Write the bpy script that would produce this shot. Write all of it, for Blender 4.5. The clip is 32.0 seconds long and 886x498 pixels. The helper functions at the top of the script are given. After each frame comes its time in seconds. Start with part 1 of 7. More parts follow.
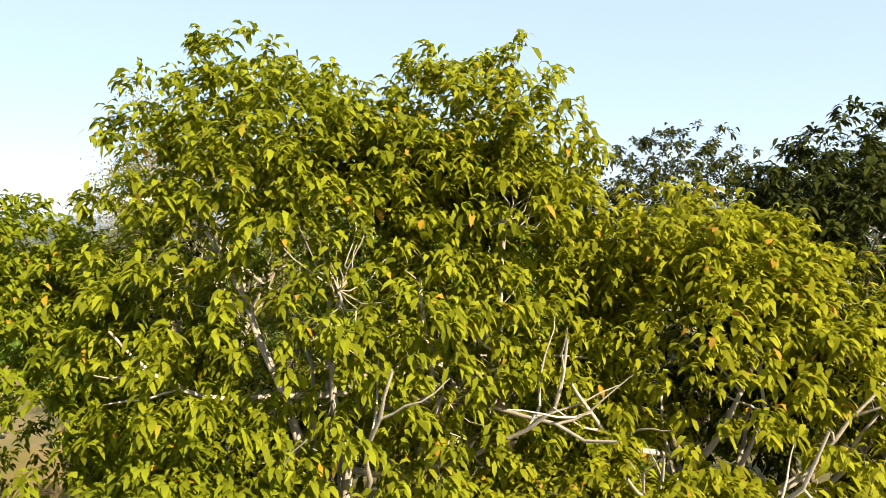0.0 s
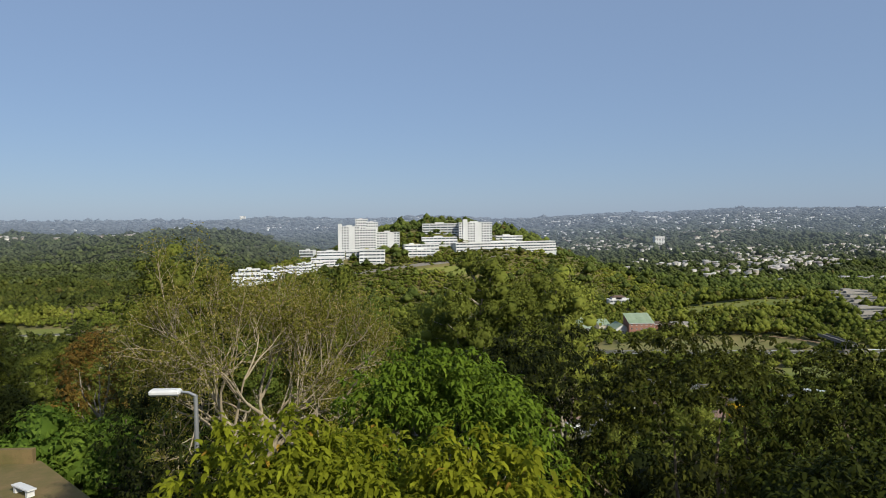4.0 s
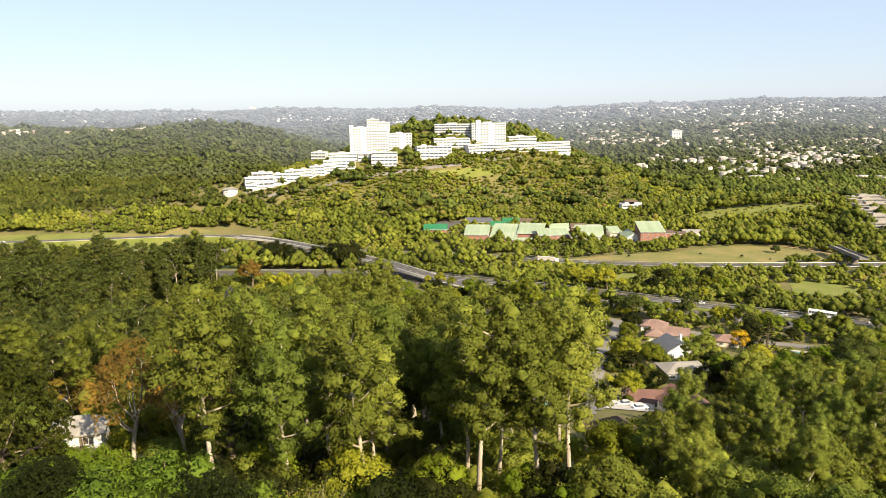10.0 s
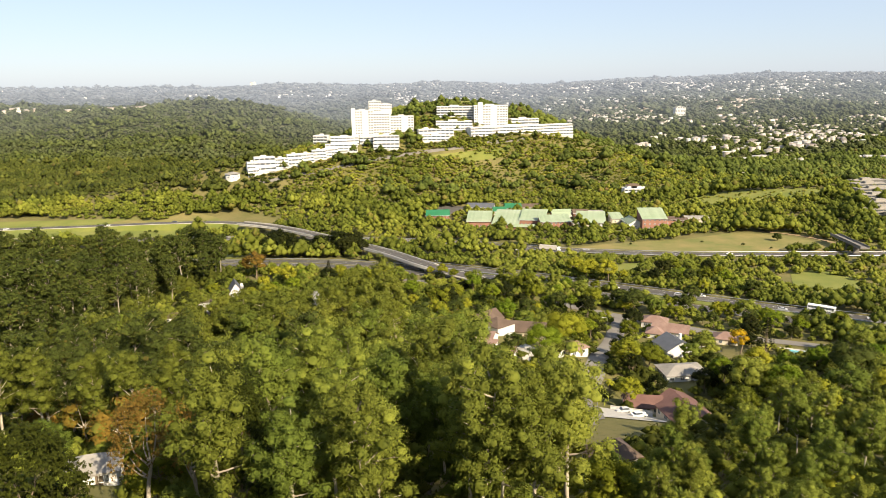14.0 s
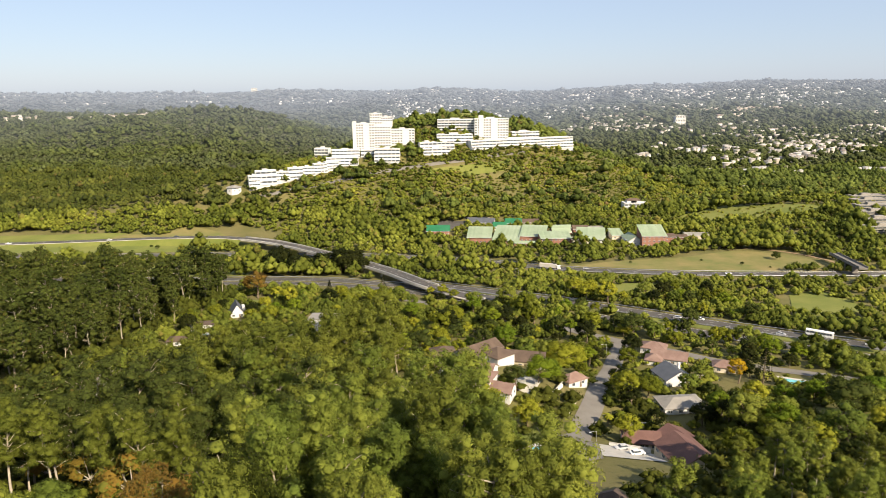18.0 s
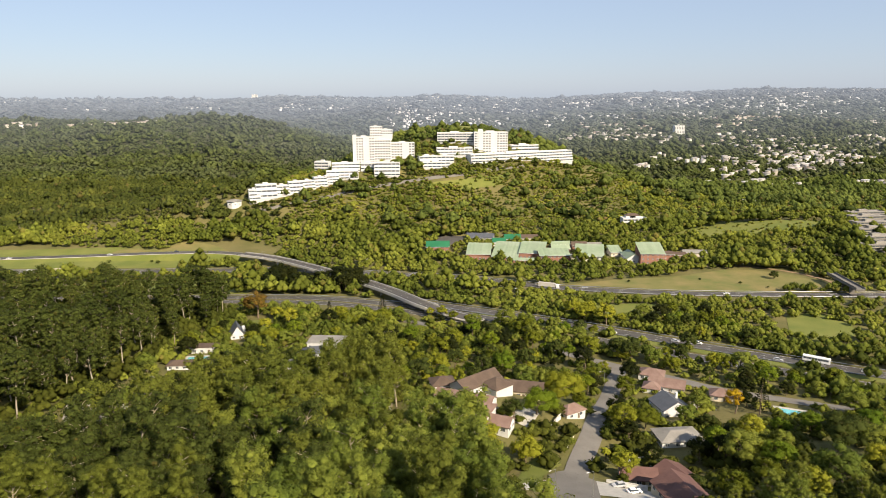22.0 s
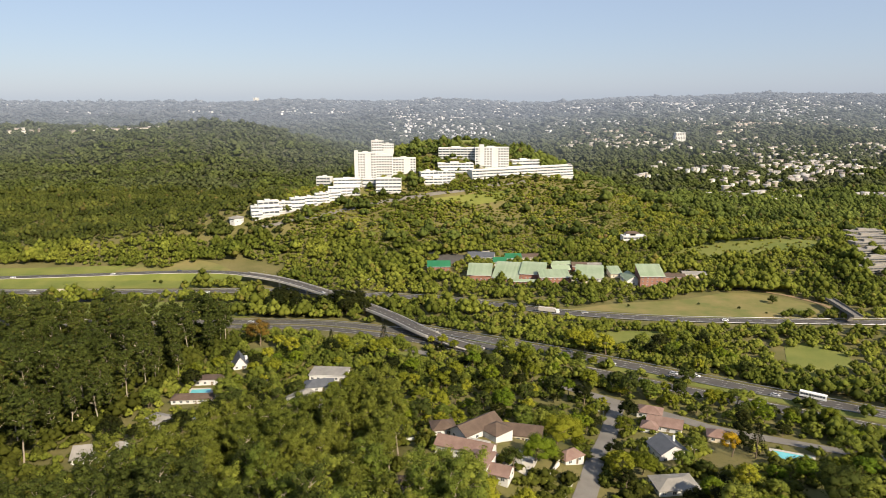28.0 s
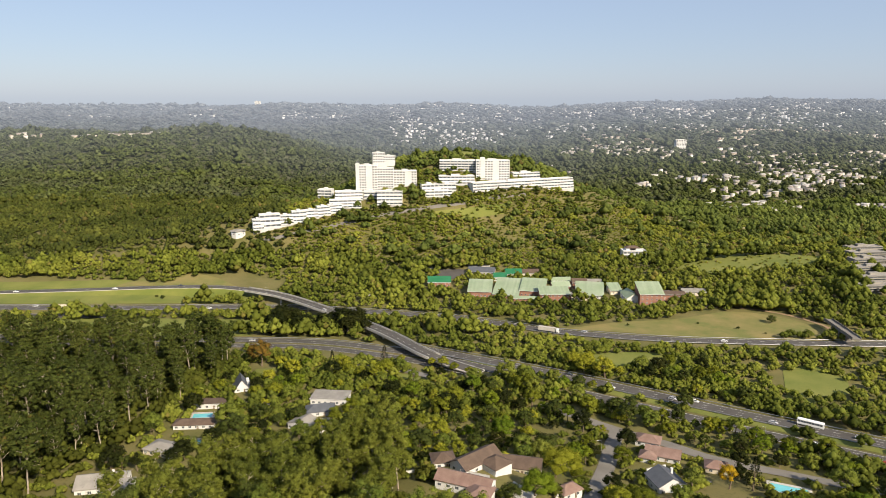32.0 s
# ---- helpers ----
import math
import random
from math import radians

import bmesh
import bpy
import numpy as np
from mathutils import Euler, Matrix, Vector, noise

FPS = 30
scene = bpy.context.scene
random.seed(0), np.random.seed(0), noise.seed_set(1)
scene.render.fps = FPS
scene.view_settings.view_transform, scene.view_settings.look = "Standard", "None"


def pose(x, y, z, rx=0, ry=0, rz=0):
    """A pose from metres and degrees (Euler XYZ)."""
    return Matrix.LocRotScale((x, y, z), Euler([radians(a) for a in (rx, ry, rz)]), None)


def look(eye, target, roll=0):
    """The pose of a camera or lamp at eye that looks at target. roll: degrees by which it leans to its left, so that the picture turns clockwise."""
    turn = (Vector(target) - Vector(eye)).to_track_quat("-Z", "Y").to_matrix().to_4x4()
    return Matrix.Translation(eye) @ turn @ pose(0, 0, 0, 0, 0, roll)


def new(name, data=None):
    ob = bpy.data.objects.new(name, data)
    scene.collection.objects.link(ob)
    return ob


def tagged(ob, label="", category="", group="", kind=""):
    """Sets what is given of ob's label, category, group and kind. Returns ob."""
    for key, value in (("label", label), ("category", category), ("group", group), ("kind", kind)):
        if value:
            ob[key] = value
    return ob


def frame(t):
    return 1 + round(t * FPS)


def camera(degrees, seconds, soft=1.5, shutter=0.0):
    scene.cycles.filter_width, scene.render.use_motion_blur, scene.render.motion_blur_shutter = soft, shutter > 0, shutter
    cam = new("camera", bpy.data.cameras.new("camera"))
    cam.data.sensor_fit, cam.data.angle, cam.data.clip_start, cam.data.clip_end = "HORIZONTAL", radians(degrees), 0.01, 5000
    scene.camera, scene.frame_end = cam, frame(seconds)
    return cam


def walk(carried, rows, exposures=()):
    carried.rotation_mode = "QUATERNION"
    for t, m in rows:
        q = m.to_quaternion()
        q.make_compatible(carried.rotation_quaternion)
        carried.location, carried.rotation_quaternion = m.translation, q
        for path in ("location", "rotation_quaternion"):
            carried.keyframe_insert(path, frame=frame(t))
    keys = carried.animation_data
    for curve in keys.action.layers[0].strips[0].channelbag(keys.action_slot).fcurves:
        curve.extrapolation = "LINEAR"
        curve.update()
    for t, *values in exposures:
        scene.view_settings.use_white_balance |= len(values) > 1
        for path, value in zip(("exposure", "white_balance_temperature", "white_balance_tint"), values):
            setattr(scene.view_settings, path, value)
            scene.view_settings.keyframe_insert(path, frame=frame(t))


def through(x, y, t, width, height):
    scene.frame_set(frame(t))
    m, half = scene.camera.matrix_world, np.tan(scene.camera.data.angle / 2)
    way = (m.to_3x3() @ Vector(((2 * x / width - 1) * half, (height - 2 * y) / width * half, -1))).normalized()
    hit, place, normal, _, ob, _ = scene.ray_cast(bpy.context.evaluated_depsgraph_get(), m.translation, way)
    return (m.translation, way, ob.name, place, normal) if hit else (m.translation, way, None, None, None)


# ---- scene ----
cam = camera(65.9, 32.0, soft=0.85)
PATH = [
    (0.0, pose(0, 0, 81.81, 87.45, 0.75, -3.60)),
    (0.5, pose(0, 0, 82.56, 87.50, 0.75, -3.40)),
    (1.0, pose(0, 0, 83.25, 87.50, 0.74, -3.25)),
    (1.5, pose(0, 0, 83.88, 87.50, 0.73, -3.10)),
    (2.0, pose(0, 0, 84.50, 87.52, 0.72, -2.97)),
    (2.5, pose(0, 0, 85.12, 87.57, 0.69, -2.83)),
    (3.0, pose(0, 0, 85.73, 87.63, 0.65, -2.71)),
    (3.5, pose(0, 0, 86.30, 87.77, 0.61, -2.57)),
    (4.0, pose(0, 0, 86.98, 87.84, 0.58, -2.38)),
    (4.5, pose(0, 0, 87.78, 87.88, 0.58, -2.25)),
    (6.5, pose(0, 0, 90.23, 84.54, 0.72, -1.77)),
    (7.0, pose(0, 0, 92.43, 83.39, 0.73, -1.66)),
    (7.5, pose(0, 0, 95.20, 81.55, 0.72, -1.53)),
    (8.0, pose(0, 0, 97.33, 79.99, 0.68, -1.45)),
    (8.5, pose(0, 0, 98.71, 79.64, 0.63, -1.42)),
    (9.0, pose(0, 0, 100.00, 79.25, 0.60, -1.43)),
    (10.0, pose(0, 0, 102.45, 78.63, 0.56, -1.34)),
    (11.0, pose(0, 0, 105.08, 77.91, 0.58, -1.33)),
    (12.0, pose(0, 0, 107.67, 77.29, 0.64, -1.27)),
    (13.0, pose(0, 0, 110.23, 76.59, 0.67, -1.22)),
    (13.5, pose(0, 0, 111.52, 76.53, 0.68, -1.20)),
    (15.5, pose(0, 0, 116.47, 76.66, 0.68, -1.15)),
    (16.0, pose(0, 0, 117.75, 76.71, 0.67, -1.15)),
    (17.0, pose(0, 0, 120.30, 76.82, 0.62, -1.11)),
    (18.0, pose(0, 0, 122.85, 76.94, 0.54, -1.12)),
    (19.0, pose(0, 0, 125.29, 77.12, 0.46, -1.12)),
    (20.0, pose(0, 0, 127.92, 77.25, 0.41, -1.13)),
    (21.0, pose(0, 0, 130.46, 77.34, 0.37, -1.14)),
    (22.0, pose(0, 0, 133.10, 77.37, 0.33, -1.13)),
    (23.0, pose(0, 0, 136.05, 77.39, 0.31, -1.09)),
    (24.0, pose(0, 0, 139.06, 77.43, 0.29, -1.10)),
    (25.0, pose(0, 0, 142.09, 77.45, 0.25, -1.09)),
    (25.5, pose(0, 0, 143.64, 77.46, 0.23, -1.08)),
    (27.5, pose(0, 0, 149.62, 77.45, 0.19, -1.04)),
    (28.0, pose(0, 0, 151.25, 77.45, 0.18, -1.02)),
    (29.0, pose(0, 0, 154.59, 77.43, 0.15, -1.01)),
    (30.0, pose(0, 0, 158.02, 77.46, 0.10, -0.98)),
    (31.0, pose(0, 0, 161.26, 77.53, 0.03, -0.97)),
    (32.0, pose(0, 0, 164.37, 77.63, -0.02, -0.92)),
]
walk(cam, PATH, exposures=[(0.0, 1.62, 7000, 10), (0.5, 1.4, 7000, 9), (1.0, 1.2, 6800, 9), (1.5, 0.95, 6400, 9), (2.0, 0.68, 6100, 9), (3.0, 0.58, 6000, 9), (4.0, 0.24, 5900, 9), (4.5, 0.24, 5850, 9), (6.5, 0.9, 6800, 10), (7.0, 1.02, 7000, 12),
                           (8.0, 1.2, 7100, 12), (9.0, 1.30, 7200, 12), (13.0, 1.24, 7200, 12), (18.0, 1.0, 6900, 13), (25.0, 0.8, 6800, 13), (32.0, 0.75, 6700, 13)])

# ---- light ----
SUN_UP, SUN_TURN = 35.0, 36.0          # degrees above the horizon; degrees from straight behind towards the right
sun_way = Vector((math.sin(radians(SUN_TURN)) * math.cos(radians(SUN_UP)), -math.cos(radians(SUN_TURN)) * math.cos(radians(SUN_UP)), math.sin(radians(SUN_UP))))
world = bpy.data.worlds.new("sky")
scene.world = world
world.use_nodes = True
wn = world.node_tree.nodes
sky = wn.new("ShaderNodeTexSky")
sky.sky_type, sky.sun_disc = "NISHITA", False
sky.sun_elevation, sky.sun_rotation = radians(SUN_UP), radians(180 - SUN_TURN)
sky.altitude, sky.air_density, sky.dust_density, sky.ozone_density = 300, 1.0, 0.7, 3.0
wn["Background"].inputs["Strength"].default_value = 0.070
veil = wn.new("ShaderNodeMix")             # thin even haze over the whole sky
veil.data_type = "RGBA"
veil.inputs[0].default_value = 0.6
veil.inputs[7].default_value = (3.9, 4.9, 6.7, 1)
world.node_tree.links.new(sky.outputs[0], veil.inputs[6])
world.node_tree.links.new(veil.outputs[2], wn["Background"].inputs["Color"])
sun = new("sun", bpy.data.lights.new("sun", "SUN"))
sun.data.energy, sun.data.angle, sun.data.color = 4.8, radians(0.5), (1.0, 0.90, 0.72)
sun.matrix_world = look(sun_way * 100, (0, 0, 0))


# ---- materials ----
def mix_colors(nt, fac, a, b):
    m = nt.nodes.new("ShaderNodeMix")
    m.data_type = "RGBA"
    for sock, v in ((m.inputs[0], fac), (m.inputs[6], a), (m.inputs[7], b)):
        if isinstance(v, (tuple, list)):
            sock.default_value = (*v[:3], 1)
        elif isinstance(v, float):
            sock.default_value = v
        else:
            nt.links.new(v, sock)
    return m.outputs[2]


def ramp(nt, value, lo, hi):
    m = nt.nodes.new("ShaderNodeMapRange")
    m.inputs[1].default_value, m.inputs[2].default_value = lo, hi
    nt.links.new(value, m.inputs[0])
    return m.outputs[0]


def noise_value(nt, scale, detail=4.0, rough=0.6, stretch=None):
    co = nt.nodes.new("ShaderNodeTexCoord").outputs["Object"]
    if stretch:
        mp = nt.nodes.new("ShaderNodeMapping")
        mp.inputs["Scale"].default_value = stretch
        nt.links.new(co, mp.inputs[0])
        co = mp.outputs[0]
    n = nt.nodes.new("ShaderNodeTexNoise")
    n.inputs["Scale"].default_value, n.inputs["Detail"].default_value, n.inputs["Roughness"].default_value = scale, detail, rough
    nt.links.new(co, n.inputs["Vector"])
    return n.outputs["Fac"]


def base_material(name, rough=0.8, metal=0.0, spec=0.3):
    m = bpy.data.materials.new(name)
    m.use_nodes = True
    b = m.node_tree.nodes["Principled BSDF"]
    b.inputs["Roughness"].default_value, b.inputs["Metallic"].default_value = rough, metal
    b.inputs["Specular IOR Level"].default_value = spec
    return m, m.node_tree, b


def surface(name, a, b, scale=1.0, fine=None, rough=0.8, bump=0.0, metal=0.0, spec=0.3, stretch=None, per_object=0.0):
    """A material of two colours mixed at two scales, with fine relief."""
    m, nt, bs = base_material(name, rough, metal, spec)
    big = ramp(nt, noise_value(nt, scale, 4.0, 0.6, stretch), 0.35, 0.65)
    col = mix_colors(nt, big, a, b)
    fine_n = noise_value(nt, fine or scale * 9, 3.0, 0.7, stretch)
    dark = tuple(c * 0.7 for c in a)
    col = mix_colors(nt, ramp(nt, fine_n, 0.55, 0.8), col, dark)
    if per_object:
        info = nt.nodes.new("ShaderNodeObjectInfo").outputs["Random"]
        hs = nt.nodes.new("ShaderNodeHueSaturation")
        nt.links.new(ramp(nt, info, 0, 1), hs.inputs["Value"])
        hs.inputs["Value"].default_value = 1
        mr = nt.nodes.new("ShaderNodeMapRange")
        mr.inputs[3].default_value, mr.inputs[4].default_value = 1 - per_object, 1 + per_object
        nt.links.new(info, mr.inputs[0])
        nt.links.new(mr.outputs[0], hs.inputs["Value"])
        nt.links.new(col, hs.inputs["Color"])
        col = hs.outputs[0]
    nt.links.new(col, bs.inputs["Base Color"])
    if bump:
        bn = nt.nodes.new("ShaderNodeBump")
        bn.inputs["Strength"].default_value, bn.inputs["Distance"].default_value = 0.6, bump
        nt.links.new(fine_n, bn.inputs["Height"])
        nt.links.new(bn.outputs[0], bs.inputs["Normal"])
    return m


def foliage(name, dark, light, odd=None, odd_part=0.0, through=0.35, patches=0.0, vary=0.3, tone=False):
    """Leaves: colour varies leaf by leaf, tree by tree and in broad patches; light passes through them."""
    m, nt, bs = base_material(name, 0.65, 0.0, 0.06)
    geo = nt.nodes.new("ShaderNodeNewGeometry").outputs["Random Per Island"]
    col = mix_colors(nt, geo, dark, light)
    if tone:
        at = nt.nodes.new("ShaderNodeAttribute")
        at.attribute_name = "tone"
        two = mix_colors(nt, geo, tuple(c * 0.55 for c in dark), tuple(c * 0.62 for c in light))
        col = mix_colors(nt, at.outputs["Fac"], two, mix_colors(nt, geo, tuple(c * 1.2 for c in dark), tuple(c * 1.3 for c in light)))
    if odd:
        col = mix_colors(nt, ramp(nt, geo, 1 - odd_part, 1 - odd_part * 0.6), col, odd)
    info = nt.nodes.new("ShaderNodeObjectInfo").outputs["Random"]
    value = info
    if patches:
        value = ramp(nt, noise_value(nt, patches, 3.0, 0.6), 0.3, 0.7)
    mr = nt.nodes.new("ShaderNodeMapRange")
    mr.inputs[3].default_value, mr.inputs[4].default_value = 1 - vary, 1 + vary
    nt.links.new(value, mr.inputs[0])
    hs = nt.nodes.new("ShaderNodeHueSaturation")
    nt.links.new(mr.outputs[0], hs.inputs["Value"])
    mh = nt.nodes.new("ShaderNodeMapRange")
    mh.inputs[3].default_value, mh.inputs[4].default_value = 0.515, 0.485
    nt.links.new(value, mh.inputs[0])
    nt.links.new(mh.outputs[0], hs.inputs["Hue"])
    nt.links.new(col, hs.inputs["Color"])
    nt.links.new(hs.outputs[0], bs.inputs["Base Color"])
    tr = nt.nodes.new("ShaderNodeBsdfTranslucent")
    nt.links.new(hs.outputs[0], tr.inputs["Color"])
    mx = nt.nodes.new("ShaderNodeMixShader")
    mx.inputs[0].default_value = through
    nt.links.new(bs.outputs[0], mx.inputs[1])
    nt.links.new(tr.outputs[0], mx.inputs[2])
    nt.links.new(mx.outputs[0], nt.nodes["Material Output"].inputs["Surface"])
    return m


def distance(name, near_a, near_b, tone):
    """Woods of the distant country: green nearby; towards the horizon, where they are the backdrop, haze is painted in
    as blue-grey colour and a glow.
    """
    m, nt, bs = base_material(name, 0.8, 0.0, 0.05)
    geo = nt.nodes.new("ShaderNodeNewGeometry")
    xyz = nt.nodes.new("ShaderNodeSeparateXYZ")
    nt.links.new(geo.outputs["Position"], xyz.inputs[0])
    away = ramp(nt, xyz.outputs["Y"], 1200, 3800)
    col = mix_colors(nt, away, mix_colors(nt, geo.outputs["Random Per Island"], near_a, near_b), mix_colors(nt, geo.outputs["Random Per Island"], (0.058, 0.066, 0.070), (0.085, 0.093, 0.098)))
    if tone:
        at = nt.nodes.new("ShaderNodeAttribute")
        at.attribute_name = "tone"
        value = at.outputs["Fac"]
    else:
        value = ramp(nt, noise_value(nt, 0.006, 4.0, 0.6), 0.3, 0.7)
    hs = nt.nodes.new("ShaderNodeHueSaturation")
    mr = nt.nodes.new("ShaderNodeMapRange")
    mr.inputs[3].default_value, mr.inputs[4].default_value = 0.6, 1.3
    nt.links.new(value, mr.inputs[0])
    nt.links.new(mr.outputs[0], hs.inputs["Value"])
    patch_v = nt.nodes.new("ShaderNodeMapRange")
    patch_v.inputs[3].default_value, patch_v.inputs[4].default_value = 0.8, 1.2
    nt.links.new(ramp(nt, noise_value(nt, 0.004, 4.0, 0.65), 0.35, 0.65), patch_v.inputs[0])
    nt.links.new(patch_v.outputs[0], hs.inputs["Saturation"])
    nt.links.new(col, hs.inputs["Color"])
    nt.links.new(hs.outputs[0], bs.inputs["Base Color"])
    # emission that grows with distance stands in for haze
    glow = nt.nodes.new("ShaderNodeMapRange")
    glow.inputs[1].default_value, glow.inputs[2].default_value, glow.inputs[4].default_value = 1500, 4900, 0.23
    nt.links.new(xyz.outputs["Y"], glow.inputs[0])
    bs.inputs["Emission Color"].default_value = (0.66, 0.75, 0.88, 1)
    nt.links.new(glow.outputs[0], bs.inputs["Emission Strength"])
    return m


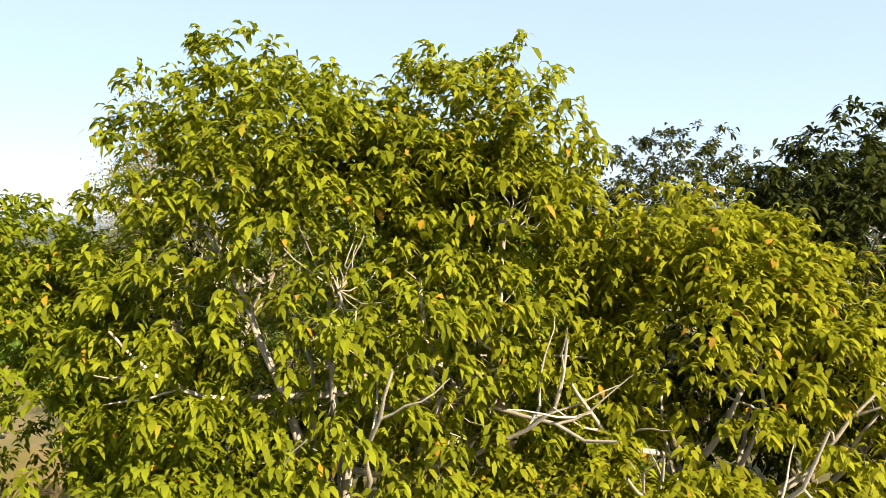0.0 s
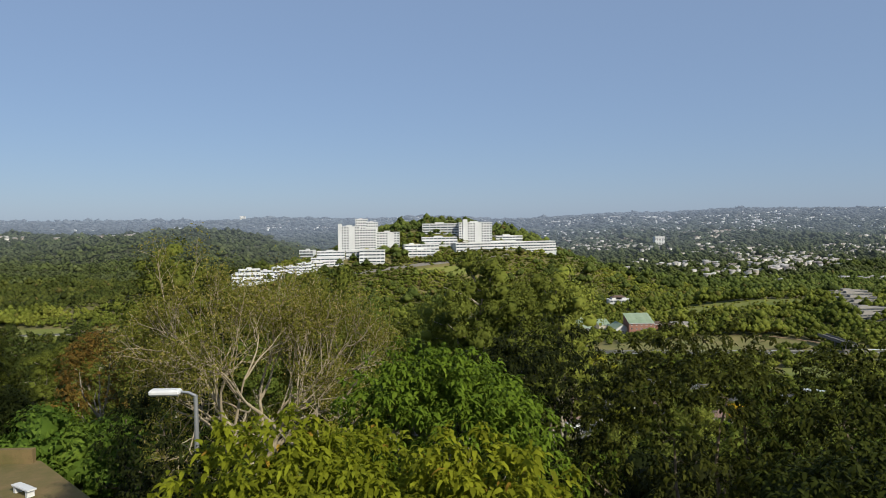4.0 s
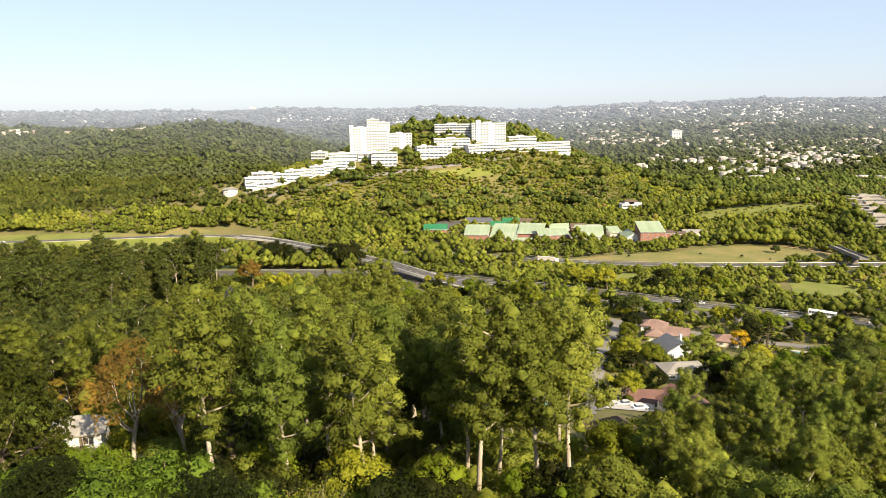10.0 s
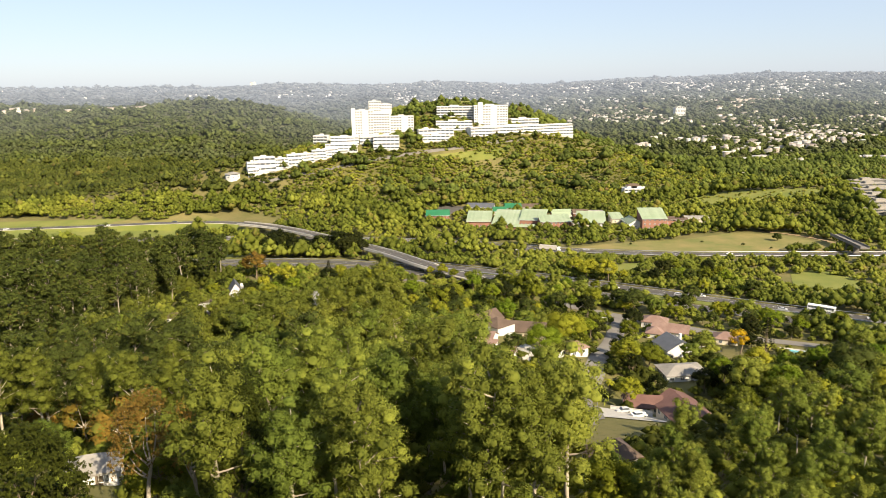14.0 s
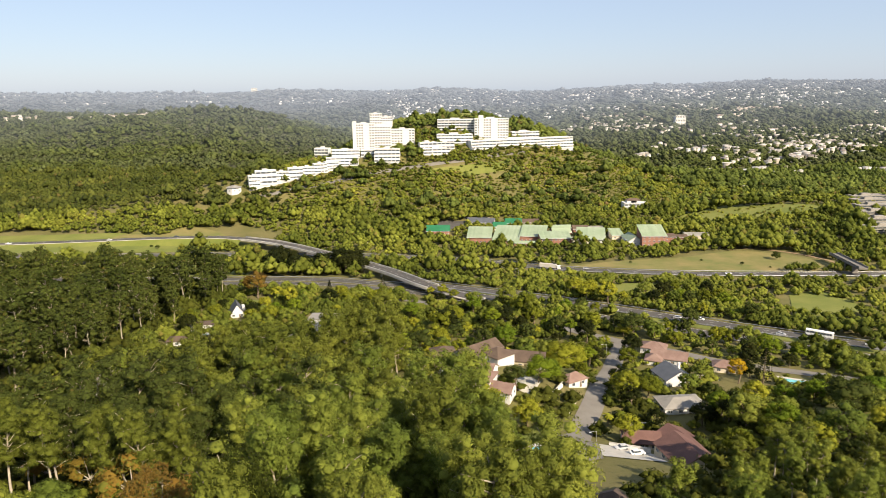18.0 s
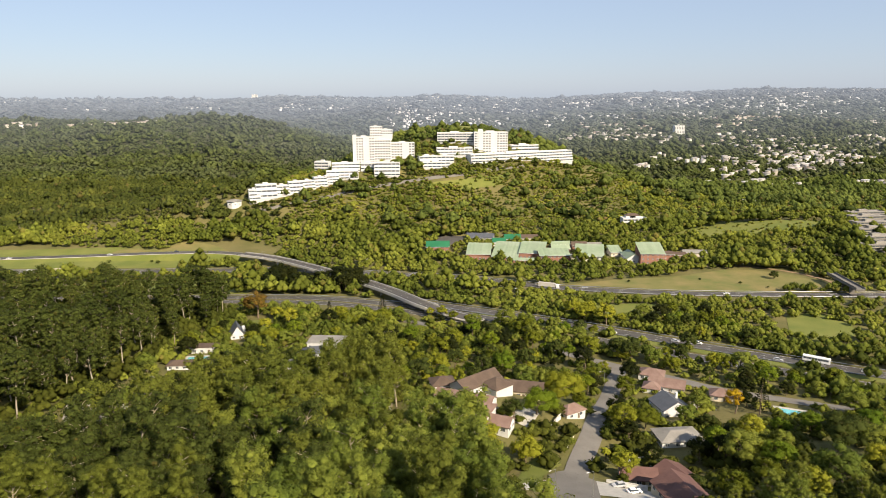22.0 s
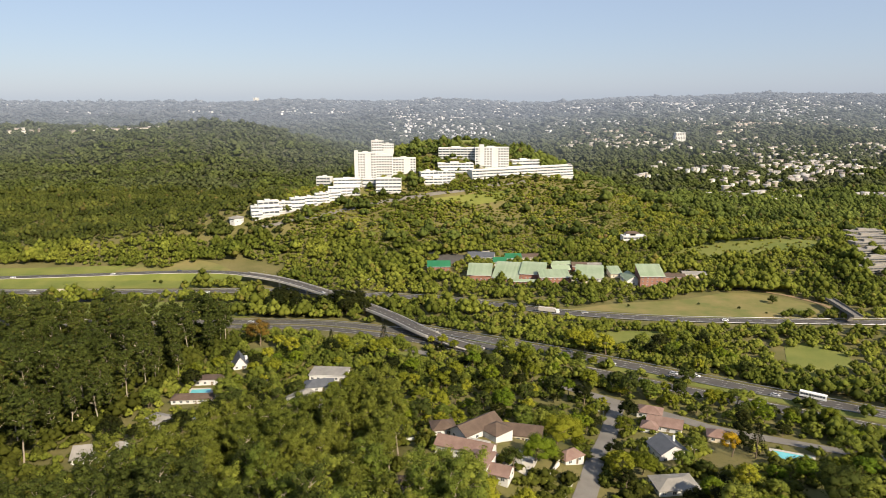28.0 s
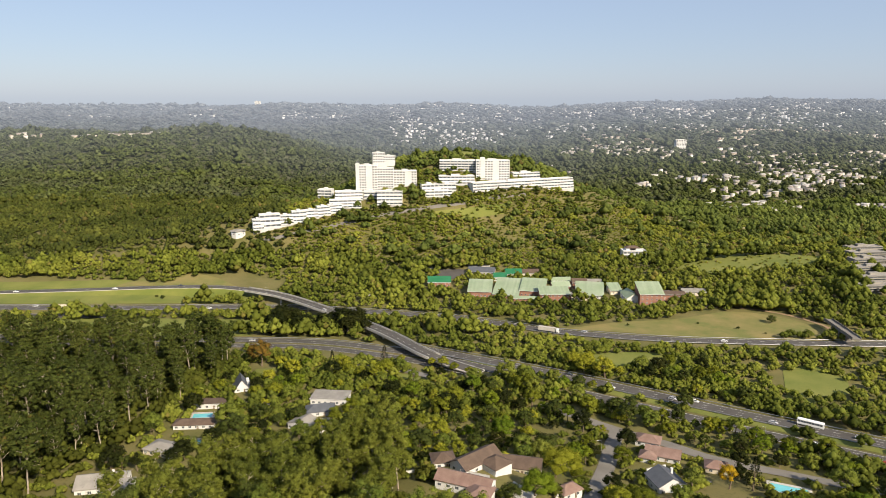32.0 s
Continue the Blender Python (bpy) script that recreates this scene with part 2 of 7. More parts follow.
M = {
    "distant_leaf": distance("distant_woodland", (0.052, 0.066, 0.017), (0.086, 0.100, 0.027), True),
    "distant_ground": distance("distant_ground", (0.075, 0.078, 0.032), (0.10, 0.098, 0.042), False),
    "ground": surface("undergrowth", (0.10, 0.096, 0.025), (0.16, 0.135, 0.05), 0.03, 0.6, 0.95, 0.3),
    "grass": surface("mown_grass", (0.115, 0.137, 0.024), (0.175, 0.178, 0.040), 0.035, 1.2, 0.95, 0.1),
    "dry_grass": surface("dry_grass", (0.215, 0.172, 0.062), (0.125, 0.135, 0.034), 0.05, 0.7, 0.95, 0.1),
    "earth": surface("bare_earth", (0.30, 0.19, 0.11), (0.22, 0.16, 0.09), 0.1, 1.0, 0.95, 0.1),
    "asphalt": surface("asphalt", (0.068, 0.062, 0.056), (0.092, 0.084, 0.074), 0.08, 2.0, 0.85, 0.02),
    "asphalt_old": surface("worn_asphalt", (0.152, 0.138, 0.120), (0.192, 0.176, 0.152), 0.1, 1.6, 0.9, 0.02),
    "paint": surface("road_paint", (0.62, 0.60, 0.55), (0.5, 0.48, 0.44), 0.5, 4.0, 0.7),
    "concrete": surface("concrete", (0.46, 0.43, 0.38), (0.36, 0.34, 0.30), 0.3, 3.0, 0.85, 0.02),
    "steel": surface("galvanised_steel", (0.42, 0.42, 0.42), (0.34, 0.34, 0.34), 0.6, 4.0, 0.45, 0.0, 0.7),
    "white_wall": surface("white_render", (0.60, 0.595, 0.575), (0.53, 0.52, 0.50), 0.06, 0.7, 0.8, 0.02),
    "grey_wall": surface("grey_render", (0.45, 0.42, 0.37), (0.38, 0.35, 0.31), 0.1, 1.0, 0.85, 0.02),
    "weathered_wall": surface("weathered_render", (0.27, 0.25, 0.22), (0.20, 0.185, 0.165), 0.15, 1.2, 0.9, 0.02),
    "cream_wall": surface("cream_render", (0.62, 0.55, 0.42), (0.55, 0.48, 0.37), 0.1, 1.0, 0.85, 0.02),
    "window": surface("dark_glass", (0.05, 0.06, 0.07), (0.09, 0.10, 0.11), 0.3, 2.0, 0.15, 0.0, 0.0, 0.6),
    "brick": surface("red_brick", (0.30, 0.15, 0.105), (0.245, 0.12, 0.085), 0.3, 4.0, 0.9, 0.02),
    "green_roof": surface("green_sheet_roof", (0.215, 0.275, 0.165), (0.28, 0.325, 0.22), 0.06, 1.2, 0.6, 0.02, 0.0, 0.4, None, 0.08),
    "deep_green_roof": surface("deep_green_roof", (0.015, 0.12, 0.05), (0.025, 0.15, 0.07), 0.1, 1.2, 0.5),
    "slate": surface("slate_roof", (0.075, 0.08, 0.09), (0.10, 0.105, 0.115), 0.3, 3.0, 0.6, 0.03),
    "brown_tile": surface("brown_tile_roof", (0.083, 0.056, 0.041), (0.119, 0.083, 0.059), 0.3, 3.0, 0.8, 0.05),
    "red_tile": surface("red_tile_roof", (0.176, 0.110, 0.088), (0.230, 0.153, 0.123), 0.3, 3.0, 0.8, 0.05),
    "maroon_tile": surface("maroon_tile_roof", (0.115, 0.060, 0.050), (0.15, 0.080, 0.066), 0.3, 3.0, 0.8, 0.05),
    "grey_roof": surface("weathered_grey_roof", (0.20, 0.185, 0.16), (0.27, 0.25, 0.22), 0.2, 2.0, 0.8, 0.03),
    "bark_pale": surface("pale_bark", (0.40, 0.35, 0.27), (0.24, 0.19, 0.14), 0.8, 6.0, 0.9, 0.03, 0.0, 0.2, (1, 1, 0.25)),
    "bark_dark": surface("brown_bark", (0.20, 0.15, 0.10), (0.13, 0.10, 0.07), 1.0, 7.0, 0.95, 0.04, 0.0, 0.2, (1, 1, 0.25)),
    "bark_grey": surface("grey_bark", (0.42, 0.37, 0.30), (0.30, 0.25, 0.19), 1.5, 9.0, 0.9, 0.02, 0.0, 0.2, (1, 1, 0.25)),
    "bark_fawn": surface("fawn_bark", (0.36, 0.30, 0.20), (0.25, 0.20, 0.13), 1.5, 9.0, 0.9, 0.02, 0.0, 0.2, (1, 1, 0.25)),
    "tan_bank": surface("tan_bank", (0.17, 0.12, 0.05), (0.11, 0.095, 0.03), 0.6, 5.0, 0.95, 0.04),
    "pool": surface("pool_water", (0.12, 0.42, 0.46), (0.16, 0.48, 0.52), 0.3, 2.0, 0.08, 0.0, 0.0, 0.6),
    "gum_leaf": foliage("gum_leaves", (0.097, 0.117, 0.019), (0.176, 0.209, 0.032), None, 0, 0.28, 0.0, 0.25),
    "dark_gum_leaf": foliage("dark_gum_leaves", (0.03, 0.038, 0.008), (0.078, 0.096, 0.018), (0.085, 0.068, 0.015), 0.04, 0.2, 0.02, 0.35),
    "near_leaf": foliage("yellow_green_leaves", (0.117, 0.132, 0.007), (0.271, 0.296, 0.018), (0.40, 0.25, 0.03), 0.02, 0.5, 0.0, 0.12),
    "fresh_leaf": foliage("bright_green_leaves", (0.072, 0.104, 0.007), (0.147, 0.194, 0.015), None, 0, 0.25, 0.0, 0.12),
    "olive_leaf": foliage("olive_green_leaves", (0.022, 0.026, 0.003), (0.050, 0.056, 0.007), None, 0, 0.18, 0.0, 0.15),
    "dark_leaf": foliage("dark_glossy_leaves", (0.011, 0.014, 0.003), (0.025, 0.030, 0.005), None, 0, 0.2, 0.0, 0.2),
    "garden_leaf": foliage("garden_leaves", (0.114, 0.123, 0.009), (0.229, 0.241, 0.024), None, 0, 0.3, 0.0, 0.45),
    "gold_leaf": foliage("golden_leaves", (0.32, 0.20, 0.01), (0.50, 0.33, 0.02), None, 0, 0.3),
    "russet_leaf": foliage("russet_leaves", (0.187, 0.116, 0.020), (0.286, 0.173, 0.035), (0.15, 0.15, 0.025), 0.4, 0.3),
    "twig_leaf": foliage("sparse_leaves", (0.14, 0.13, 0.02), (0.26, 0.23, 0.04), (0.33, 0.25, 0.08), 0.15, 0.35),
    "wood_leaf": foliage("woodland_leaves", (0.106, 0.126, 0.017), (0.193, 0.215, 0.034), (0.15, 0.135, 0.03), 0.05, 0.28, 0.012, 0.42, True),
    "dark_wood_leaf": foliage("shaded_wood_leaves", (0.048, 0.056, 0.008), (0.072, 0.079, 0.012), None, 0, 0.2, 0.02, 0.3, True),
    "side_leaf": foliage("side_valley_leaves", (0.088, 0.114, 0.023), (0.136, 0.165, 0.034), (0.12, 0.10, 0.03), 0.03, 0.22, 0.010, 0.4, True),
    # side_leaf darkened: shade of the slope turned from the sun, put into the colour
    "shaded_side_leaf": foliage("shaded_valley_leaves", (0.061, 0.074, 0.015), (0.094, 0.107, 0.021), (0.12, 0.10, 0.03), 0.03, 0.22, 0.010, 0.4, True),
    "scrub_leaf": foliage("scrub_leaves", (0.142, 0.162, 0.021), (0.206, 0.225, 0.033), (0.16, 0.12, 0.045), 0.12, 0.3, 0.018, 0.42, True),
    "lower_gum_leaf": foliage("lower_gum_leaves", (0.071, 0.081, 0.011), (0.146, 0.163, 0.025), None, 0, 0.25, 0.02, 0.3),
}


# ---- making meshes ----
def np_mesh(name, verts, quads=None, tris=None, normals=None):
    """A mesh from arrays of vertices and of quads and triangles."""
    me = bpy.data.meshes.new(name)
    verts = np.asarray(verts, dtype=np.float32)
    nq = 0 if quads is None else len(quads)
    nt = 0 if tris is None else len(tris)
    me.vertices.add(len(verts))
    me.vertices.foreach_set("co", verts.ravel())
    loops = np.concatenate([np.asarray(a, dtype=np.int32).ravel() for a in (quads, tris) if a is not None and len(a)])
    me.loops.add(len(loops))
    me.loops.foreach_set("vertex_index", loops)
    me.polygons.add(nq + nt)
    starts = np.concatenate([np.arange(nq) * 4, nq * 4 + np.arange(nt) * 3]).astype(np.int32)
    totals = np.concatenate([np.full(nq, 4), np.full(nt, 3)]).astype(np.int32)
    me.polygons.foreach_set("loop_start", starts)
    me.polygons.foreach_set("loop_total", totals)
    me.update(calc_edges=True)
    if normals is not None:      # leaves are shaded with the roundness of their clump
        me.normals_split_custom_set_from_vertices(np.asarray(normals, dtype=np.float32))
    return me


def put(name, me, material, parent=None, label="", m=None):
    ob = new(name, me)
    if material is not None and not me.materials:
        me.materials.append(material)
    ob.parent = parent
    if m is not None:
        ob.matrix_basis = m
    if label:
        ob["label"] = label
    return ob


def part(name, bm, material, parent, label="", m=None):
    me = bpy.data.meshes.new(name)
    bm.to_mesh(me)
    bm.free()
    return put(name, me, material, parent, label, m)


def thing(name, m, label, category, group="", kind=""):
    ob = new(name)
    ob.matrix_basis = m
    return tagged(ob, label, category, group, kind)


def box(bm, x0, y0, z0, x1, y1, z1):
    v = [bm.verts.new(p) for p in ((x0, y0, z0), (x1, y0, z0), (x1, y1, z0), (x0, y1, z0), (x0, y0, z1), (x1, y0, z1), (x1, y1, z1), (x0, y1, z1))]
    for f in ((0, 3, 2, 1), (4, 5, 6, 7), (0, 1, 5, 4), (1, 2, 6, 5), (2, 3, 7, 6), (3, 0, 4, 7)):
        bm.faces.new([v[i] for i in f])
    return bm


def boxes(*dims):
    bm = bmesh.new()
    for d in dims:
        box(bm, *d)
    return bm


def prism(points, z0, z1):
    """An upright prism over a plan polygon."""
    bm = bmesh.new()
    lo = [bm.verts.new((x, y, z0)) for x, y in points]
    hi = [bm.verts.new((x, y, z1)) for x, y in points]
    bm.faces.new(lo[::-1])
    bm.faces.new(hi)
    n = len(points)
    for i in range(n):
        bm.faces.new((lo[i], lo[(i + 1) % n], hi[(i + 1) % n], hi[i]))
    bmesh.ops.recalc_face_normals(bm, faces=bm.faces)
    return bm


# ---- the lie of the land ----
PROFILE_Y = [-600, -100, 0, 20, 40, 70, 100, 150, 200, 260, 340, 450, 600, 700, 760, 900, 1200, 1600, 2200, 2800, 3200, 3600, 4000, 4400, 4900, 5400]
PROFILE_Z = [88, 80, 76, 71, 66, 57, 47, 30, 16, 6, 0, -4, -6, -8, -9, -12, -25, -32, -32, -28, -2, 28, 58, 88, 122, 130]
EAST_Y, EAST_Z = [1200, 1600, 2000, 2400, 3000, 4000, 4900], [0, 14, 34, 52, 64, 68, 18]     # how much higher the built-up country to the right lies
_yy = np.linspace(-700, 5500, 3101)
_kernel = np.exp(-np.linspace(-2, 2, 21) ** 2)
_zz = np.convolve(np.pad(np.interp(_yy, PROFILE_Y, PROFILE_Z), 10, mode="edge"), _kernel / _kernel.sum(), "valid")


def rise(x, y, cx, cy, sx, sy, h, turn=0.0):
    c, s = math.cos(turn), math.sin(turn)
    u, v = (x - cx) * c + (y - cy) * s, -(x - cx) * s + (y - cy) * c
    return h * np.exp(-(u / sx) ** 2 - (v / sy) ** 2)


def soft_step(v, a, b):
    u = np.clip((v - a) / (b - a), 0, 1)
    return u * u * (3 - 2 * u)


def ground(x, y):
    """The height of the land: the camera's hillside, the valley, the hill with the white buildings, ridges and the far country."""
    x, y = np.asarray(x, float), np.asarray(y, float)
    z = np.interp(y, _yy, _zz)
    z = z + rise(x, y, 30, 1010, 230, 170, 62) + rise(x, y, 0, 880, 330, 110, 36, 0.30) + rise(x, y, -190, 790, 150, 60, 14, 0.3)
    z = z + (np.interp(y, EAST_Y, EAST_Z, 0, 0) * soft_step(x / np.maximum(y, 1.0), 0.10, 0.34)) * np.clip((y - 1000) / 300, 0, 1)
    crest = 86 + 5 * np.exp(-((x + 720) / 190) ** 2) + 5 * np.sin(x / 140)
    across = np.abs(y - 2250 - 90 * np.sin(x / 260)) / np.where(y < 2250, 620.0, 420.0)
    z = z + (1 - soft_step(x, -570, -150)) * crest * np.exp(-across ** 2.2) * (1 + 0.10 * np.sin(x / 95 + y / 260) * np.sin(y / 170))
    z = z + rise(x, y, 420, 720, 120, 130, 14)
    z = z + rise(x, y, -80, 85, 50, 45, 9) + rise(x, y, 30, 1015, 140, 110, 32)
    z = z + rise(x, y, -200, 560, 300, 110, -7) + rise(x, y, 12, 243, 42, 34, 14.5) + rise(x, y, 74, 187, 20, 24, -5)
    far = np.clip((y - 900) / 800, 0, 1)
    z = z + far * (9 * np.sin(x / 310 + 1.3) * np.sin(y / 270 + 0.4) + 6 * np.sin(x / 170 - y / 410))
    z = z + np.clip((y - 2500) / 1500, 0, 1) * np.clip((x + 400) / 900, 0, 1) * (14 * np.sin(x / 420 + 2) + 10 * np.sin(y / 230 + x / 300))
    return z


def gz(x, y):
    return float(ground(x, y))


def spread(n, reach, core):
    """Grid lines, close together near 0 and wide apart far out."""
    u = np.linspace(-1, 1, n)
    k = math.asinh(reach / core)
    return core * np.sinh(u * k)


def build_ground():
    gx = spread(240, 4900, 160)
    gy = np.concatenate([np.linspace(-4900, -60, 30), np.linspace(-50, 700, 190), 700 + np.geomspace(4, 4230, 100)])
    X, Y = np.meshgrid(gx, gy)
    Z = ground(X, Y)
    n, m = len(gx), len(gy)
    i = np.arange(n * m).reshape(m, n)
    q = np.stack([i[:-1, :-1], i[:-1, 1:], i[1:, 1:], i[1:, :-1]], -1).reshape(-1, 4)
    me = np_mesh("ground", np.stack([X, Y, Z], -1).reshape(-1, 3), q)
    me.shade_smooth()
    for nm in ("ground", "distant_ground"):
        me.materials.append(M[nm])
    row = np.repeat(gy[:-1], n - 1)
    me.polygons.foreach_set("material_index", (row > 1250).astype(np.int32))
    tagged(put("ground", me, None), "hilly valley floor with rough green undergrowth", "ground", "", "structure")


build_ground()


def curve_points(pts, step=4.0):
    """Even points along a smooth line through pts (x, y or x, y, z)."""
    p = np.array(pts, float)
    p = np.vstack([2 * p[0] - p[1], p, 2 * p[-1] - p[-2]])
    out = []
    for a, b, c, d in zip(p[:-3], p[1:-2], p[2:-1], p[3:]):
        k = max(2, int(np.linalg.norm(c[:2] - b[:2]) / step))
        for t in np.arange(k) / k:
            out.append(0.5 * (2 * b + (c - a) * t + (2 * a - 5 * b + 4 * c - d) * t * t + (3 * b - a - 3 * c + d) * t ** 3))
    out.append(p[-2])
    return np.array(out)


def sideways(line):
    d = np.gradient(line[:, :2], axis=0)
    d /= np.linalg.norm(d, axis=1)[:, None] + 1e-9
    return np.stack([d[:, 1], -d[:, 0]], 1)      # to the right of the way


def ribbon(line, offset0, offset1, lift, cross=2, height=None):
    """A strip of surface along a line, between two offsets to its right, lying on the land (or at the line's own height)."""
    s = sideways(line)
    cols = []
    for o in np.linspace(offset0, offset1, cross + 1):
        xy = line[:, :2] + s * o
        z = line[:, 2] + lift if line.shape[1] > 2 else ground(xy[:, 0], xy[:, 1]) + lift
        cols.append(np.column_stack([xy, z]))
    v = np.stack(cols, 1)
    m, n = v.shape[:2]
    i = np.arange(m * n).reshape(m, n)
    q = np.stack([i[:-1, :-1], i[:-1, 1:], i[1:, 1:], i[1:, :-1]], -1).reshape(-1, 4)
    return v.reshape(-1, 3), q


def strip(name, line, o0, o1, lift, material, parent=None, label="", cross=2):
    v, q = ribbon(line, o0, o1, lift, cross)
    return put(name, np_mesh(name, v, q[:, ::-1]), material, parent, label)


def solid_strip(name, line, o0, o1, z0, z1, material, parent=None, label=""):
    """A closed bar of rectangular section along a line: a parapet, a deck, a kerb, a rail."""
    s = sideways(line)
    base = line[:, 2] if line.shape[1] > 2 else ground(line[:, 0], line[:, 1])
    cols = [np.column_stack([line[:, :2] + s * o, base + z]) for o, z in ((o0, z0), (o1, z0), (o1, z1), (o0, z1))]
    v = np.stack(cols, 1)
    m = len(line)
    i = np.arange(m * 4).reshape(m, 4)
    q = [np.stack([i[:-1, k], i[:-1, (k + 1) % 4], i[1:, (k + 1) % 4], i[1:, k]], -1) for k in range(4)]
    q.append(np.array([[i[0, 3], i[0, 2], i[0, 1], i[0, 0]], list(i[-1])]))
    return put(name, np_mesh(name, v.reshape(-1, 3), np.concatenate(q)), material, parent, label)


def dashes(line, offset, lift, on, gap, width):
    seg = np.concatenate([[0], np.cumsum(np.linalg.norm(np.diff(line[:, :2], axis=0), axis=1))])
    v, q = [], []
    s = sideways(line)
    for a in np.arange(0, seg[-1] - on, on + gap):
        ends = []
        for d in (a, a + on):
            xy = np.array([np.interp(d, seg, line[:, k]) for k in (0, 1)])
            w = np.array([np.interp(d, seg, s[:, k]) for k in (0, 1)])
            for o in (offset - width / 2, offset + width / 2):
                p = xy + w * o
                z = np.interp(d, seg, line[:, 2]) if line.shape[1] > 2 else gz(*p)
                ends.append((*p, z + lift))
        k = len(v)
        v += ends
        q.append((k, k + 2, k + 3, k + 1))
    return np.array(v), np.array(q)


def patch(name, near, far, material, label, lift=0.12, n=30, m=8, category="lawn"):
    """A piece of ground cover between a near and a far edge."""
    a, b = (curve_points(e, 3.0) for e in (near, far))
    a, b = (np.stack([np.interp(np.linspace(0, 1, n), np.linspace(0, 1, len(e)), e[:, k]) for k in (0, 1)], 1) for e in (a, b))
    w = np.linspace(0, 1, m)[:, None, None]
    xy = a * (1 - w) + b * w
    z = ground(xy[..., 0], xy[..., 1]) + lift
    i = np.arange(n * m).reshape(m, n)
    q = np.stack([i[:-1, :-1], i[:-1, 1:], i[1:, 1:], i[1:, :-1]], -1).reshape(-1, 4)
    return tagged(put(name, np_mesh(name, np.concatenate([xy, z[..., None]], -1).reshape(-1, 3), q), material), label, category, "", "structure")


# ---- roads ----
FAR_WAY = [(-24, 461), (7, 441), (58, 408), (94, 384), (144, 348.5), (177, 324), (218, 293), (262, 258), (330, 200)]
B_WAY = [(-700, 556), (-520, 562), (-369, 567), (-298, 568), (-227, 570), (-169, 571), (-119, 568), (-69, 556), (9, 532), (59, 506), (99, 484), (175, 463), (278, 452), (330, 449), (470, 446)]
LEFT_WAY = [(-420, 490), (-300, 484), (-176, 477), (-143, 476), (-101, 473), (-67, 465), (-31, 449), (-2, 433), (45, 400)]
RAMP_WAY = [(-520, 600, -8.0), (-396, 609, -8.3), (-322, 615, -8.0), (-245, 618, -6.5), (-191, 611, -5.2), (-149, 592, -4.8), (-120, 571, -4.8), (-85, 535, -4.0), (-65, 512, -3.4), (-45, 488, -2.2), (-26, 460, -0.6), (-6, 428, 0.6), (10, 412, 0.0), (30, 398, -1.5)]
SERVICE_WAY = [(60, 350), (91, 316), (112, 297), (128, 281), (158, 263), (190, 243), (240, 214)]
STREET_WAY = [(38, 160), (41, 178), (47, 198), (56, 220), (66, 247), (77, 274), (88, 303), (94, 316)]


def road(name, pts, width, lift, label, lanes=(), edges=(), material="asphalt"):
    line = curve_points(pts)
    if line.shape[1] > 2:
        line = line[:, :2]
    r = tagged(strip(name, line, -width / 2, width / 2, lift, M[material], None, "", 4), label, "road", "", "structure")
    for o in lanes:
        v, q = dashes(line, o, lift + 0.04, 3.0, 6.0, 0.22)
        put("lane_marking", np_mesh("lane_marking", v, q), M["paint"], r)
    for o in edges:
        strip("edge_line", line, o - 0.12, o + 0.12, lift + 0.04, M["paint"], r)
    return line


far_line = road("motorway_far_carriageway", FAR_WAY, 12.0, 0.30, "dark asphalt motorway carriageway with dashed lane lines", (-1.4, 2.2), (-5.0, 5.2))
near_pts = far_line + sideways(far_line) * 21.0
near_line = road("motorway_near_carriageway", near_pts[near_pts[:, 0] > 84][:-4:6], 11.5, 0.30, "asphalt motorway carriageway beside a grass median", (-1.6, 2.0), (-4.8, 4.8))
b_line = road("valley_motorway", B_WAY, 12.0, 0.30, "grey asphalt motorway carriageway below a dry bank", (-1.5, 2.2), (-5.2, 5.2))
b2 = b_line + sideways(b_line) * 22.0
road("valley_motorway_return", b2[:110:6], 11.0, 0.30, "asphalt carriageway partly hidden by trees", (-1.5, 2.0), (-4.8, 4.8))
left_line = road("underpass_road_far", LEFT_WAY, 10.0, 0.30, "asphalt road passing under a flyover", (0.0,), (-4.5, 4.5))
l2 = left_line + sideways(left_line) * 13.0
left2_line = road("underpass_road_near", l2[::6], 9.0, 0.30, "asphalt road beside a thin grass strip", (0.0,), (-4.0, 4.0))
service_line = road("service_road", SERVICE_WAY, 7.0, 0.25, "worn grey service road beside the motorway", (), (), "asphalt_old")
street_line = road("residential_street", STREET_WAY, 7.6, 0.22, "worn grey residential street with a turning circle", (), (), "asphalt_old")
road("garden_lane", [(-92, 330), (-92, 345), (-93, 370), (-93, 400), (-90, 425)], 5.5, 0.22, "narrow asphalt lane between gardens", (), (), "asphalt_old")
road("lower_lane", [(-60, 422), (-38, 412), (-16, 404), (5, 388), (24, 370), (50, 350)], 6.0, 0.22, "narrow asphalt lane below the flyover", (), (), "asphalt_old")
road("hill_road", [(-190, 735), (-107, 772), (-69, 791), (-30, 807), (10, 821), (52, 836), (120, 868)], 6.0, 0.3, "asphalt road climbing to the white buildings", (), (), "asphalt_old")
road("school_road", [(-60, 600), (-46, 628), (-38, 652), (-14, 673), (15, 690), (60, 690)], 5.5, 0.3, "pale road curving round the green-roofed buildings", (), (), "concrete")
road("field_path", [(190, 545), (247, 543), (280, 525), (297, 498), (299, 480)], 3.5, 0.3, "pale dirt track along the top of the bank", (), (), "earth")

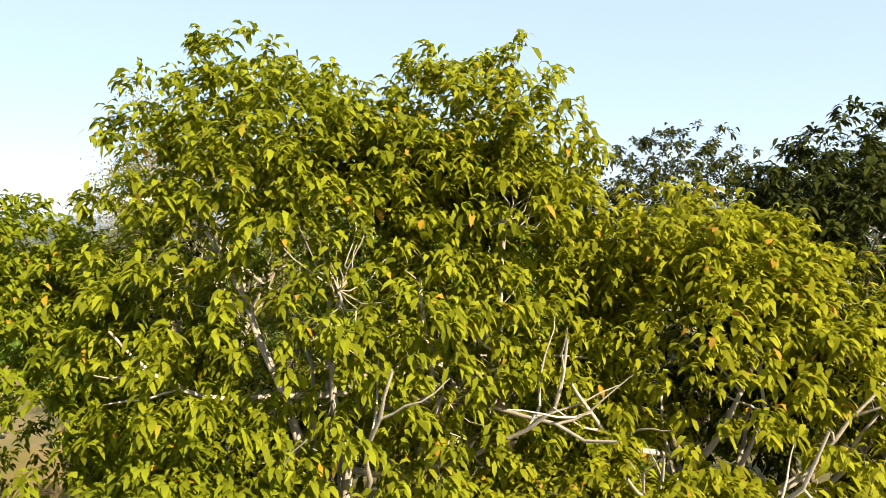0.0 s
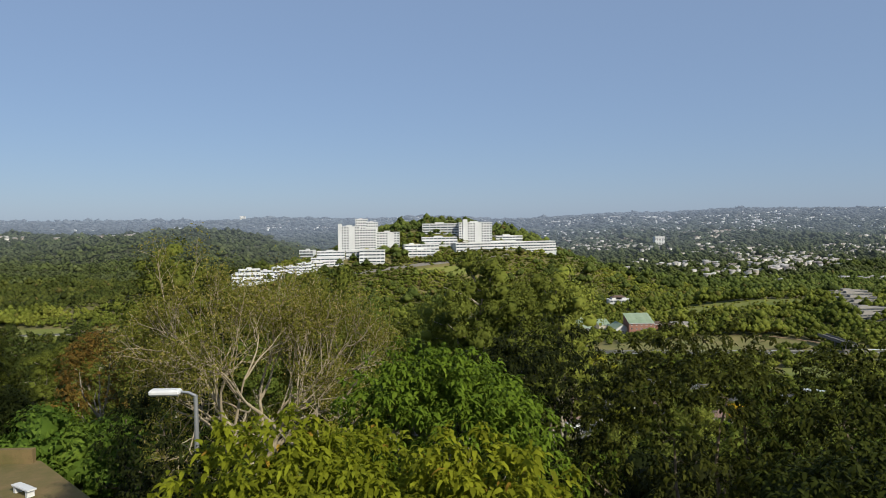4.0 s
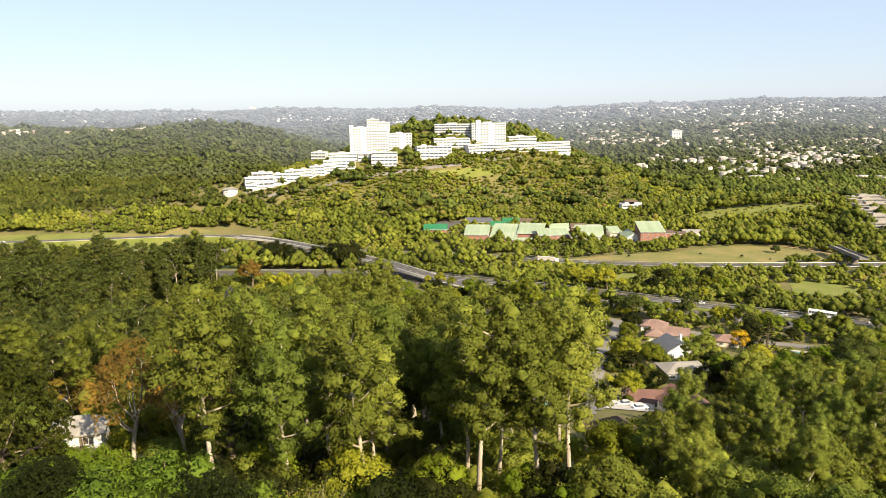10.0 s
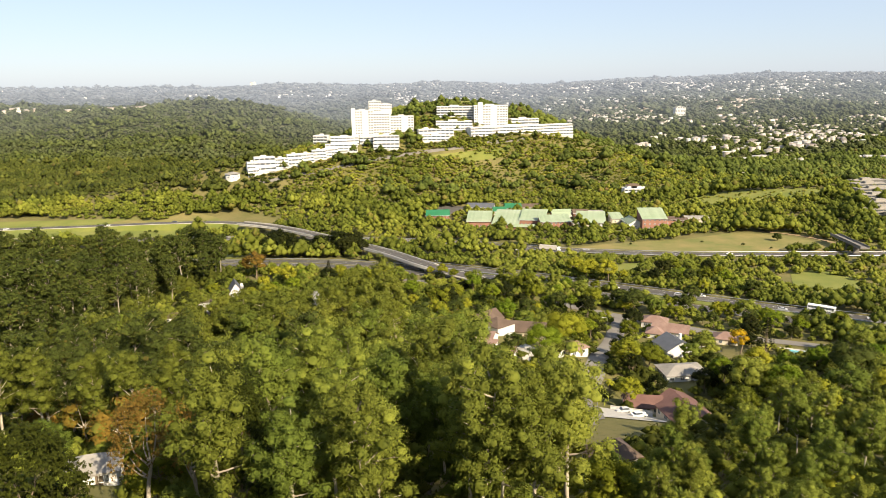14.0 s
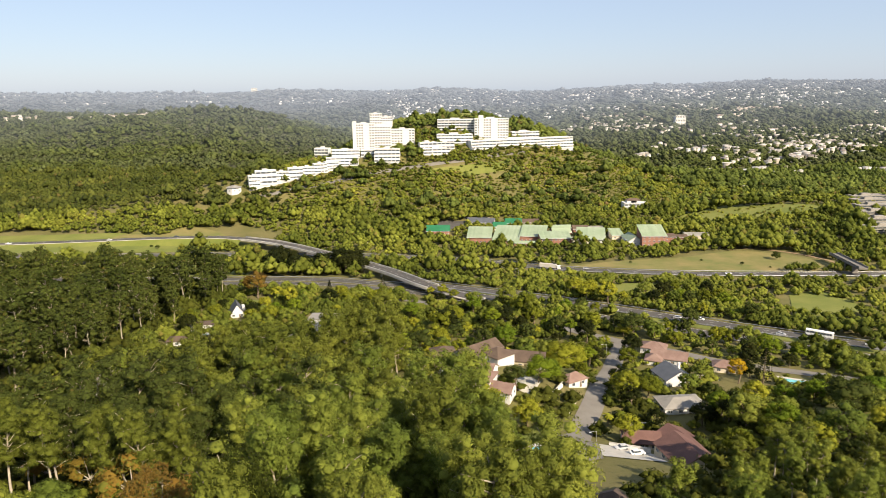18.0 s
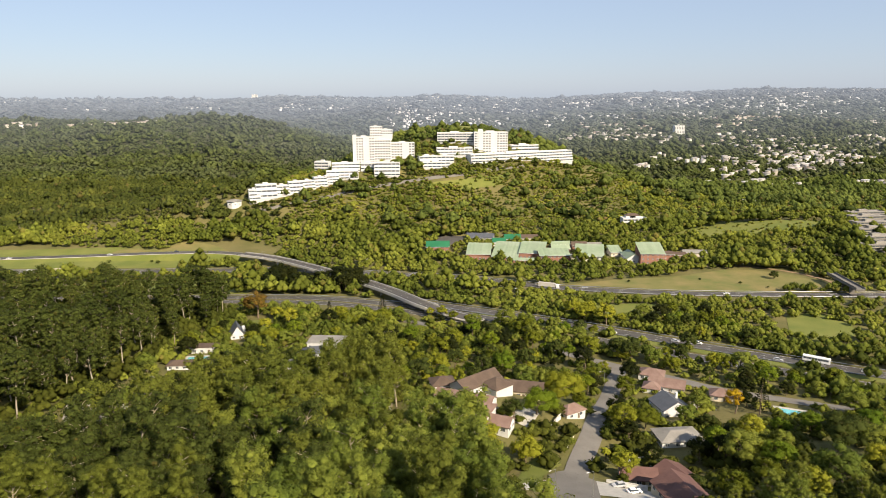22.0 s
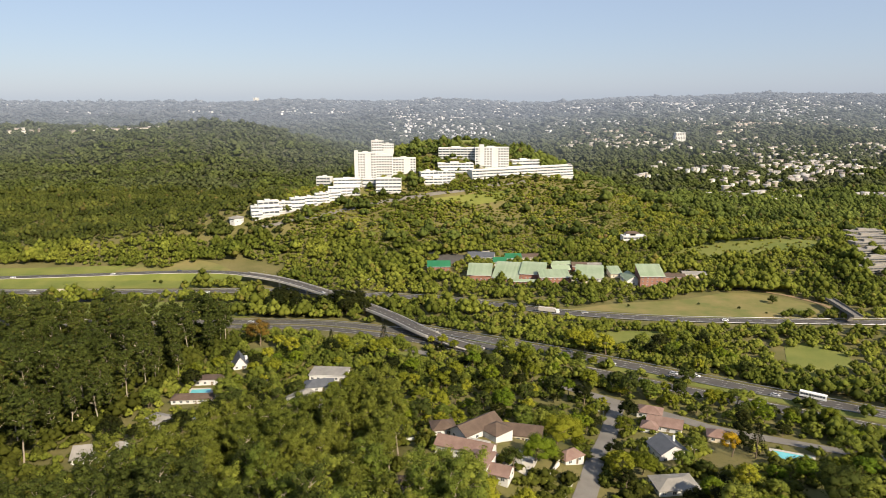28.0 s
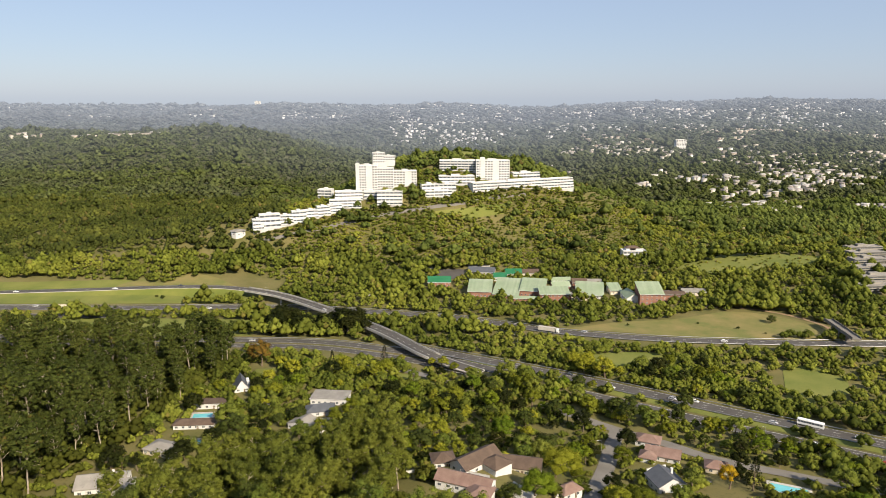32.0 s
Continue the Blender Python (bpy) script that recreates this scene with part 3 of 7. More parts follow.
patch("road_bank", [(-620, 572), (-380, 578), (-279, 582), (-217, 584), (-160, 584)], [(-620, 640), (-409, 640), (-282, 650), (-226, 658), (-172, 612)], M["grass"], "mown green bank beside the valley motorway")
patch("road_verge", [(-330, 492), (-230, 490), (-136, 488)], [(-330, 540), (-230, 540), (-136, 534)], M["grass"], "mown verge between the roads", 0.15)
patch("bare_bank", [(-300, 628), (-260, 628), (-200, 620), (-176, 614)], [(-290, 648), (-255, 664), (-215, 656), (-178, 622)], M["dry_grass"], "dry brown bank above the slip road", 0.2)
patch("dry_field", [(99, 492), (140, 484), (177, 470), (215, 462), (254, 459), (292, 458)], [(99, 493), (147, 508), (193, 514), (245, 532), (279, 512), (295, 480)], M["dry_grass"], "dry brown grass field above the motorway", 0.15)
patch("motorway_median", [(20, 430 - 12), (94, 376 - 8), (144, 340 - 7), (218, 284 - 7), (262, 244)], [(24, 424), (94, 378), (144, 342), (218, 286), (262, 250)], M["grass"], "grass median of the motorway", 0.2)
patch("meadow", [(100, 408), (128, 402), (165, 408)], [(104, 436), (134, 438), (162, 434)], M["grass"], "green meadow among trees", 0.2)
patch("meadow", [(198, 352), (214, 348), (240, 362)], [(222, 404), (242, 408), (256, 392)], M["grass"], "sunlit green meadow among bushes", 0.2)
patch("hill_meadow", [(0, 792), (45, 804), (90, 822)], [(-12, 806), (40, 822), (95, 842)], M["grass"], "bright green grass slope below the white buildings", 0.3)
patch("hilltop_meadow", [(-25, 930), (15, 935), (60, 950)], [(-10, 985), (30, 1010), (75, 1000)], M["grass"], "sunlit grass on the hilltop", 0.3)
patch("open_slope", [(240, 655), (294, 642), (343, 633), (372, 630)], [(268, 712), (326, 714), (376, 698), (408, 680)], M["grass"], "sunlit open slope of rough green grass", 0.3)
patch("bare_ground", [(400, 886), (455, 872)], [(402, 904), (458, 892)], M["dry_grass"], "pale bare ground beside a hillside lane", 0.3, 10, 4)
road("hillside_lane", [(330, 900), (402, 896), (456, 880), (500, 850), (540, 838)], 6.0, 0.35, "pale lane across the wooded hillside", (), (), "concrete")
patch("turning_circle", [(32, 170), (38, 163), (46, 167)], [(35, 187), (42, 192), (49, 184)], M["asphalt_old"], "worn asphalt turning circle at the end of the street", 0.26, 16, 6, "road")
patch("street_verge", [(29, 172), (34, 187), (41, 196)], [(24, 180), (30, 196), (38, 204)], M["grass"], "mown verge beside the street", 0.2)
patch("lane_lawn", [(-22, 388), (-8, 386), (0, 378)], [(-28, 400), (-16, 398), (2, 384)], M["grass"], "mown lawn beside the lane", 0.2)
patch("garden_lawn", [(-112, 398), (-100, 398)], [(-112, 410), (-98, 412)], M["grass"], "mown garden lawn", 0.2)


# ---- trees ----
def unit(v):
    return v / (np.linalg.norm(v, axis=-1, keepdims=True) + 1e-9)


def tube(path, radii, sides=5):
    """A tapered limb along a path, as vertices and quads."""
    path, radii = np.asarray(path, float), np.asarray(radii, float)
    d = unit(np.gradient(path, axis=0))
    a = unit(np.cross(d, np.array([0.31, 0.17, 0.93]) if abs(d[0, 2]) < 0.8 else np.array([1.0, 0.1, 0.05])))
    b = np.cross(d, a)
    ang = np.arange(sides) * 2 * math.pi / sides
    ring = a[:, None, :] * np.cos(ang)[None, :, None] + b[:, None, :] * np.sin(ang)[None, :, None]
    v = path[:, None, :] + ring * radii[:, None, None]
    m = len(path)
    i = np.arange(m * sides).reshape(m, sides)
    j = np.roll(i, -1, axis=1)
    q = np.stack([i[:-1], j[:-1], j[1:], i[1:]], -1).reshape(-1, 4)
    return v.reshape(-1, 3), q


def merge(pieces):
    vs, qs, k = [], [], 0
    for v, q in pieces:
        vs.append(v)
        qs.append(np.asarray(q) + k)
        k += len(v)
    return np.concatenate(vs), np.concatenate(qs)


def leaf_cards(rng, centres, outward, size, aspect=1.0, tilt=0.8, droop=0.0):
    """One four-sided leaf or spray a centre, facing roughly outward."""
    n = len(centres)
    nrm = unit(outward + rng.normal(0, tilt, (n, 3)))
    side = unit(np.cross(nrm, rng.normal(0, 1, (n, 3))))
    along = np.cross(nrm, side)
    if droop:
        along = unit(along * (1 - droop) + np.array([0, 0, -1.0]) * droop)
        side = unit(np.cross(along, nrm))
    s = size * rng.uniform(0.6, 1.35, (n, 1))
    w = s / aspect
    v = np.stack([centres - along * s * 0.5, centres + side * w * 0.5 - along * s * 0.05, centres + along * s * 0.5, centres - side * w * 0.5 - along * s * 0.05], 1)
    q = np.arange(n * 4).reshape(n, 4)
    return v.reshape(-1, 3), q


def leaf_blades(rng, centres, outward, size, aspect=1.7, tilt=0.6, droop=0.0):
    """One pointed three-sided spray a centre, facing roughly outward."""
    n = len(centres)
    nrm = unit(outward + rng.normal(0, tilt, (n, 3)))
    side = unit(np.cross(nrm, rng.normal(0, 1, (n, 3))))
    along = np.cross(nrm, side)
    if droop:
        along = unit(along * (1 - droop) + np.array([0, 0, -1.0]) * droop)
        side = unit(np.cross(along, nrm))
    s = size * rng.uniform(0.6, 1.35, (n, 1))
    w = s / aspect
    v = np.stack([centres - along * s * 0.45 - side * w * 0.5, centres - along * s * 0.3 + side * w * 0.5, centres + along * s * 0.55], 1)
    return v.reshape(-1, 3), np.arange(n * 3).reshape(n, 3)


def limb(rng, start, way, length, r0, r1, bend=0.25, lift=0.1, steps=6):
    p = [np.array(start, float)]
    d = unit(np.array(way, float))
    for _ in range(steps):
        d = unit(d + rng.normal(0, bend / 2, 3) + np.array([0, 0, lift]))
        p.append(p[-1] + d * length / steps)
    return np.array(p), np.linspace(r0, r1, steps + 1)


def crown_points(rng, clumps, per, lo=0.8, hi=1.12, flat=0.75):
    """Leaf places on the shells of clumps, and the way out of each clump."""
    c = np.asarray(clumps, float)
    k = np.repeat(np.arange(len(c)), per)
    d = unit(rng.normal(0, 1, (len(k), 3)))
    d[:, 2] = np.where(d[:, 2] < -0.45, -d[:, 2], d[:, 2])
    r = c[k, 3] * rng.uniform(lo, hi, len(k))
    p = c[k, :3] + d * r[:, None] * np.array([1, 1, flat])
    return p, d


PHI = (1 + 5 ** 0.5) / 2
ICO_V = unit(np.array([(-1, PHI, 0), (1, PHI, 0), (-1, -PHI, 0), (1, -PHI, 0), (0, -1, PHI), (0, 1, PHI), (0, -1, -PHI), (0, 1, -PHI), (PHI, 0, -1), (PHI, 0, 1), (-PHI, 0, -1), (-PHI, 0, 1)], float))
ICO_F = np.array([(0, 11, 5), (0, 5, 1), (0, 1, 7), (0, 7, 10), (0, 10, 11), (1, 5, 9), (5, 11, 4), (11, 10, 2), (10, 7, 6), (7, 1, 8), (3, 9, 4), (3, 4, 2), (3, 2, 6), (3, 6, 8), (3, 8, 9), (4, 9, 5), (2, 4, 11), (6, 2, 10), (8, 6, 7), (9, 8, 1)])

OCTA_V = np.array([(1, 0, 0), (0, 1, 0), (-1, 0, 0), (0, -1, 0), (0, 0, 1), (0, 0, -1)], float)
OCTA_F = np.array([(0, 1, 4), (1, 2, 4), (2, 3, 4), (3, 0, 4), (1, 0, 5), (2, 1, 5), (3, 2, 5), (0, 3, 5)])


def clump_crown(rng, clumps, per, leaf, middle, aspect=1.5, tilt=0.4, droop=0.0, flat=0.78, core=0.82, octa=False):
    """A crown of leafy clumps: the dense inside of each clump, and leaf sprays standing out all over it."""
    c = np.asarray(clumps, float)
    p, d = crown_points(rng, c, per, 0.8, 1.14, flat)
    v, t = leaf_blades(rng, p, d + np.array([0, 0, 0.15]), leaf, aspect, tilt, droop)
    out = unit(p - np.asarray(middle, float))
    nr = np.repeat(unit(d * 0.85 + out * 0.4 + rng.normal(0, 0.22, p.shape)), 3, 0)
    n = len(c)
    kv, kf = (OCTA_V, OCTA_F) if octa else (ICO_V, ICO_F)
    m = len(kv)
    lump = kv[None] * rng.uniform(0.78, 1.12, (n, m, 1))
    cv = c[:, None, :3] + lump * c[:, None, 3:4] * core * np.array([1, 1, flat])
    cn = unit(kv[None] * 0.85 + unit(c[:, None, :3] - np.asarray(middle, float)) * 0.4 + np.zeros((n, m, 3)))
    ct = (kf[None] + (np.arange(n) * m)[:, None, None]).reshape(-1, 3) + len(v)
    return np_mesh("crown", np.concatenate([v, cv.reshape(-1, 3)]), None, np.concatenate([t, ct]), np.concatenate([nr, cn.reshape(-1, 3)]))


def gum_tree_meshes(seed, height, per=120, leaf=0.36, near=False):
    """A tall slender gum: bare pale trunk, upswept limbs, crown of many separate clumps."""
    rng = np.random.default_rng(seed)
    trunk, rad = limb(rng, (0, 0, -0.5), (rng.normal(0, .04), rng.normal(0, .04), 1), height * 0.9, height * 0.014, 0.06, 0.07, 0.02, 10)
    wood = [tube(trunk, rad, 6)]
    clumps = [(*trunk[-1], height * 0.065), (*(trunk[-1] + np.array([0, 0, height * 0.05])), height * 0.045)]
    for b in range(25):
        u = 0.40 + 0.58 * (b + rng.uniform(0, 1)) / 25
        k = u * 10
        i = min(int(k), 9)
        st = trunk[i] * (1 - (k - i)) + trunk[i + 1] * (k - i)
        a = b * 2.4 + rng.uniform(-0.5, 0.5)
        ln = height * rng.uniform(0.12, 0.25) * (1.3 - 0.65 * u)
        br, brr = limb(rng, st, (math.cos(a), math.sin(a), rng.uniform(0.3, 1.1)), ln, height * 0.0055, 0.03, 0.35, 0.06, 5)
        wood.append(tube(br, brr, 4))
        for f in (0.4, 0.6, 0.8, 1.0) if near else (0.6, 0.8, 1.0):
            p = br[int(round(f * 5))] + rng.normal(0, height * 0.02, 3)
            clumps.append((*p, height * (rng.uniform(0.030, 0.058) if near else rng.uniform(0.040, 0.068))))
    v, q = merge(wood)
    return np_mesh("trunk", v, q), clump_crown(rng, clumps, per, leaf, (0, 0, height * 0.55), 2.0 if near else 1.5, 0.4, 0.3 if near else 0.1, 0.82, 0.58 if near else 0.64, not near)


def broad_tree_meshes(seed, height, width, per=36, count=26, leaf=0.5, trunk_r=0.03, low=0.25):
    """A spreading garden tree."""
    rng = np.random.default_rng(seed)
    stem, rad = limb(rng, (0, 0, -0.4), (rng.normal(0, .1), rng.normal(0, .1), 1), height * 0.45, height * trunk_r, height * trunk_r * 0.6, 0.15, 0.05, 5)
    wood = [tube(stem, rad, 6)]
    clumps = []
    skew = rng.normal(0, width * 0.05, 2)
    for k in range(count):
        a, e = k * 2.4 + rng.uniform(-0.6, 0.6), rng.uniform(-0.25, 1.0)
        e = math.asin(e)
        R = rng.uniform(0.7, 1.08)
        c = np.array([math.cos(a) * math.cos(e) * width * 0.38 * R + skew[0], math.sin(a) * math.cos(e) * width * 0.38 * R + skew[1], height * (low + (1 - low) * 0.42) + math.sin(e) * height * (1 - low) * 0.42 * R])
        clumps.append((*c, width * rng.uniform(0.10, 0.18)))
        if k % 3 == 0:
            br, brr = limb(rng, stem[-1], c - stem[-1], np.linalg.norm(c - stem[-1]), height * 0.012, 0.03, 0.15, 0.02, 4)
            wood.append(tube(br, brr, 4))
    v, q = merge(wood)
    return np_mesh("trunk", v, q), clump_crown(rng, clumps, per * 2, leaf * 0.7, (0, 0, height * 0.45), 1.5, 0.4, 0.0, 0.78, 0.8, True)


def palm_meshes(seed, height):
    rng = np.random.default_rng(seed)
    stem, rad = limb(rng, (0, 0, -0.3), (0.03, 0.02, 1), height, 0.22, 0.16, 0.05, 0.02, 6)
    v, q = tube(stem, rad, 6)
    vs = []
    for k in range(20):
        a, up = k * 2.4, rng.uniform(-0.1, 1.1)
        d = np.array([math.cos(a), math.sin(a), up])
        p = [stem[-1]]
        for s in range(5):
            d = unit(d + np.array([0, 0, -0.28]))
            p.append(p[-1] + d * 0.55)
        p = np.array(p)
        side = unit(np.cross(d, (0, 0, 1.0)))
        w = np.array([0.08, 0.45, 0.55, 0.5, 0.35, 0.03])
        for e in (1, -1):
            edge = p + side * w[:, None] * e + np.array([0, 0, -0.25]) * w[:, None]
            i = np.arange(6)
            vs.append((np.concatenate([p, edge]), np.stack([i[:-1], i[:-1] + 6, i[1:] + 6, i[1:]], -1)))
    lv, lq = merge(vs)
    return np_mesh("trunk", v, q), np_mesh("fronds", lv, lq)


def conifer_meshes(seed, height):
    rng = np.random.default_rng(seed)
    stem, rad = limb(rng, (0, 0, -0.3), (0, 0, 1), height, 0.3, 0.04, 0.02, 0.02, 8)
    wood, clumps = [tube(stem, rad, 6)], []
    for z in np.arange(1.6, height - 0.4, 0.9):
        for k in range(6):
            a = k * 1.047 + z
            ln = (height - z) * 0.24 + 0.4
            br, brr = limb(rng, (0, 0, z), (math.cos(a), math.sin(a), 0.25), ln, 0.05, 0.015, 0.1, 0.02, 3)
            wood.append(tube(br, brr, 3))
            clumps += [(*br[2], 0.42), (*br[3], 0.38)]
    v, q = merge(wood)
    p, d = crown_points(rng, clumps, 16, 0.55, 1.08, 0.5)
    lv, lq = leaf_cards(rng, p, d, 0.38, 2.0, 0.5)
    return np_mesh("trunk", v, q), np_mesh("crown", lv, lq)


def branching(rng, start, way, length, r, depth, wood, tips, fork=3, bend=0.3, lift=0.12, shrink=0.68, opening=0.75):
    br, brr = limb(rng, start, way, length, r, r * 0.62, bend, lift, 5)
    wood.append(tube(br, brr, 6 if r > 0.05 else 4 if r > 0.015 else 3))
    if depth == 0:
        tips.append((br, unit(br[-1] - br[-2])))
        return
    d = unit(br[-1] - br[-3])
    for k in range(fork):
        w = unit(d + rng.normal(0, opening / 1.7, 3))
        at = br[-1] if k < 2 else br[3]
        branching(rng, at, w, length * rng.uniform(shrink - 0.1, shrink + 0.1), r * 0.6, depth - 1, wood, tips, fork, bend, lift, shrink, opening)


def plant(name, meshes, x, y, label, category, materials, group="", turn=None, size=1.0, names=("trunk", "crown"), sink=0.0, z=None):
    """A tree of a trunk and a crown, standing on the land."""
    rng_turn = random.uniform(0, 360) if turn is None else turn
    m = pose(x, y, (gz(x, y) if z is None else z) - sink, 0, 0, rng_turn) @ Matrix.Scale(size, 4)
    t = thing(name, m, label, category, group)
    for nm, me, mat in zip(names, meshes, materials):
        ob = put(nm, me, mat, t)
        if mat is not None and me.materials[0] != mat:
            ob.material_slots[0].link = "OBJECT"
            ob.material_slots[0].material = mat
    return t


CLEAR = [(far_line, 9), (near_line, 8), (b_line, 8), (left_line, 8), (left2_line, 7), (service_line, 5), (street_line, 4.6), (curve_points(RAMP_WAY)[:, :2], 8),
         (b_line[:, :2] - (0, 11), 7), (left2_line - (0, 8), 6), (near_line - (0, 8), 5), (curve_points(RAMP_WAY)[:40, :2] - (0, 14), 9)]


# ---- buildings ----
KEEP = []      # plots kept free of trees: x, y, radius


def gable_roof(w, d, z, rise_h, over=0.5, thick=0.25, along="x"):
    """A gable roof shell with its ridge along x or y, centred on the plan."""
    bm = bmesh.new()
    if along == "y":
        w, d = d, w
    a, b = w / 2 + over, d / 2 + over
    drop = rise_h * over / (d / 2)
    prof = [(-b, z - drop), (0, z + rise_h), (b, z - drop), (b, z - drop - thick), (0, z + rise_h - thick), (-b, z - drop - thick)]
    ends = []
    for x in (-a, a):
        ends.append([bm.verts.new((x, y, h) if along == "x" else (-y, x, h)) for y, h in prof])
    for i in range(6):
        bm.faces.new((ends[0][i], ends[0][(i + 1) % 6], ends[1][(i + 1) % 6], ends[1][i]))
    bm.faces.new((ends[0][0], ends[0][5], ends[0][4], ends[0][1]))
    bm.faces.new((ends[0][1], ends[0][4], ends[0][3], ends[0][2]))
    bm.faces.new((ends[1][1], ends[1][4], ends[1][5], ends[1][0]))
    bm.faces.new((ends[1][2], ends[1][3], ends[1][4], ends[1][1]))
    bmesh.ops.recalc_face_normals(bm, faces=bm.faces)
    return bm


def gable_wall(w, d, h, rise_h, along="x", base=-1.5):
    """Walls up to the eaves with the two gable triangles."""
    bm = bmesh.new()
    if along == "y":
        w, d = d, w
    prof = [(-d / 2, base), (d / 2, base), (d / 2, h), (0, h + rise_h - 0.26), (-d / 2, h)]
    ends = [[bm.verts.new((x, y, z) if along == "x" else (-y, x, z)) for y, z in prof] for x in (-w / 2, w / 2)]
    for i in range(5):
        bm.faces.new((ends[0][i], ends[0][(i + 1) % 5], ends[1][(i + 1) % 5], ends[1][i]))
    bm.faces.new(ends[0])
    bm.faces.new(ends[1][::-1])
    bmesh.ops.recalc_face_normals(bm, faces=bm.faces)
    return bm


def hip_roof(w, d, z, rise_h, over=0.5, thick=0.22):
    bm = bmesh.new()
    a, b = w / 2 + over, d / 2 + over
    k = max(0.2, (w - d) / 2) if w >= d else 0.0
    j = max(0.2, (d - w) / 2) if d > w else 0.0
    lo = [bm.verts.new((x, y, z - 0.2)) for x, y in ((-a, -b), (a, -b), (a, b), (-a, b))]
    un = [bm.verts.new((x, y, z - 0.2 - thick)) for x, y in ((-a, -b), (a, -b), (a, b), (-a, b))]
    t0, t1 = (bm.verts.new((-k, -j, z + rise_h)), bm.verts.new((k, j, z + rise_h)))
    if j:
        for f in ((lo[0], lo[1], t0), (lo[1], lo[2], t1, t0), (lo[2], lo[3], t1), (lo[3], lo[0], t0, t1)):
            bm.faces.new(f)
    else:
        for f in ((lo[0], lo[1], t1, t0), (lo[1], lo[2], t1), (lo[2], lo[3], t0, t1), (lo[3], lo[0], t0)):
            bm.faces.new(f)
    for i in range(4):
        bm.faces.new((un[i], un[(i + 1) % 4], lo[(i + 1) % 4], lo[i]))
    bm.faces.new(un[::-1])
    bmesh.ops.recalc_face_normals(bm, faces=bm.faces)
    return bm


def window_mesh(w, h):
    """Frame and pane of one window as two meshes, standing in the plane y = 0, facing -y."""
    fr = boxes((-w / 2, -0.06, 0, -w / 2 + 0.08, 0.04, h), (w / 2 - 0.08, -0.06, 0, w / 2, 0.04, h), (-w / 2, -0.06, h - 0.08, w / 2, 0.04, h), (-w / 2, -0.1, -0.06, w / 2, 0.04, 0.06), (-0.03, -0.05, 0, 0.03, 0.03, h))
    pane = boxes((-w / 2 + 0.06, -0.03, 0.04, w / 2 - 0.06, 0.02, h - 0.06))
    out = []
    for nm, bm in (("frame", fr), ("pane", pane)):
        me = bpy.data.meshes.new(nm)
        bm.to_mesh(me)
        bm.free()
        me.materials.append(M["white_wall"] if nm == "frame" else M["window"])
        out.append(me)
    return out


WINDOW = window_mesh(1.5, 1.2)


def add_window(parent, x, y, z, turn, kind=None):
    fr, pane = kind or WINDOW
    f = put("window", fr, None, parent, "", pose(x, y, z, 0, 0, turn))
    put("pane", pane, None, f)


def house(x, y, turn, w, d, roof="hip", roof_mat="brown_tile", wall_mat="white_wall", h=2.9, rise_h=2.2, label="", along="x", chimney=False, wing=None, keep=True, name="house", windows=True):
    z = gz(x, y)
    t = thing(name, pose(x, y, z, 0, 0, turn), label, "house", "houses of the suburb")
    if roof == "flat":
        part("wall", boxes((-w / 2, -d / 2, -2.5, w / 2, d / 2, h)), M[wall_mat], t)
        part("roof", boxes((-w / 2 - 0.5, -d / 2 - 0.5, h, w / 2 + 0.5, d / 2 + 0.5, h + 0.3)), M[roof_mat], t)
        part("fascia", boxes((-w / 2 - 0.55, -d / 2 - 0.55, h + 0.05, w / 2 + 0.55, -d / 2 - 0.5, h + 0.35)), M["white_wall"], t)
    elif roof == "hip":
        part("wall", boxes((-w / 2, -d / 2, -2.5, w / 2, d / 2, h - 0.1)), M[wall_mat], t)
        part("roof", hip_roof(w, d, h, rise_h), M[roof_mat], t)
    else:
        part("wall", gable_wall(w, d, h, rise_h, along, -2.5), M[wall_mat], t)
        part("roof", gable_roof(w, d, h, rise_h, 0.5, 0.25, along), M[roof_mat], t)
    if windows:
        for k in range(max(2, int(w / 3.2))):
            add_window(t, -w / 2 + (k + 0.5) * w / max(2, int(w / 3.2)), -d / 2 - 0.02, 1.0, 0)
        for sx, tn in ((-w / 2 - 0.02, -90), (w / 2 + 0.02, 90)):
            for k in range(max(1, int(d / 3.5))):
                add_window(t, sx, -d / 2 + (k + 0.5) * d / max(1, int(d / 3.5)), 1.0, tn)
        part("door", boxes((w * 0.08, -d / 2 - 0.06, -0.1, w * 0.08 + 1.0, -d / 2 + 0.02, 2.1)), M["bark_dark"], t)
    if chimney:
        part("chimney", boxes((w * 0.2, 0, h, w * 0.2 + 0.9, 0.9, h + rise_h + 0.9)), M["white_wall"], t)
    if wing:
        wx, wy, ww, wd = wing
        part("wing_wall", boxes((wx - ww / 2, wy - wd / 2, -2.5, wx + ww / 2, wy + wd / 2, h - 0.3)), M[wall_mat], t)
        bm = hip_roof(ww, wd, h - 0.15, rise_h * 0.85)
        bmesh.ops.translate(bm, verts=bm.verts, vec=(wx, wy, 0))
        part("wing_roof", bm, M[roof_mat], t)
    if keep:
        KEEP.append((x, y, 0.5 * math.hypot(w, d) + 1.5))
        KEEP.append((x * 0.955, y * 0.955, 0.42 * math.hypot(w, d)))
    return t


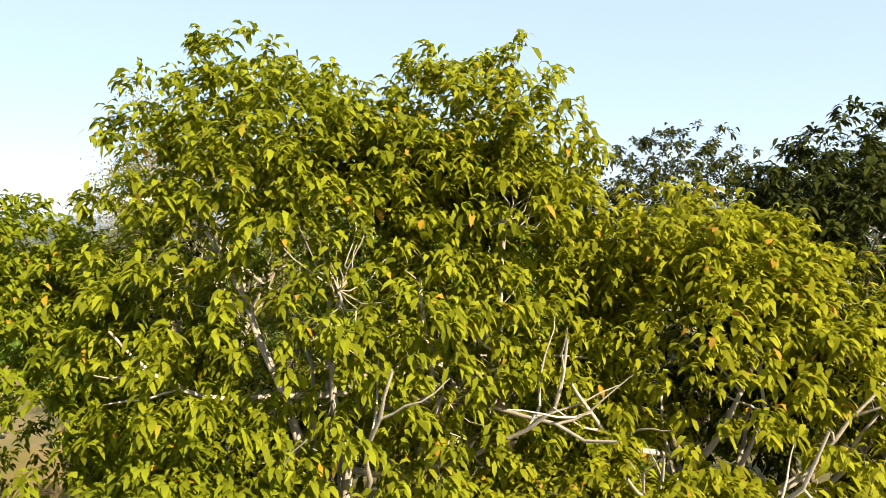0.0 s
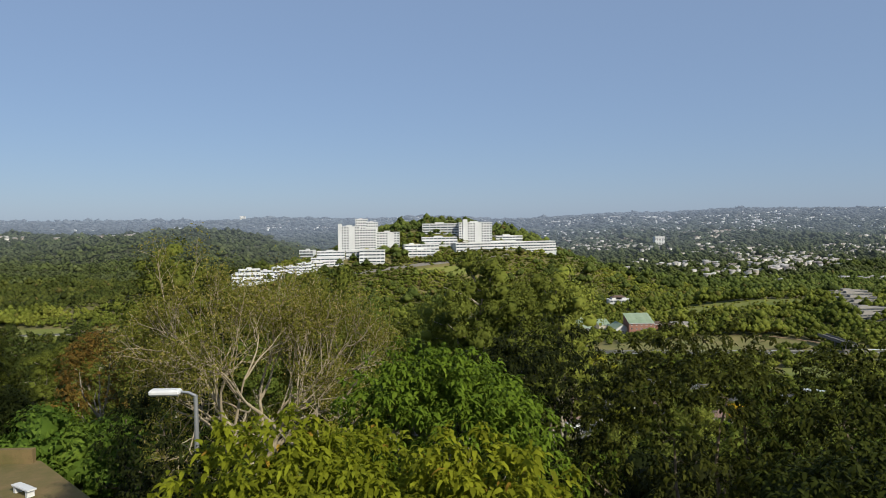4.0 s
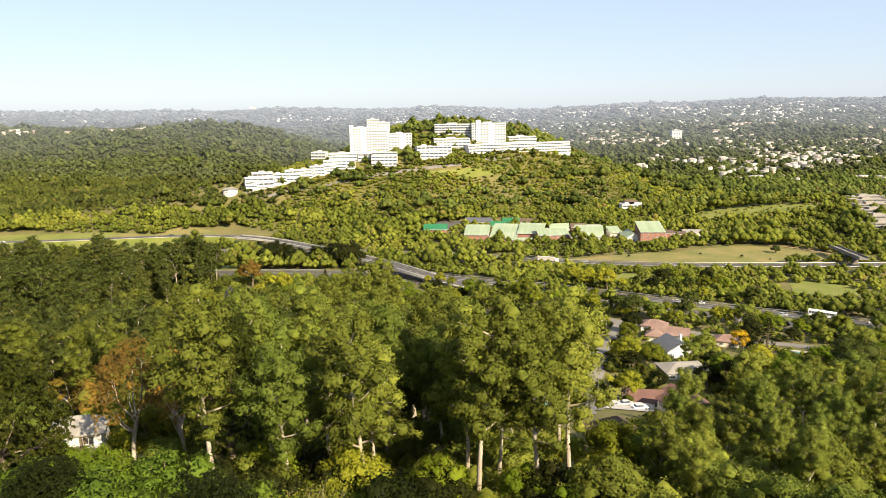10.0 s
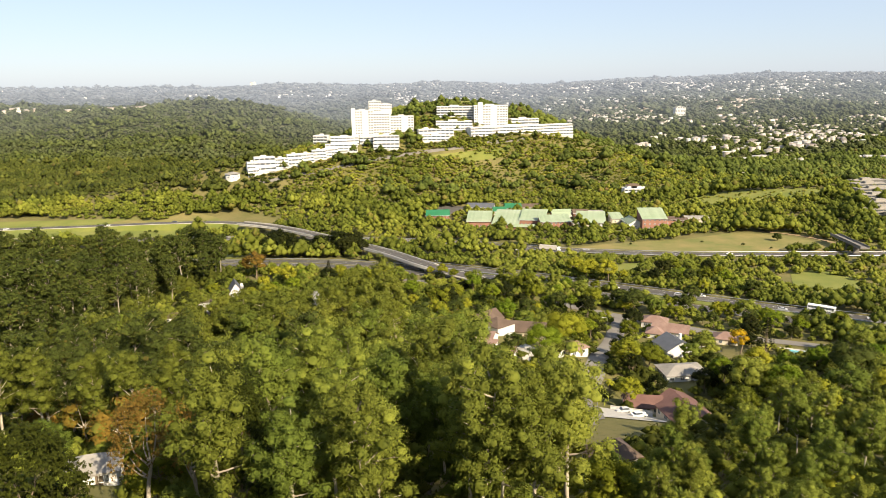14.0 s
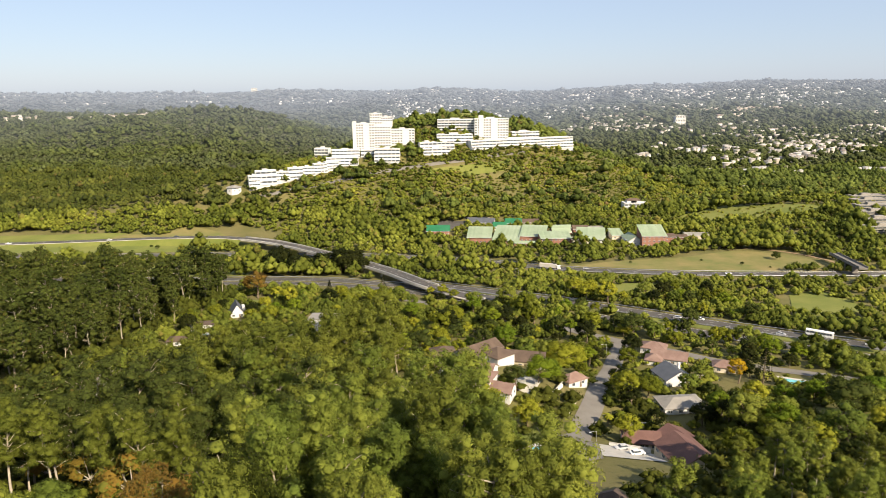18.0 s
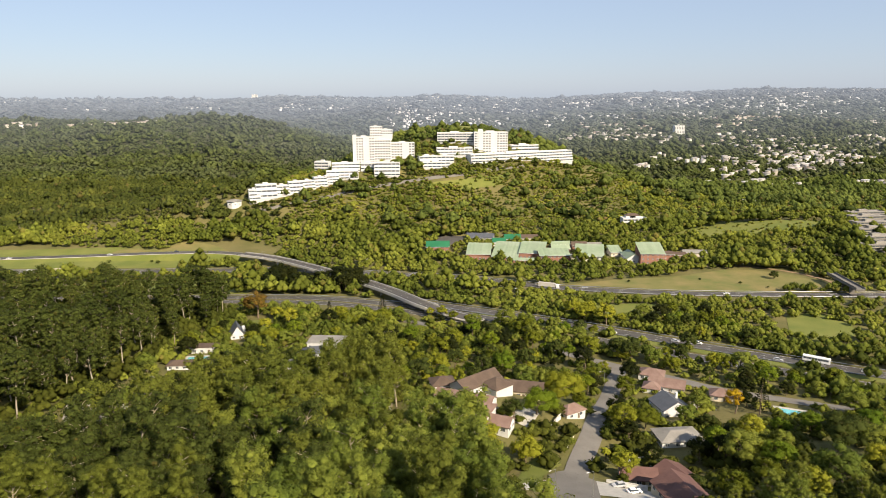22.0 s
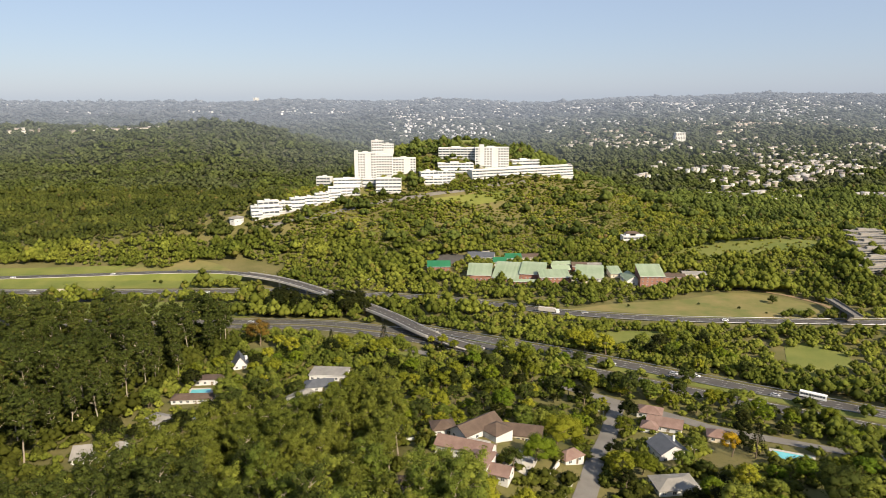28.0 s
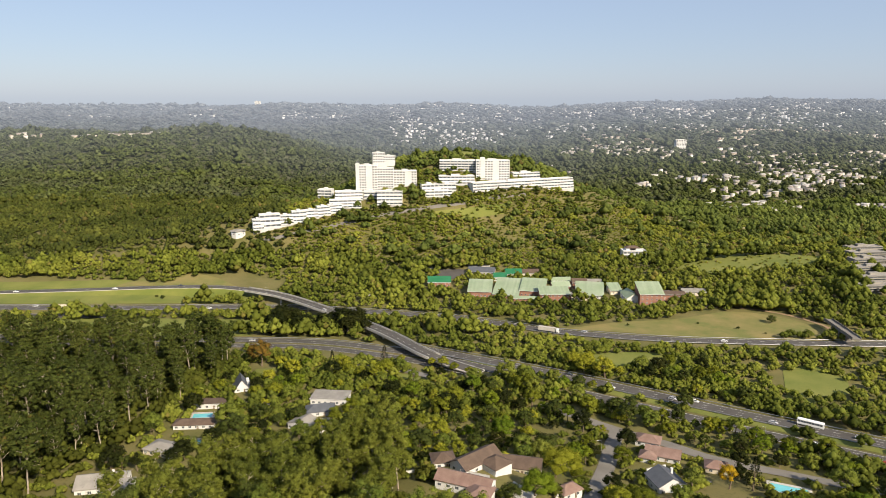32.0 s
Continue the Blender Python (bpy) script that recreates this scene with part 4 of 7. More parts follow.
def pool(x, y, turn, w, d):
    z = gz(x, y) + 0.35
    t = thing("swimming_pool", pose(x, y, z, 0, 0, turn), "turquoise garden swimming pool with pale paving round it", "pool")
    part("surround", boxes((-w / 2 - 1.5, -d / 2 - 1.5, -1.2, w / 2 + 1.5, -d / 2, 0), (-w / 2 - 1.5, d / 2, -1.2, w / 2 + 1.5, d / 2 + 1.5, 0), (-w / 2 - 1.5, -d / 2, -1.2, -w / 2, d / 2, 0), (w / 2, -d / 2, -1.2, w / 2 + 1.5, d / 2, 0)), M["concrete"], t)
    part("water", boxes((-w / 2, -d / 2, -1.0, w / 2, d / 2, -0.12)), M["pool"], t)
    KEEP.append((x, y, max(w, d) / 2 + 2))


def slab_block(name, x0, x1, y, z0, z1, depth, storeys, label, turn=0.0, bays=None, balconies=True, stepped=0.0, wall="white_wall", cap=True, skirt=7.0):
    """A white block of flats or offices whose front faces the valley: floors with window bands, balcony fronts and a roof parapet."""
    w, h = (x1 - x0) / math.cos(radians(turn)), z1 - z0
    cx = (x0 + x1) / 2
    t = thing(name, pose(cx, y, z0, 0, 0, turn), label, "building", "white hillside complex")
    bays = bays or max(2, int(round(w / (5.0 if balconies else 3.4))))
    fh = h / storeys
    ww = w / bays * (0.86 if balconies else 0.62)
    pane = bpy.data.meshes.new("window")
    bm = boxes((-ww / 2, -0.05, 0, ww / 2, 0.05, fh * (0.36 if balconies else 0.42)), (-ww / 2 - 0.1, -0.14, -0.12, ww / 2 + 0.1, -0.003, 0.0))
    bm.to_mesh(pane)
    bm.free()
    pane.materials.append(M["window"])
    for s in range(storeys):
        back = stepped * s
        part("storey", boxes((-w / 2, back, s * fh - (skirt if s == 0 else 0), w / 2, depth, (s + 1) * fh)), M[wall], t)
        for b in range(bays):
            if not balconies and bays > 6 and b in (bays // 2, bays // 2 + 1):
                continue          # blank wall in front of the stairs
            put("window", pane, None, t, "", pose(-w / 2 + (b + 0.5) * w / bays, back, s * fh + fh * 0.45))
        if balconies:
            part("balcony", boxes((-w / 2 - 0.2, back - 1.1, s * fh - 0.1, w / 2 + 0.2, back - 0.95, s * fh + fh * 0.36), (-w / 2 - 0.2, back - 0.95, s * fh - 0.1, w / 2 + 0.2, back - 0.003, s * fh + 0.06)), M[wall], t)
    if cap:
        b = stepped * (storeys - 1)
        part("parapet", boxes((-w / 2 - 0.2, b - 0.4, h, w / 2 + 0.2, b + 0.1, h + 0.7), (-w / 2 - 0.2, depth - 0.3, h, w / 2 + 0.2, depth + 0.1, h + 0.7), (-w / 2 - 0.2, b + 0.1, h, -w / 2 + 0.2, depth - 0.3, h + 0.7), (w / 2 - 0.2, b + 0.1, h, w / 2 + 0.2, depth - 0.3, h + 0.7)), M[wall], t)
        part("lift_house", boxes((-w * 0.15, depth * 0.5, h, w * 0.1, depth * 0.5 + 4, h + 2.2)), M[wall], t)
    for k in range(int(w // 12) + 1):
        ox = -w / 2 + k * 12 + (w % 12) / 2
        KEEP.append((ox * math.cos(radians(turn)) + cx, y + depth / 2 + ox * math.sin(radians(turn)), 7))
        KEEP.append((ox * math.cos(radians(turn)) + cx, y - 4 + ox * math.sin(radians(turn)), 4))
    return t


tl = slab_block("white_tower_block", -94, -68, 848, 51.7, 83.6, 14, 10, "ten-storey white tower block with dark windows", 0, 8, False)
part("lift_shaft", boxes((-13.4, -1.0, -8, -9.0, 5, 35.5)), M["white_wall"], tl)
for dx in (0, 1.4, 2.8):
    part("mast", boxes((-12.6 + dx, 2, 35, -12.4 + dx, 2.2, 39 + dx % 2)), M["steel"], tl)
slab_block("white_tower_block", -68, -48, 850, 52.5, 80.2, 14, 9, "nine-storey white block beside the tower", 0, 6, False)
slab_block("white_apartment_block", -48, -19, 858, 57.0, 76.0, 13, 6, "six-storey white apartment block", 3, 8, False)
slab_block("white_terrace_block", -66, -36, 813, 39.9, 55.6, 18, 4, "stepped white terrace block on the hillside", 0, 6, True, 2.0)
slab_block("white_terrace_block", -83, -66, 826, 45.9, 54.0, 14, 2, "low white terrace below the tower", 0, 4, True, 1.5)
slab_block("white_terrace_block", -117, -84, 822, 44.5, 54.0, 20, 3, "stepped white terraces below the tower", 8, 7, True, 3.0)
slab_block("white_terrace_block", -121, -84, 803, 38.0, 46.9, 14, 3, "stepped white terraces with deep balconies", 8, 7, True, 3.0)
slab_block("white_office_block", -141, -124, 840, 44.0, 55.0, 12, 3, "small white hillside block", -8, 4)
for a, b, yy, za, zb in ((-198, -187, 750, 22, 33), (-191, -170, 756, 23, 38), (-172, -157, 764, 25.5, 35.5), (-158, -143, 771, 27, 39), (-146, -131, 779, 29.5, 39), (-132, -118, 786, 32, 42), (-120, -105, 793, 34, 43)):
    slab_block("white_terrace_unit", a, b, yy, za, zb, 11, 3, "stepped white terrace unit going down the slope", 22, 4, True, 1.6)
slab_block("white_apartment_block", -80, -64, 932, 79, 93.0, 12, 4, "white block high behind the tower", 8, 5, False)
slab_block("white_apartment_block", -66, -50, 934, 82, 88.5, 10, 2, "low white wing behind the tower", 8, 5, False)
slab_block("white_apartment_block", 10, 57, 893, 73.0, 86.0, 14, 4, "four-storey white apartment wing below the hilltop", -2, 10)
tr = slab_block("white_tower_block", 57, 100, 880, 61.6, 87.0, 15, 8, "broad white tower block with rows of windows", 0, 12, False)
part("lift_shaft", boxes((-16.5, -1.2, -6, -10.5, 4, 30)), M["white_wall"], tr)
slab_block("white_podium", 9, 54, 862, 58.6, 68.8, 18, 3, "low white building with dark window bands", 3, 9, True, 2.0)
slab_block("white_podium", 9, 30, 848, 52.4, 60.5, 14, 2, "low white podium with long balconies", 3, 4, True, 2.0)
slab_block("white_podium", -12, 9, 845, 51.6, 60.5, 16, 2, "white ramped building on the hillside", 14, 4, True, 2.5)
slab_block("white_podium", -8, 25, 836, 47.0, 54.0, 10, 2, "low white building along the hill road", 10, 6, True, 1.0)
slab_block("long_white_terrace", 52, 190, 880, 47.4, 61.4, 13, 4, "long white four-storey terrace along the hillside", 24, 30, True, 0.8)
slab_block("white_podium", 107, 144, 905, 61, 69.0, 12, 2, "low white building above the long terrace", 18, 8)


def pavilion(x, y, r, h):
    """A round white pavilion with a shallow roof."""
    z = gz(x, y)
    t = thing("round_pavilion", pose(x, y, z), "round white pavilion with a flat conical roof", "building")
    pts = [(r * math.cos(a * math.pi / 4), r * math.sin(a * math.pi / 4)) for a in range(8)]
    part("wall", prism(pts, -3, h), M["white_wall"], t)
    bm = bmesh.new()
    bmesh.ops.create_cone(bm, segments=8, radius1=r * 1.15, radius2=r * 0.2, depth=2.0, cap_ends=True)
    bmesh.ops.translate(bm, verts=bm.verts, vec=(0, 0, h + 1.0))
    part("roof", bm, M["grey_roof"], t)
    for a in range(8):
        add_window(t, r * 0.925 * math.cos(a * math.pi / 4 + math.pi / 8), r * 0.925 * math.sin(a * math.pi / 4 + math.pi / 8), 1.2, math.degrees(a * math.pi / 4 + math.pi / 8) + 90)
    KEEP.append((x, y, r + 5))


pavilion(-215, 747, 8, 5)


def school_block(x, y, w, d, h, rise_h, label, roof="green_roof", wall="brick", turn=0.0, along="x", floors=2, name="school_building"):
    z = gz(x, y)
    t = thing(name, pose(x, y + d / 2, z, 0, 0, turn), label, "building", "green-roofed buildings")
    part("wall", gable_wall(w, d, h, rise_h, along, -3), M[wall], t)
    rf = part("roof", gable_roof(w, d, h, rise_h, 0.7, 0.3, along), M[roof], t)
    n = max(2, int(w / 3.4))
    for f in range(floors):
        for k in range(n):
            add_window(t, -w / 2 + (k + 0.5) * w / n, -d / 2 - 0.03, 1.1 + f * (h / floors), 0)
        for k in range(max(1, int(d / 5))):
            add_window(t, -w / 2 - 0.03, -d / 2 + (k + 0.5) * d / max(1, int(d / 5)), 1.1 + f * (h / floors), -90)
    part("gutter", boxes((-w / 2 - 0.7, -d / 2 - 0.8, h - rise_h * 1.4 / d - 0.2, w / 2 + 0.7, -d / 2 - 0.7, h - rise_h * 1.4 / d + 0.05)) if along == "x" else boxes((-w / 2 - 0.8, -d / 2, h - 0.4, -w / 2 - 0.7, d / 2, h - 0.2)), M["white_wall"], t)
    KEEP.append((x, y + d / 2, 0.55 * math.hypot(w, d) + 2))
    KEEP.append((x * 0.985, y - 5, 0.28 * w))
    return t


def mono_hall(x, y, w, d, h, rise_h, label, roof="green_roof", wall="brick", turn=0.0, floors=1):
    """A hall whose one broad sheet roof climbs from the front wall to the back."""
    z = gz(x, y)
    t = thing("school_hall", pose(x, y + d / 2, z, 0, 0, turn), label, "building", "green-roofed buildings")
    bm = bmesh.new()
    ends = [[bm.verts.new((sx, yy, zz)) for yy, zz in ((-d / 2, -3), (d / 2, -3), (d / 2, h + rise_h - 0.2), (-d / 2, h - 0.2))] for sx in (-w / 2, w / 2)]
    for i in range(4):
        bm.faces.new((ends[0][i], ends[0][(i + 1) % 4], ends[1][(i + 1) % 4], ends[1][i]))
    bm.faces.new(ends[0])
    bm.faces.new(ends[1][::-1])
    bmesh.ops.recalc_face_normals(bm, faces=bm.faces)
    part("wall", bm, M[wall], t)
    k = rise_h / d
    n = max(3, int(w / 1.6))
    for i in range(n):          # sheets laid side by side, every second one a little proud
        a, b, up = -w / 2 - 0.6 + i * (w + 1.2) / n, -w / 2 - 0.6 + (i + 1) * (w + 1.2) / n, 0.06 * (i % 2)
        bm = bmesh.new()
        lo, hi = (-d / 2 - 0.7, h - 0.7 * k), (d / 2 + 0.5, h + rise_h + 0.5 * k)
        v = [bm.verts.new(p) for p in ((a, lo[0], lo[1] - 0.2), (b, lo[0], lo[1] - 0.2), (b, hi[0], hi[1] - 0.2), (a, hi[0], hi[1] - 0.2), (a, lo[0], lo[1] + up), (b, lo[0], lo[1] + up), (b, hi[0], hi[1] + up), (a, hi[0], hi[1] + up))]
        for f in ((0, 3, 2, 1), (4, 5, 6, 7), (0, 1, 5, 4), (1, 2, 6, 5), (2, 3, 7, 6), (3, 0, 4, 7)):
            bm.faces.new([v[q] for q in f])
        part("roof_sheet", bm, M[roof], t)
    part("gutter", boxes((-w / 2 - 0.6, -d / 2 - 0.9, h - 0.7 * k - 0.25, w / 2 + 0.6, -d / 2 - 0.72, h - 0.7 * k)), M["white_wall"], t)
    n = max(2, int(w / 3.4))
    for f in range(floors):
        for i in range(n):
            add_window(t, -w / 2 + (i + 0.5) * w / n, -d / 2 - 0.03, 1.1 + f * (h / floors), 0)
    KEEP.append((x, y + d / 2, 0.55 * math.hypot(w, d) + 2))
    KEEP.append((x * 0.985, y - 5, 0.28 * w))
    return t


school_block(6.6, 623, 21, 14, 5.0, 4.0, "brick building with a deep green roof", "deep_green_roof")
mono_hall(43.7, 588, 21, 24, 5.5, 5.0, "red-brick hall with a broad pale green sheet roof", turn=-8)
mono_hall(69, 584, 23, 34, 3.2, 6.5, "long low hall under a wide pale green sheet roof", turn=-14)
mono_hall(92, 586, 22, 26, 5.5, 5.0, "red-brick hall with a pale green sheet roof", turn=-14)
school_block(83, 573, 22, 8, 2.6, 1.2, "low front wing with a pale green roof", "green_roof", "brick", -8, "x", 1)
mono_hall(107, 571, 26, 16, 6.5, 3.0, "red-brick block with a faded green-grey roof", floors=2)
school_block(128, 572, 14, 12, 4.5, 1.2, "low flat-roofed cream block", "grey_roof", "cream_wall", 0, "x", 1)
mono_hall(141, 577, 24, 24, 3.6, 5.5, "white-fronted hall with a broad pale green roof", "green_roof", "white_wall", -12)
school_block(118, 602, 16, 14, 5.0, 2.6, "brick wing with a faded green roof", "green_roof", "brick", 4)
school_block(137, 610, 13, 12, 6, 2.6, "brick tower wing with a brown roof", "brown_tile", "brick", -3)
school_block(122, 624, 18, 10, 4, 2.6, "rear brick wing with a faded green roof", "green_roof", "brick", 4)
school_block(151, 616, 16, 12, 4, 2.2, "rear wing with a tan roof", "grey_roof", "brick", 0)
mono_hall(165, 588, 10, 16, 4.0, 3.0, "small hall with a yellow-green roof among trees", "green_roof", "cream_wall")
school_block(173, 562, 12, 20, 4.4, 3.6, "white gabled hall with a green roof", "green_roof", "white_wall", 0, "y", 1)
mono_hall(187, 555, 20, 20, 9.6, 5.6, "three-storey red-brick block with a green sheet roof", turn=-3, floors=3)
school_block(202, 562, 10, 14, 7.0, 1.5, "narrow brick stair block", "brown_tile", "brick", 0, "x", 3)
school_block(50, 660, 26, 18, 3.5, 3, "low dark slate-roofed shed", "slate", "grey_wall", -10, "x", 1)
school_block(66, 640, 12, 12, 4, 3, "white building with a deep green roof", "deep_green_roof", "white_wall", 0, "x", 1)
school_block(80, 648, 15, 14, 5.0, 3.4, "small hall with a deep green roof", "deep_green_roof", "cream_wall", 0, "x", 1)
school_block(99, 652, 24, 12, 4.5, 2.5, "brown-roofed brick building at the edge of the wood", "brown_tile", "cream_wall", 0, "x", 1)
school_block(214, 572, 15, 12, 4, 1.4, "low brick outbuilding with a brown roof", "brown_tile", "brick", 0, "x", 1)
school_block(233, 580, 20, 12, 3.8, 1.4, "low tan outbuilding with a pale roof", "grey_roof", "cream_wall", -5, "x", 1)
school_block(263, 582, 6, 6, 4.2, 1.0, "small grey pump house", "grey_roof", "grey_wall", 0, "x", 1)
patch("school_car_park", [(5, 640), (20, 648), (40, 650)], [(-12, 664), (14, 680), (44, 676)], M["asphalt"], "dark asphalt car park behind the school", 0.3, 12, 5, "car park")
KEEP += [(18, 660, 16), (34, 664, 12)]
slab_block("white_villa", 208, 233, 722, -5.2, 2.6, 12, 2, "two-storey white villa among trees", 0, 6)
house(220, 732, 0, 15, 8, "hip", "brown_tile", "white_wall", 10.0, 2.0, "white upper floor of a hillside villa with a brown roof", windows=False)
for k in range(6):
    ax, ay = 374 + k * 13, 574 + k * 26
    az = gz(ax + 20, ay) - 0.5
    slab_block("apartment_block", ax + 4, ax + 42, ay, az, az + 6.6, 11, 3, "weathered grey three-storey apartment block stepping up a slope", 6, 9, True, 0.0, "weathered_wall", True, 4.0)
    KEEP.extend([(ax + 10, ay - 12, 9), (ax + 28, ay - 12, 9)])

# the A-frame house and the gardens below the motorway
af = house(-112, 376, 20, 9, 11, "gable", "slate", "white_wall", 1.6, 6.4, "white A-frame house with a steep slate roof", "y", False, None, True, "a_frame_house")
part("dormer", boxes((3.0, -2.0, 3.0, 4.6, 0.4, 4.9)), M["white_wall"], af)
part("dormer", boxes((3.0, 1.6, 3.0, 4.6, 4.0, 4.9)), M["white_wall"], af)
house(-121, 350, 4, 15, 7, "flat", "brown_tile", "white_wall", 3.0, 1.5, "white bungalow with a dark flat roof by a pool")
house(-121, 323, 3, 20, 7, "hip", "brown_tile", "white_wall", 3.0, 1.4, "low white bungalow with a dark brown roof by a pool")
pool(-122, 337, 4, 10, 5)
house(-125, 293, -22, 16, 10, "hip", "grey_roof", "cream_wall", 3.0, 2.0, "bungalow with a broad weathered grey roof")
pool(-112, 303, -15, 9, 4)
house(-137, 259, 10, 19, 12, "gable", "grey_roof", "white_wall", 3.6, 3.0, "white house with broad weathered grey pitched roofs", "x", True, (8, -5, 9, 10))
house(-266, 408, 10, 16, 9, "hip", "red_tile", "white_wall", 4, 2.4, "white house with a red-brown roof among trees")
house(-250, 400, -10, 11, 8, "gable", "brown_tile", "white_wall", 4, 2.4, "white gabled house with a brown roof")
house(-57, 357, -6, 20, 12, "flat", "grey_roof", "white_wall", 3.4, 1.0, "house with a large flat grey roof and white walls")
house(-60, 340, 12, 15, 9, "hip", "slate", "white_wall", 3.2, 2.4, "white house with a dark hipped roof")
house(-65, 320, -30, 14, 9, "gable", "grey_roof", "white_wall", 3.4, 2.6, "white-gabled house with a pale grey metal roof", "y", False, (7, 2, 9, 8))
house(12, 229, -24, 21, 8, "gable", "red_tile", "white_wall", 3.6, 2.2, "rambling white house with pinkish-red tiled roofs", "x", False, (7.5, -6.5, 9, 11))
house(22, 217, -24, 11, 7, "gable", "red_tile", "white_wall", 3.2, 2.0, "low white wing with a pinkish-red tiled roof", "x")
house(17, 246, 40, 19, 9, "gable", "brown_tile", "white_wall", 3.6, 2.6, "white house with a brown gabled tile roof", "x", False, (4, -7, 9, 9))
house(4, 250, 10, 9, 8, "hip", "brown_tile", "white_wall", 3.2, 2.0, "small brown-roofed wing behind a white garden wall", "x")
house(35, 252, -15, 18, 10, "gable", "brown_tile", "cream_wall", 3.4, 2.4, "brown-roofed house behind tall garden trees", "x", False, (-7, -6, 9, 10))
house(-6, 211, -4, 13, 8, "flat", "brown_tile", "white_wall", 3.0, 1.0, "white house with a dark flat roof in the garden")
house(103, 298, -24, 11, 8, "hip", "red_tile", "white_wall", 3.2, 2.0, "small white house with a red tiled roof")
house(105, 283, -24, 15, 9, "gable", "red_tile", "white_wall", 3.2, 2.3, "white house with a red tiled roof", "x", False, (-6, -5, 7, 7))
house(124, 270, -20, 9, 7, "hip", "red_tile", "cream_wall", 3.0, 2.0, "small house with a terracotta roof")
house(96, 254, 12, 12, 11, "gable", "slate", "white_wall", 4.2, 3.2, "house with a dark slate roof and white dormers", "y", True)
house(87, 221, 4, 15, 10, "hip", "grey_roof", "white_wall", 3.0, 1.6, "bungalow with a weathered grey roof and white walls")
house(76, 193, 20, 11, 9, "gable", "maroon_tile", "cream_wall", 3.2, 2.6, "house with maroon tiled roofs", "y")
house(64, 192, -8, 11, 7, "gable", "maroon_tile", "cream_wall", 2.8, 2.3, "garage wing with a maroon tiled roof", "x")
house(71, 173, 10, 12, 14, "gable", "maroon_tile", "cream_wall", 3.0, 3.0, "house with a steep maroon tiled roof", "y")
house(52, 236, 30, 9, 6, "hip", "red_tile", "white_wall", 3.0, 2.0, "white house with a red roof beside the street")
house(34, 119, 20, 9, 7, "hip", "brown_tile", "grey_wall", 3.0, 2.4, "shaded house with a brown tiled roof under the gums")
house(-51, 93, 14, 7, 5, "hip", "grey_roof", "white_wall", 2.9, 1.6, "pale house with a grey roof half hidden by trees")
house(-112, 186, 10, 18, 10, "hip", "slate", "grey_wall", 3.2, 2.4, "dark-roofed house in the shade of the wood")
pool(146, 250, -25, 14, 6)
pool(30, 176, 10, 4, 3)
for x, y, tn, w in ((-10, 245, 12, 12), (3, 239, -24, 14), (16, 236, -24, 12), (-17, 240, -70, 9), (58, 183, -20, 12), (27, 226, -30, 12), (44, 225, 60, 12), (98, 271, 20, 10), (112, 259, -25, 10), (-55, 330, 20, 9), (-76, 346, 80, 8), (68, 206, 10, 10), (47, 213, 65, 11)):
    t = thing("garden_wall", pose(x, y, gz(x, y), 0, 0, tn), "low white garden wall", "wall")
    part("wall", boxes((-w / 2, -0.15, -1, w / 2, 0.15, 1.5)), M["white_wall"], t)
    part("coping", boxes((-w / 2 - 0.05, -0.22, 1.5, w / 2 + 0.05, 0.22, 1.6)), M["concrete"], t)
patch("driveway", [(46, 170), (56, 168), (64, 168)], [(49, 184), (57, 183), (65, 182)], M["concrete"], "pale concrete driveway in front of a house", 0.25, 12, 5, "driveway")
patch("driveway", [(25, 224), (34, 218)], [(31, 236), (39, 230)], M["concrete"], "pale driveway between houses", 0.25, 8, 5, "driveway")
patch("driveway", [(70, 198), (80, 197)], [(72, 205), (82, 204)], M["concrete"], "pale driveway beside a bungalow", 0.25, 8, 5, "driveway")
KEEP += [(44, 184, 12), (56, 176, 9), (32, 184, 10), (38, 168, 12), (36, 152, 11), (48, 158, 11), (33, 138, 9), (42, 142, 9), (31, 126, 8), (55, 164, 8), (62, 152, 9), (44, 200, 8)]

KEEP += [(38, 229, 9), (50, 252, 9), (79, 232, 7), (137, 208, 11)]
KEEP += [(122, 252, 9), (131, 250, 7), (119, 244, 7), (127, 242, 7), (-110, 414, 9), (-106, 402, 8), (-100, 392, 6)]
KEEP += [(-109, 364, 8), (-105, 356, 6), (8, 214, 9), (-4, 226, 8), (24, 204, 7)]
KEEP += [(x, y, 5.5) for x, y in ((-10, 203), (2, 204), (14, 204), (30, 208), (-14, 234), (56, 204), (66, 204), (60, 214))]

# ---- flyover ----
fly = curve_points(RAMP_WAY, 3.0)
deck = thing("flyover", pose(0, 0, 0), "curved concrete flyover with pale parapets crossing two motorways", "bridge")
solid_strip("deck", fly, -5.2, 5.2, -1.1, 0.0, M["concrete"], deck)
BRIDGED = [fly[(fly[:, 0] > -172) & (fly[:, 0] < -72)], fly[(fly[:, 0] > -58) & (fly[:, 0] < 2)]]
strip("carriageway", fly, -4.4, 4.4, 0.02, M["asphalt"], deck)
for span in BRIDGED:
    for o in (-4.9, 4.9):
        solid_strip("parapet", span, o - 0.25, o + 0.25, 0.0, 0.95, M["concrete"], deck)
        solid_strip("hand_rail", span, o - 0.06, o + 0.06, 1.1, 1.25, M["steel"], deck)
bank = fly[fly[:, 0] < -165]
s = sideways(bank)
low = bank[:, :2] + s * 14.0
side_v = np.stack([np.column_stack([bank[:, :2] + s * 5.3, bank[:, 2] - 0.15]), np.column_stack([low, ground(low[:, 0], low[:, 1]) - 0.3])], 1)
i = np.arange(len(bank) * 2).reshape(-1, 2)
